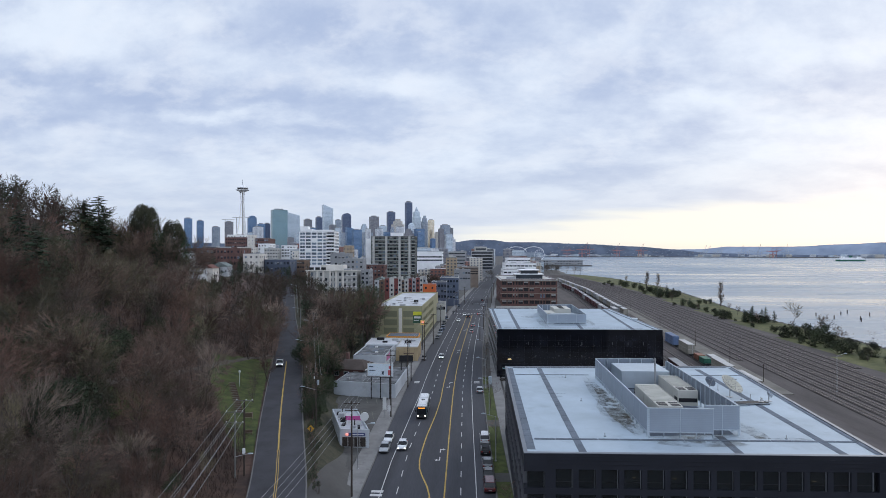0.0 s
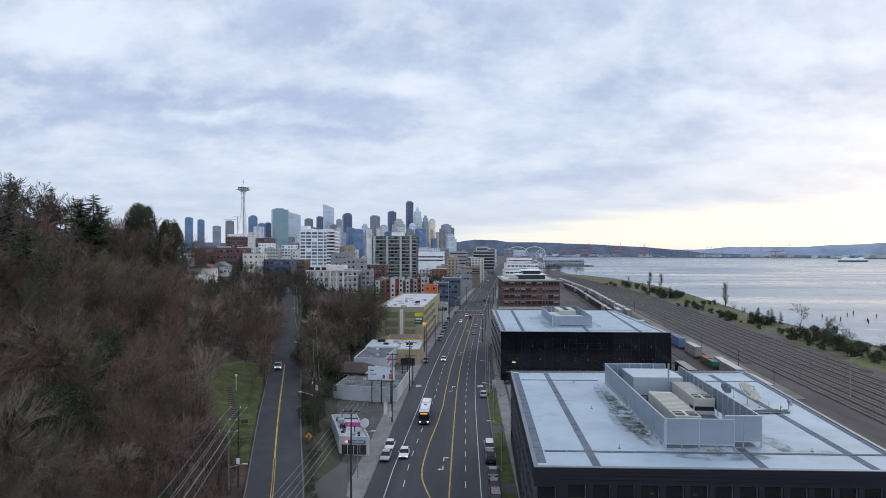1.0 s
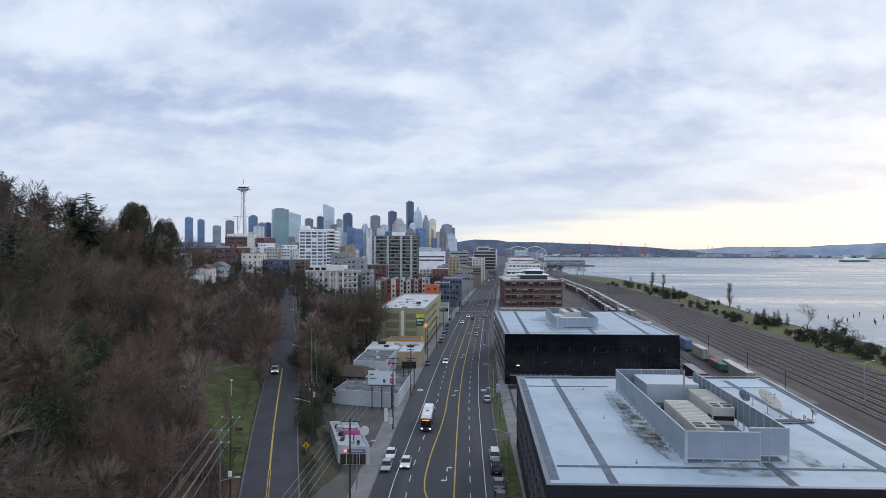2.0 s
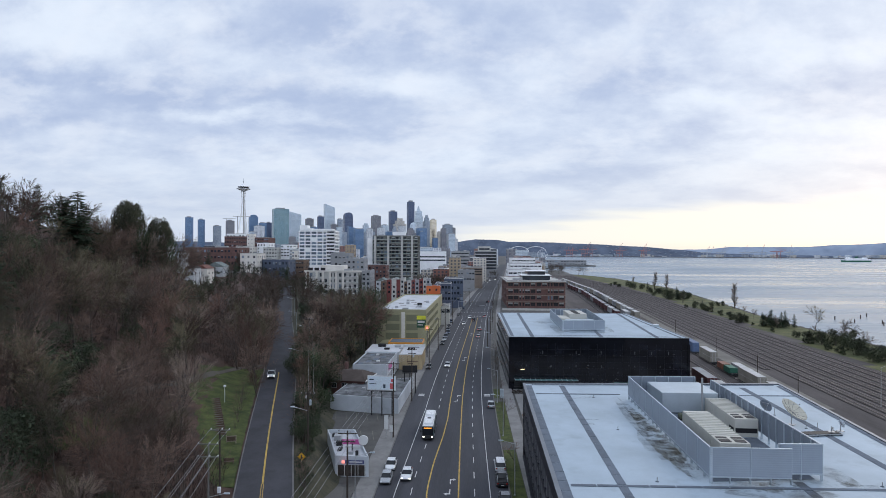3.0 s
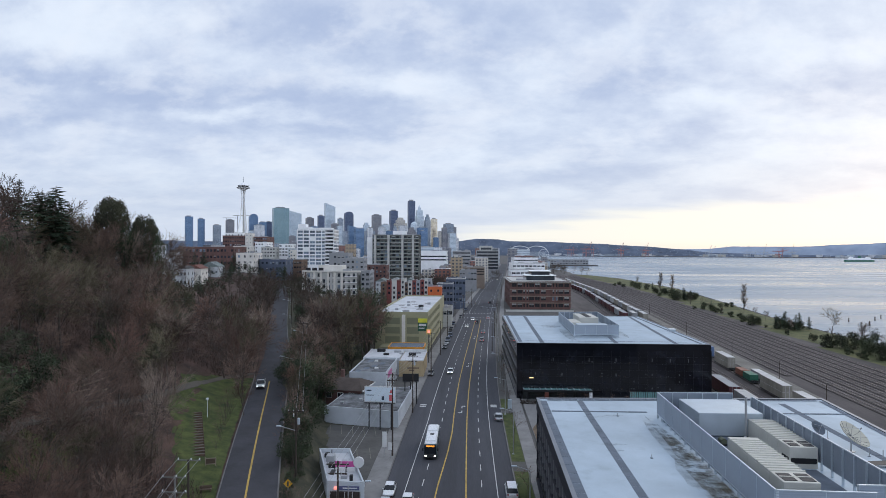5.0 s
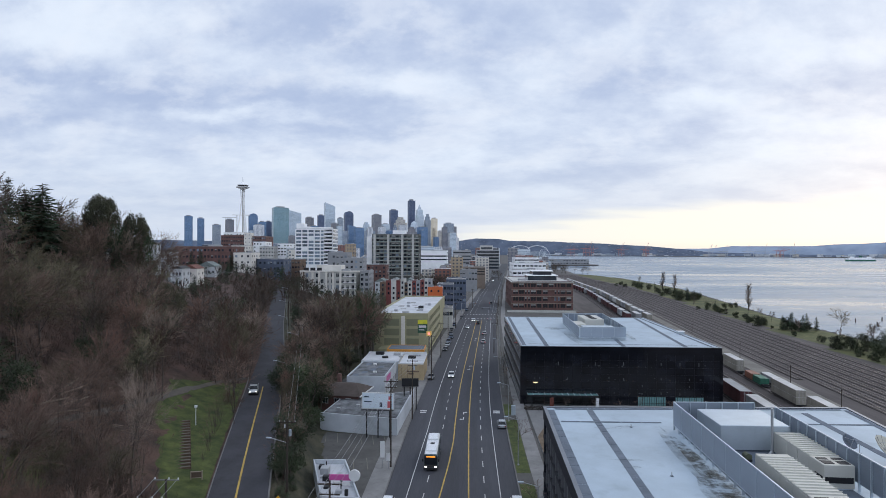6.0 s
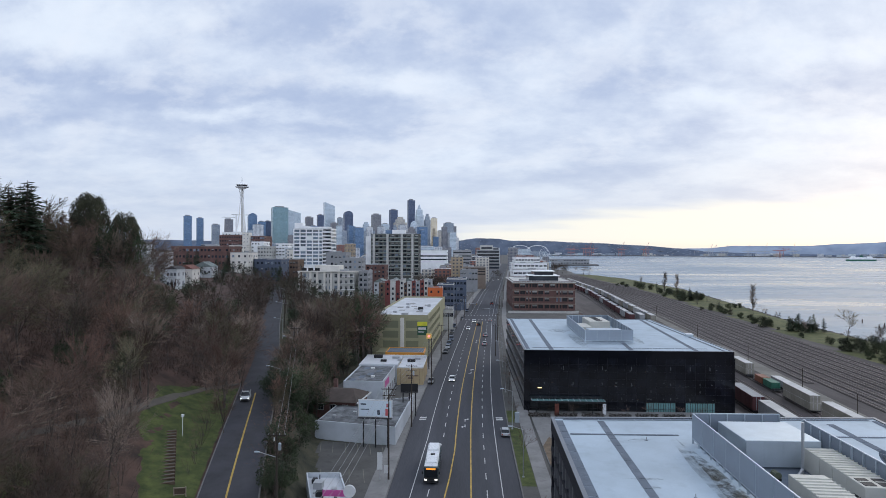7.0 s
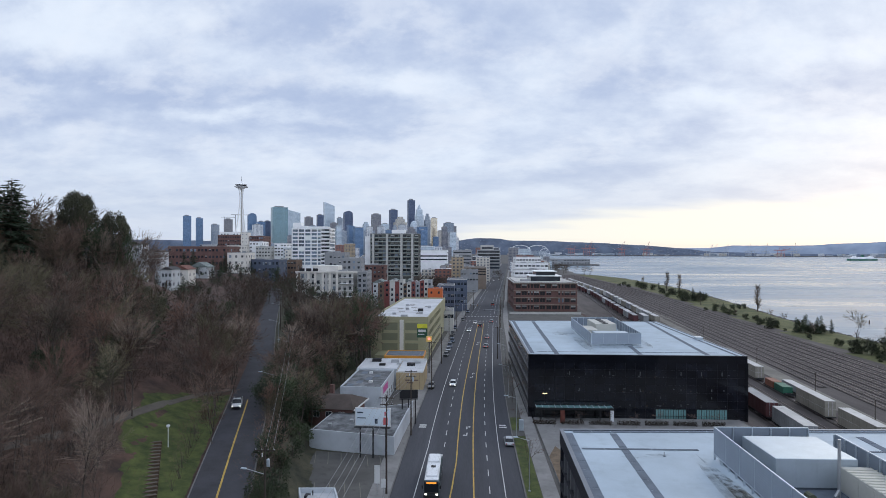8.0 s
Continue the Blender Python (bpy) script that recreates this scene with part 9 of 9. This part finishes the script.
part("back", Build().box(-0.8, 0.8, 0.5, 0.56, 0.5, 0.95, M_TIMBER), bench)
for s in (-0.7, 0.6):
    part("leg", Build().box(s, s + 0.1, 0.05, 0.45, -0.1, 0.42, M_TIMBER), bench)


def path(points, w):
    pts = [Vector((*p, 0)) for p in points]
    fine = []
    for a, b in zip(pts, pts[1:]):
        fine += [a.lerp(b, t / 6) for t in range(6)]
    fine.append(pts[-1])
    vs, fs = [], []
    for i, p in enumerate(fine):
        d = (fine[min(i + 1, len(fine) - 1)] - fine[max(i - 1, 0)]).normalized()
        n = Vector((-d.y, d.x, 0)) * w / 2
        vs += [(*(p + n * k).xy, float(land(*(p + n * k).xy)) + h) for k, h in ((1, 0.2), (-1, 0.2), (1.3, -0.5), (-1.3, -0.5))]
    for i in range(len(fine) - 1):
        for a, b in ((0, 1), (2, 0), (1, 3)):
            fs.append((4 * i + a, 4 * i + b, 4 * i + 4 + b, 4 * i + 4 + a))
    single("footpath", mesh_of("footpath", vs, fs, [M_PATH]), "pale gravel footpath across the slope", "path", kind="structure")


path([(-60, 180), (-63.4, 172), (-64.9, 160), (-64.6, 151), (-64.5, 143), (-65.0, 134), (-65.6, 126), (-66.6, 116), (-67.0, 108.7), (-63.8, 97.7)], 1.4)
board = thing("park_sign", (-44.8, 120.7, float(land(-44.8, 120.7))), 12, "small framed wooden park sign on two posts", "sign")
part("panel", Build().box(-0.75, 0.75, -0.04, 0.04, 0.5, 1.3, M_TIMBER, 0.02), board)
part("frame", Build().box(-0.85, 0.85, -0.07, 0.07, 1.3, 1.4, M_LOG), board)
part("frame", Build().box(-0.85, 0.85, -0.07, 0.07, 0.4, 0.5, M_LOG), board)
for s in (-0.8, 0.8):
    part("post", Build().box(s - 0.06, s + 0.06, -0.06, 0.06, -0.3, 1.5, M_LOG), board)


# traffic signals at the crossing
def signal(x, y, turn, reach):
    ob = thing("traffic_signal", (x, y, 0.14), turn, "traffic signal on a long galvanised mast arm", "traffic signal", "traffic signals")
    part("post", Build().tube((0, 0, -0.3), (0, 0, 6.6), 0.16, 0.12, M_GALV, 8), ob)
    part("mast_arm", Build().tube((0, 0, 6.2), (reach, 0, 6.7), 0.10, 0.06, M_GALV, 6), ob)
    for k in (0.5, 0.95):
        h = part("signal_head", Build().box(reach * k - 0.2, reach * k + 0.2, -0.35, -0.05, 5.5, 6.7, M_FRAME_D, 0.03), ob)
        for j, mt in enumerate((M_TAIL_OFF, M_SIGN_Y, M_TEAL_GLASS)):
            part("lens", Build().box(reach * k - 0.12, reach * k + 0.12, -0.4, -0.35, 6.33 - j * 0.36, 6.57 - j * 0.36, mt), h)


signal(float(road_x(374)) + 11.6, 374, 178, 9.5)
signal(float(road_x(404)) - 11.6, 404, 2, 9.5)

# ---- railway yard ----
def track_x(x200, y):
    y = np.asarray(y, float)
    return x200 + 0.088 * (np.minimum(y, 600) - 200) + 0.03 * np.clip(y - 600, 0, None)


M_BED = material("dark_track_bed", (0.096, 0.084, 0.080), 0.95, var=0.3, scale=0.6, spots=0.3, bump=0.5, streak=(1, 0.15, 1))


def railway(x200, y0, y1):
    ys = np.concatenate([np.arange(y0, min(y1, 640), 10.0), np.arange(max(y0, 640), y1, 30.0)])
    ys = ys[track_x(x200, ys) < yard_right(ys) - 1.0]
    if len(ys) < 3:
        return
    xs = track_x(x200, ys)
    zs = land(xs, ys)
    ob = thing("railway_track", (0, 0, 0), 0, "rusty steel railway track on dark ballast", "railway track", "yard tracks")
    n = len(ys)

    def strip(a, b, h, mt, nm):
        vs = [(x + a, y, z + h) for x, y, z in zip(xs, ys, zs)] + [(x + b, y, z + h) for x, y, z in zip(xs, ys, zs)]
        vs += [(x + a, y, z - 0.1) for x, y, z in zip(xs, ys, zs)] + [(x + b, y, z - 0.1) for x, y, z in zip(xs, ys, zs)]
        fs = [(i, n + i, n + i + 1, i + 1) for i in range(n - 1)] + [(2 * n + i, i, i + 1, 2 * n + i + 1) for i in range(n - 1)] + [(n + i, 3 * n + i, 3 * n + i + 1, n + i + 1) for i in range(n - 1)]
        part(nm, mesh_of(nm, vs, fs, [mt]), ob)

    strip(-1.15, 1.15, 0.22, M_BED, "track_bed")
    strip(-0.77, -0.66, 0.40, M_RAIL, "rail")
    strip(0.66, 0.77, 0.40, M_RAIL, "rail")


for x200 in (72.5, 77.0, 82.5, 88.3):
    railway(x200, 110, 1000)
for k in range(19):
    railway(100.5 + 4.1 * k, (310, 235, 90)[min(k, 2)], 1040)

ribbon("yard_road", np.arange(180, 470, 10.0), lambda y: track_x(94.5, y), lambda y: track_x(100.0 + 0.012 * (y - 150), y), material("pale_yard_gravel", (0.185, 0.172, 0.15), 0.95, var=0.3, scale=0.5, spots=0.3, bump=0.5), 0.05, "pale gravel service strip between the train and the tracks", 0.3, lambda y: land(track_x(97.0, y), y) + 0.1)
M_C = {n: material(n + "_container_steel", c, 0.6, 0.1, var=0.22, scale=0.7, spots=0.35) for n, c in (("white", (0.46, 0.46, 0.45)), ("tan", (0.28, 0.26, 0.22)), ("green", (0.03, 0.13, 0.085)), ("rust", (0.22, 0.09, 0.055)), ("grey", (0.28, 0.29, 0.30)), ("maroon", (0.085, 0.03, 0.032)), ("blue", (0.10, 0.15, 0.26)))}


def corrugated(w, l, h, mt, roof):
    b = Build()
    b.box(-w / 2, w / 2, -l / 2, l / 2, 0, h - 0.05, mt)
    n = int(l / 0.9)
    for i in range(n):
        y = -l / 2 + (i + 0.25) * l / n
        for s in (-1, 1):
            b.box(s * w / 2 - 0.04, s * w / 2 + 0.04, y, y + l / n * 0.5, 0.15, h - 0.2, mt)
    body = b.mesh("shell")
    r = Build().box(-w / 2, w / 2, -l / 2, l / 2, h - 0.045, h, roof).mesh("roof")
    e = Build().box(-0.05, 0.05, -l / 2 - 0.06, -l / 2, 0.15, h - 0.15, roof)
    return body, r, e.mesh("door_bar")


SHELLS = {}


def wagon(x200, y, kind, colours, label):
    x = float(track_x(x200, y))
    z = float(land(x, y)) + 0.42
    t = math.degrees(math.atan(-0.088))
    ob = thing("freight_wagon", (x, y, z), t, label, "freight wagon", "freight train")
    part("underframe", Build().box(-1.3, 1.3, -8.4, 8.4, 0.75 if kind == "box" else 0.3, 1.05 if kind == "box" else 0.49, M_DARK), ob)
    for yy in (-6.4, 6.4):
        if y > 300:
            if yy > 0:
                continue
            part("bogie", Build().box(-1.1, 1.1, yy - 1.3, yy + 1.3, 0.0, 0.75, M_DARK), ob)
            continue
        bg = part("bogie", Build().box(-1.1, 1.1, yy - 1.3, yy + 1.3, 0.3, 0.75, M_DARK, 0.05), ob)
        for s in (-0.75, 0.75):
            for d in (-0.85, 0.85):
                part("wheel", Build().loft([[(s + q, yy + d + 0.42 * math.cos(2 * math.pi * i / 12), 0.42 + 0.42 * math.sin(2 * math.pi * i / 12)) for i in range(12)] for q in (-0.06, 0.06)], M_RAIL), bg)
    zz = 1.05 if kind == "box" else 0.6
    for c, l, off in colours:
        key = (c, l, kind)
        if key not in SHELLS:
            SHELLS[key] = corrugated(2.6 if kind != "box" else 2.9, l, 1.98 if kind != "box" else 3.6, M_C[c], M_C["white" if c in ("white", "tan", "grey") else ("grey" if c == "maroon" else c)])
        for lvl in range(2 if kind == "stack" else 1):
            p = part("container" if kind != "box" else "car_body", SHELLS[key][0], ob, "%s corrugated steel" % c, at=(0, off, (1.06 if kind == "box" else 0.5) + lvl * 2.0))
            part("roof_sheet", SHELLS[key][1], p)
            if y < 300:
                part("door_bar", SHELLS[key][2], p, at=(-0.5, 0, 0))
                part("door_bar", SHELLS[key][2], p, at=(0.5, 0, 0))
    return ob


wagon(88.3, 273, "stack", [("blue", 14, 0)], "well wagon with stacked blue-grey containers")
wagon(88.3, 250, "stack", [("tan", 14, 0)], "well wagon with stacked tan containers")
wagon(88.3, 229, "flat", [("rust", 5.8, 3.6), ("green", 6.2, -3.4)], "flat wagon with rust and green containers")
wagon(88.3, 206.5, "stack", [("tan", 16, 0)], "well wagon with stacked pale containers")
wagon(88.3, 184.5, "stack", [("tan", 16, 0)], "well wagon with stacked tan containers and white roofs")
wagon(92.5, 226, "flat", [("grey", 14, 0)], "flat wagon with a long grey trailer")
wagon(72.5, 204, "box", [("maroon", 16.5, 0)], "maroon boxcar with grey roof")
wagon(72.5, 184, "box", [("grey", 16.5, 0)], "pale grey covered hopper wagon")
wagon(72.5, 164, "box", [("maroon", 16.5, 0)], "maroon boxcar with grey roof")
for i, c in enumerate(("tan", "grey", "white", "tan", "grey", "tan", "white", "grey", "tan", "grey", "white", "tan", "grey", "tan", "grey", "tan", "white", "tan", "grey", "tan", "grey", "white", "tan")):
    wagon(88.3, 395 + i * 19.5, "box", [(c, 15.5, 0)], "weathered %s covered wagon in a long train" % c)
for i in range(16):
    wagon(77.0, 400 + i * 19.5, "box", [(("maroon", "grey")[i % 5 == 1], 15.5, 0)], "dark maroon boxcar in a long train")
wagon(82.5, 398, "box", [("grey", 15.5, 0)], "pale grey covered wagon")

for x, y, h in ((103.7, 269, 7), (99.3, 224.5, 7), (97.5, 196, 6), (108, 330, 7), (120, 430, 7)):
    z = float(land(x, y))
    p = thing("yard_pole", (x, y, z), 0, "thin dark pole beside the tracks", "pole", "yard poles")
    part("shaft", Build().tube((0, 0, -0.3), (0, 0, h), 0.12, 0.08, M_POLE, 6), p)
    part("cap", Build().box(-0.3, 0.3, -0.05, 0.05, h - 0.5, h - 0.4, M_POLE), p)
street_lamp(113.5, 184, -3, 11, 3.2, 20, "tall yard lamp between the tracks")

# ---- shore strip: rocks, trees, pilings ----
M_ROCK = material("shore_rock", (0.17, 0.16, 0.15), 0.9, var=0.4, scale=0.5, spots=0.3, bump=0.6)


def rocks():
    r = np.random.default_rng(3)
    vs, fs = [], []
    for i in range(2600):
        y = r.uniform(180, 1060)
        x = float(shore_x(y)) + r.uniform(-5.5, 2.5)
        s = r.uniform(0.5, 1.4)
        z = float(land(x, y))
        k = len(vs)
        pts = [(-1, -1, -0.5), (1, -1, -0.5), (1, 1, -0.5), (-1, 1, -0.5), (-0.6, -0.5, 0.7), (0.6, -0.6, 0.6), (0.5, 0.6, 0.75), (-0.6, 0.5, 0.6)]
        vs += [(x + px * s * r.uniform(0.7, 1.1), y + py * s * r.uniform(0.7, 1.1), z + pz * s * 0.8) for px, py, pz in pts]
        fs += [tuple(k + j for j in f) for f in ((4, 5, 6, 7), (0, 1, 5, 4), (1, 2, 6, 5), (2, 3, 7, 6), (3, 0, 4, 7))]
    single("shore_rocks", mesh_of("shore_rocks", vs, fs, [M_ROCK]), "grey boulders along the waterline", "rocks", kind="stuff")


rocks()


def on(proto, x, y, s, sz=None):
    o = place(proto, x, y, float(land(x, y)), s, None, sz)
    o["group"] = "shore trees"
    return o


for x, y, s in ((162, 375, 1.0), (165, 392, .6), (168, 380, .5), (171, 362, .9), (174, 357, .9), (179, 358, .7), (163, 317, .55), (159, 299, .95), (162.5, 295, .9), (167, 292, 1.15), (170, 287, 1.1), (164.5, 280, 1.05),
                (162, 268, 1.0), (166, 272, .9), (157.5, 253, .9), (162, 253, 1.0), (158, 240, .7), (164, 244, .8), (160, 228, .6), (171, 469, .8), (176, 466, .7), (190, 484, .6), (196, 488, .55), (201, 490, .5), (165, 470, .45)):
    on(THICK[RNG.integers(2)], x, y, s * 1.75 * RNG.uniform(0.9, 1.15), s * 2.2 * RNG.uniform(0.8, 1.1))
for x, y, s in ((192, 727, .9), (191, 706, 1.0), (195, 686, .8), (187.5, 633, .9), (191, 617, .9), (183, 567, 1.2), (180, 548, 1.1), (189, 549, 1.0), (196, 556, .9), (175, 748, .5), (180, 726, .6), (184, 760, .6), (199, 640, .7), (178, 590, .6), (204, 570, .6)):
    on(THICK[RNG.integers(2)], x, y, s * 2.2 * RNG.uniform(0.9, 1.15), s * 2.4 * RNG.uniform(0.8, 1.1))
for x, y, s in ((183, 564, .75), (187, 553, .9), (189, 556, .75), (192, 550, .7), (198, 558, .55), (186, 548, .6), (168, 360, .65), (172, 359, .8), (176, 356, .7), (180, 359, .75), (184, 357, .6), (174, 364, .7), (177, 470, .5), (206, 700, .6), (193, 612, .55), (188, 690, .55)):
    on(FIRS[RNG.integers(2)], x, y, s * 0.8)
for x, y, s in ((200, 468, 1.15), (205, 672, 1.2), (214, 660, 1.1)):
    on(POPLAR[0], x, y, s * 1.25, s)
for x, y, s in ((188, 344, .85), (197, 334, .75), (200, 340, .7), (196, 314, .5), (204, 330, .55), (180, 330, .3), (176, 362, .42), (172, 352, .4), (182, 400, .4), (190, 430, .35), (207, 760, .7), (166, 425, .35), (163, 300, .35)):
    on(THIN[RNG.integers(5)], x, y, s * 1.15)
for i in range(20):
    y = RNG.uniform(200, 480)
    on(THICK[RNG.integers(2)], float(yard_right(y) + RNG.uniform(4, 9)), y, RNG.uniform(0.5, 1.2))
for i in range(26):
    y = RNG.uniform(200, 700)
    on(SHOOTS[i % 2], float(RNG.uniform(yard_right(y) + 4, shore_x(y) - 6)), y, RNG.uniform(0.5, 1.0))
for x, y in ((246, 422), (248, 405), (268, 430), (280, 442), (256, 390), (284, 424), (262, 400), (290, 410)):
    p = thing("mooring_pile", (x, y, -6), 0, "dark timber mooring pile standing in the water", "pile", "mooring piles")
    part("shaft", Build().tube((0, 0, -2), (0, 0, 2.6), 0.35, 0.3, M_POLE, 8), p)
    part("collar", Build().tube((0, 0, 2.0), (0, 0, 2.2), 0.36, 0.36, M_DARK, 8), p)

# ---- bay: ferry, cranes, far port ----
fy = thing("ferry", (1675, 2620, -6), 9, "long low white and green car ferry on the bay", "ferry")
part("hull", Build().prism([(-55, 0), (-45, -9), (45, -9), (55, 0), (45, 9), (-45, 9)], -1, 5, M_C["green"]), fy)
part("deckhouse", Build().box(-46, 46, -8, 8, 5, 9, M_WHITE), fy)
part("upper_deck", Build().box(-36, 36, -6, 6, 9, 12, M_WHITE), fy)
part("wheelhouse", Build().box(-32, -26, -5, 5, 12, 15, M_WHITE), fy)
part("wheelhouse", Build().box(26, 32, -5, 5, 12, 15, M_WHITE), fy)
part("funnel", Build().box(-4, 4, -2, 2, 12, 18, M_C["green"]), fy)
fy.scale = (1.32, 1.32, 1.32)

# both crane colours are washed out, with distance haze mixed in
M_CRANE_R = material("red_crane_steel", (0.38, 0.18, 0.17), 0.7, var=0.2)
M_CRANE_W = material("white_crane_steel", (0.43, 0.44, 0.46), 0.7, var=0.2)


def port_crane(x, y, h, mt, up, label):
    ob = thing("port_crane", (x, y, -4), RNG.uniform(-20, 20), label, "crane", "port cranes")
    leg = Build()
    for a in (-9, 9):
        part("leg", Build().tube((a, -5, 0), (a * 0.8, -5, h * 0.62), 1.5, 1.3, mt, 4), ob)
    part("portal", Build().box(-9, 9, -8, 8, h * 0.28, h * 0.33, mt), ob)
    part("girder", Build().box(-26, 12, -2, 2, h * 0.60, h * 0.66, mt), ob)
    part("mast", Build().tube((6, 0, h * 0.62), (8, 0, h * 0.95), 1.2, 0.8, mt, 4), ob)
    end = (12 + 34 * math.cos(up), 0, h * 0.63 + 60 * math.sin(up))
    part("boom", Build().tube((12, 0, h * 0.63), end, 1.6, 0.9, mt, 4), ob)
    part("stay", Build().tube((8, 0, h * 0.95), end, 0.4, 0.4, mt, 4), ob)


def polar(px_angle, r):
    a = radians(px_angle)
    return r * math.sin(a), r * math.cos(a)


for a, up, hh in ((9.6, 0.1, 66), (9.95, 0.0, 62), (11.0, 0.1, 72), (11.35, 1.1, 70), (11.75, 0.1, 68), (14.2, 1.0, 66), (14.45, 0.1, 60), (16.35, 1.0, 64), (16.6, 0.1, 58), (27.0, 0.1, 56), (27.3, 0.2, 54)):
    port_crane(*polar(a, 4300), hh * 1.15, M_CRANE_R, up, "red container crane on the far harbour shore")
for a, up in ((21.6, 0.9), (21.9, 0.8), (22.8, 0.8), (23.1, 0.7), (24.6, 0.9), (24.9, 0.2), (25.3, 0.3), (25.9, 1.1), (26.2, 0.2), (28.0, 1.2), (28.2, 0.3)):
    port_crane(*polar(a, 4380), 54, M_CRANE_W, up, "pale container crane on the far harbour shore")
single("far_quay", Build().prism([polar(a, 4420) for a in np.linspace(8, 52, 60)] + [polar(a, 4650) for a in np.linspace(52, 8, 60)], -8, -2.5, M_TOWN), "far harbour quay along the bay", "quay", kind="structure")
F_PORT = [F_WHITE, F_WHITE, F_GREY, F_CREAM, F_PALE]
for i in range(84):
    a = RNG.uniform(4, 44)
    x, y = polar(a, RNG.uniform(4430, 4600))
    w, h = RNG.uniform(14, 70), RNG.uniform(5, 20)
    ob = single("harbour_shed", Build().box(-w / 2, w / 2, 0, 22, 0, h, F_PORT[i % 5]), "low harbour shed on the far shore", "shed", "harbour sheds", at=pose(x, y, -2.5, 0, 0, -a))
    if i % 2 == 0:
        part("roof", Build().box(-w / 2 - 0.5, w / 2 + 0.5, -0.5, 22.5, h, h + 0.8, M_WHITE), ob)
# stadium arches and the big wheel on the waterfront
stad = thing("stadium", (*polar(5.75, 4000), -2), -5, "stadium with two white roof arches in the distance", "stadium")
for off in (-52, 62):
    b = Build()
    for i in range(16):
        t0, t1 = math.pi * i / 16, math.pi * (i + 1) / 16
        b.tube((off + 66 * math.cos(t0), 0, 34 + 34 * math.sin(t0)), (off + 66 * math.cos(t1), 0, 34 + 34 * math.sin(t1)), 2.2, 2.2, M_WHITE, 6)
    part("arch", b, stad)
part("stand", Build().box(-112, 122, 5, 80, 0, 30, F_GREY), stad)
wh = thing("ferris_wheel", (*polar(7.2, 2300), 2), -7, "white ferris wheel on the waterfront", "ferris wheel")
b = Build()
for i in range(24):
    a0, a1 = 2 * math.pi * i / 24, 2 * math.pi * (i + 1) / 24
    b.tube((19 * math.cos(a0), 0, 22 + 19 * math.sin(a0)), (19 * math.cos(a1), 0, 22 + 19 * math.sin(a1)), 0.5, 0.5, M_WHITE, 4)
part("rim", b, wh)
for i in range(12):
    a0 = 2 * math.pi * i / 12
    part("spoke", Build().tube((0, 0, 22), (19 * math.cos(a0), 0, 22 + 19 * math.sin(a0)), 0.2, 0.2, M_WHITE, 4), wh)
for s in (-9, 9):
    part("leg", Build().tube((s, 0, 0), (0, 0, 22), 0.8, 0.6, M_WHITE, 5), wh)
# ---- low town between the hill and downtown ----
SKINS = [(F_WHITE, "white"), (F_WHITE, "white"), (F_CREAM, "cream"), (F_RUST, "brick-red"), (F_GREY, "grey"), (F_TAN, "tan"), (F_DARK, "charcoal"), (F_BROWN, "brown"), (F_PALE, "pale glass"), (F_RUST, "brick-red")]
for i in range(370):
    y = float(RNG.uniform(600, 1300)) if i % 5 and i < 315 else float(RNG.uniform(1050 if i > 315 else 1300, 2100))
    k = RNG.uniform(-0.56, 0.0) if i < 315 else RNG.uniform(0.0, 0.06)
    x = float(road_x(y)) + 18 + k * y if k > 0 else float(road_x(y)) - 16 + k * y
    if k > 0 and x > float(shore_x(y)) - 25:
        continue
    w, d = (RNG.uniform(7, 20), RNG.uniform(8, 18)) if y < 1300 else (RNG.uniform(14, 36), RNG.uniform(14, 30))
    # roof heights follow the camera's sight lines, leaving downtown in view behind them
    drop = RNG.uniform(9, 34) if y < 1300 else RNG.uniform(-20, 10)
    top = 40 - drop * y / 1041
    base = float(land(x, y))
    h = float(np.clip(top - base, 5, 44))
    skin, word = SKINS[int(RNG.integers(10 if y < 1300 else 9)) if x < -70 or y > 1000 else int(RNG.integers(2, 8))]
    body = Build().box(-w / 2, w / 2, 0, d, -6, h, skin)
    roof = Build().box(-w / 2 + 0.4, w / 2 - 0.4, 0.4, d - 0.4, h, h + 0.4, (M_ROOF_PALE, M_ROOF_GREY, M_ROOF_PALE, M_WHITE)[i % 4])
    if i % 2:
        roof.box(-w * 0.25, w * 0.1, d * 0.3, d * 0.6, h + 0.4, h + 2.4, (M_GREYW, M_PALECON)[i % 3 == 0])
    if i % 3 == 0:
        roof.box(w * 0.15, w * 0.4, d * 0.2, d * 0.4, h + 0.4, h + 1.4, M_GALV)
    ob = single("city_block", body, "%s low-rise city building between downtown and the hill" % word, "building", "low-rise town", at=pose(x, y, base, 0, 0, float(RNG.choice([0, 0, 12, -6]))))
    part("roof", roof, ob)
# tower crane beside the observation tower and one on the skyline
for x, y, z, h in ((-745, 1900, 70, 78), (-1010, 2450, 110, 60)):
    ob = thing("tower_crane", (x, y, z), 20, "slim construction tower crane in the distance", "crane", "construction cranes")
    part("mast", Build().box(-1.2, 1.2, -1.2, 1.2, -110, h, M_CRANE_W), ob)
    part("jib", Build().box(-14, 40, -0.9, 0.9, h, h + 1.8, M_CRANE_W), ob)

# clear away the patterns from which repeats were copied
for ob in [o for o in bpy.data.objects if o.parent is None and o.matrix_world.translation.z < -400 or o.location.z < -400]:
    for c in list(ob.children_recursive):
        bpy.data.objects.remove(c)
    bpy.data.objects.remove(ob)
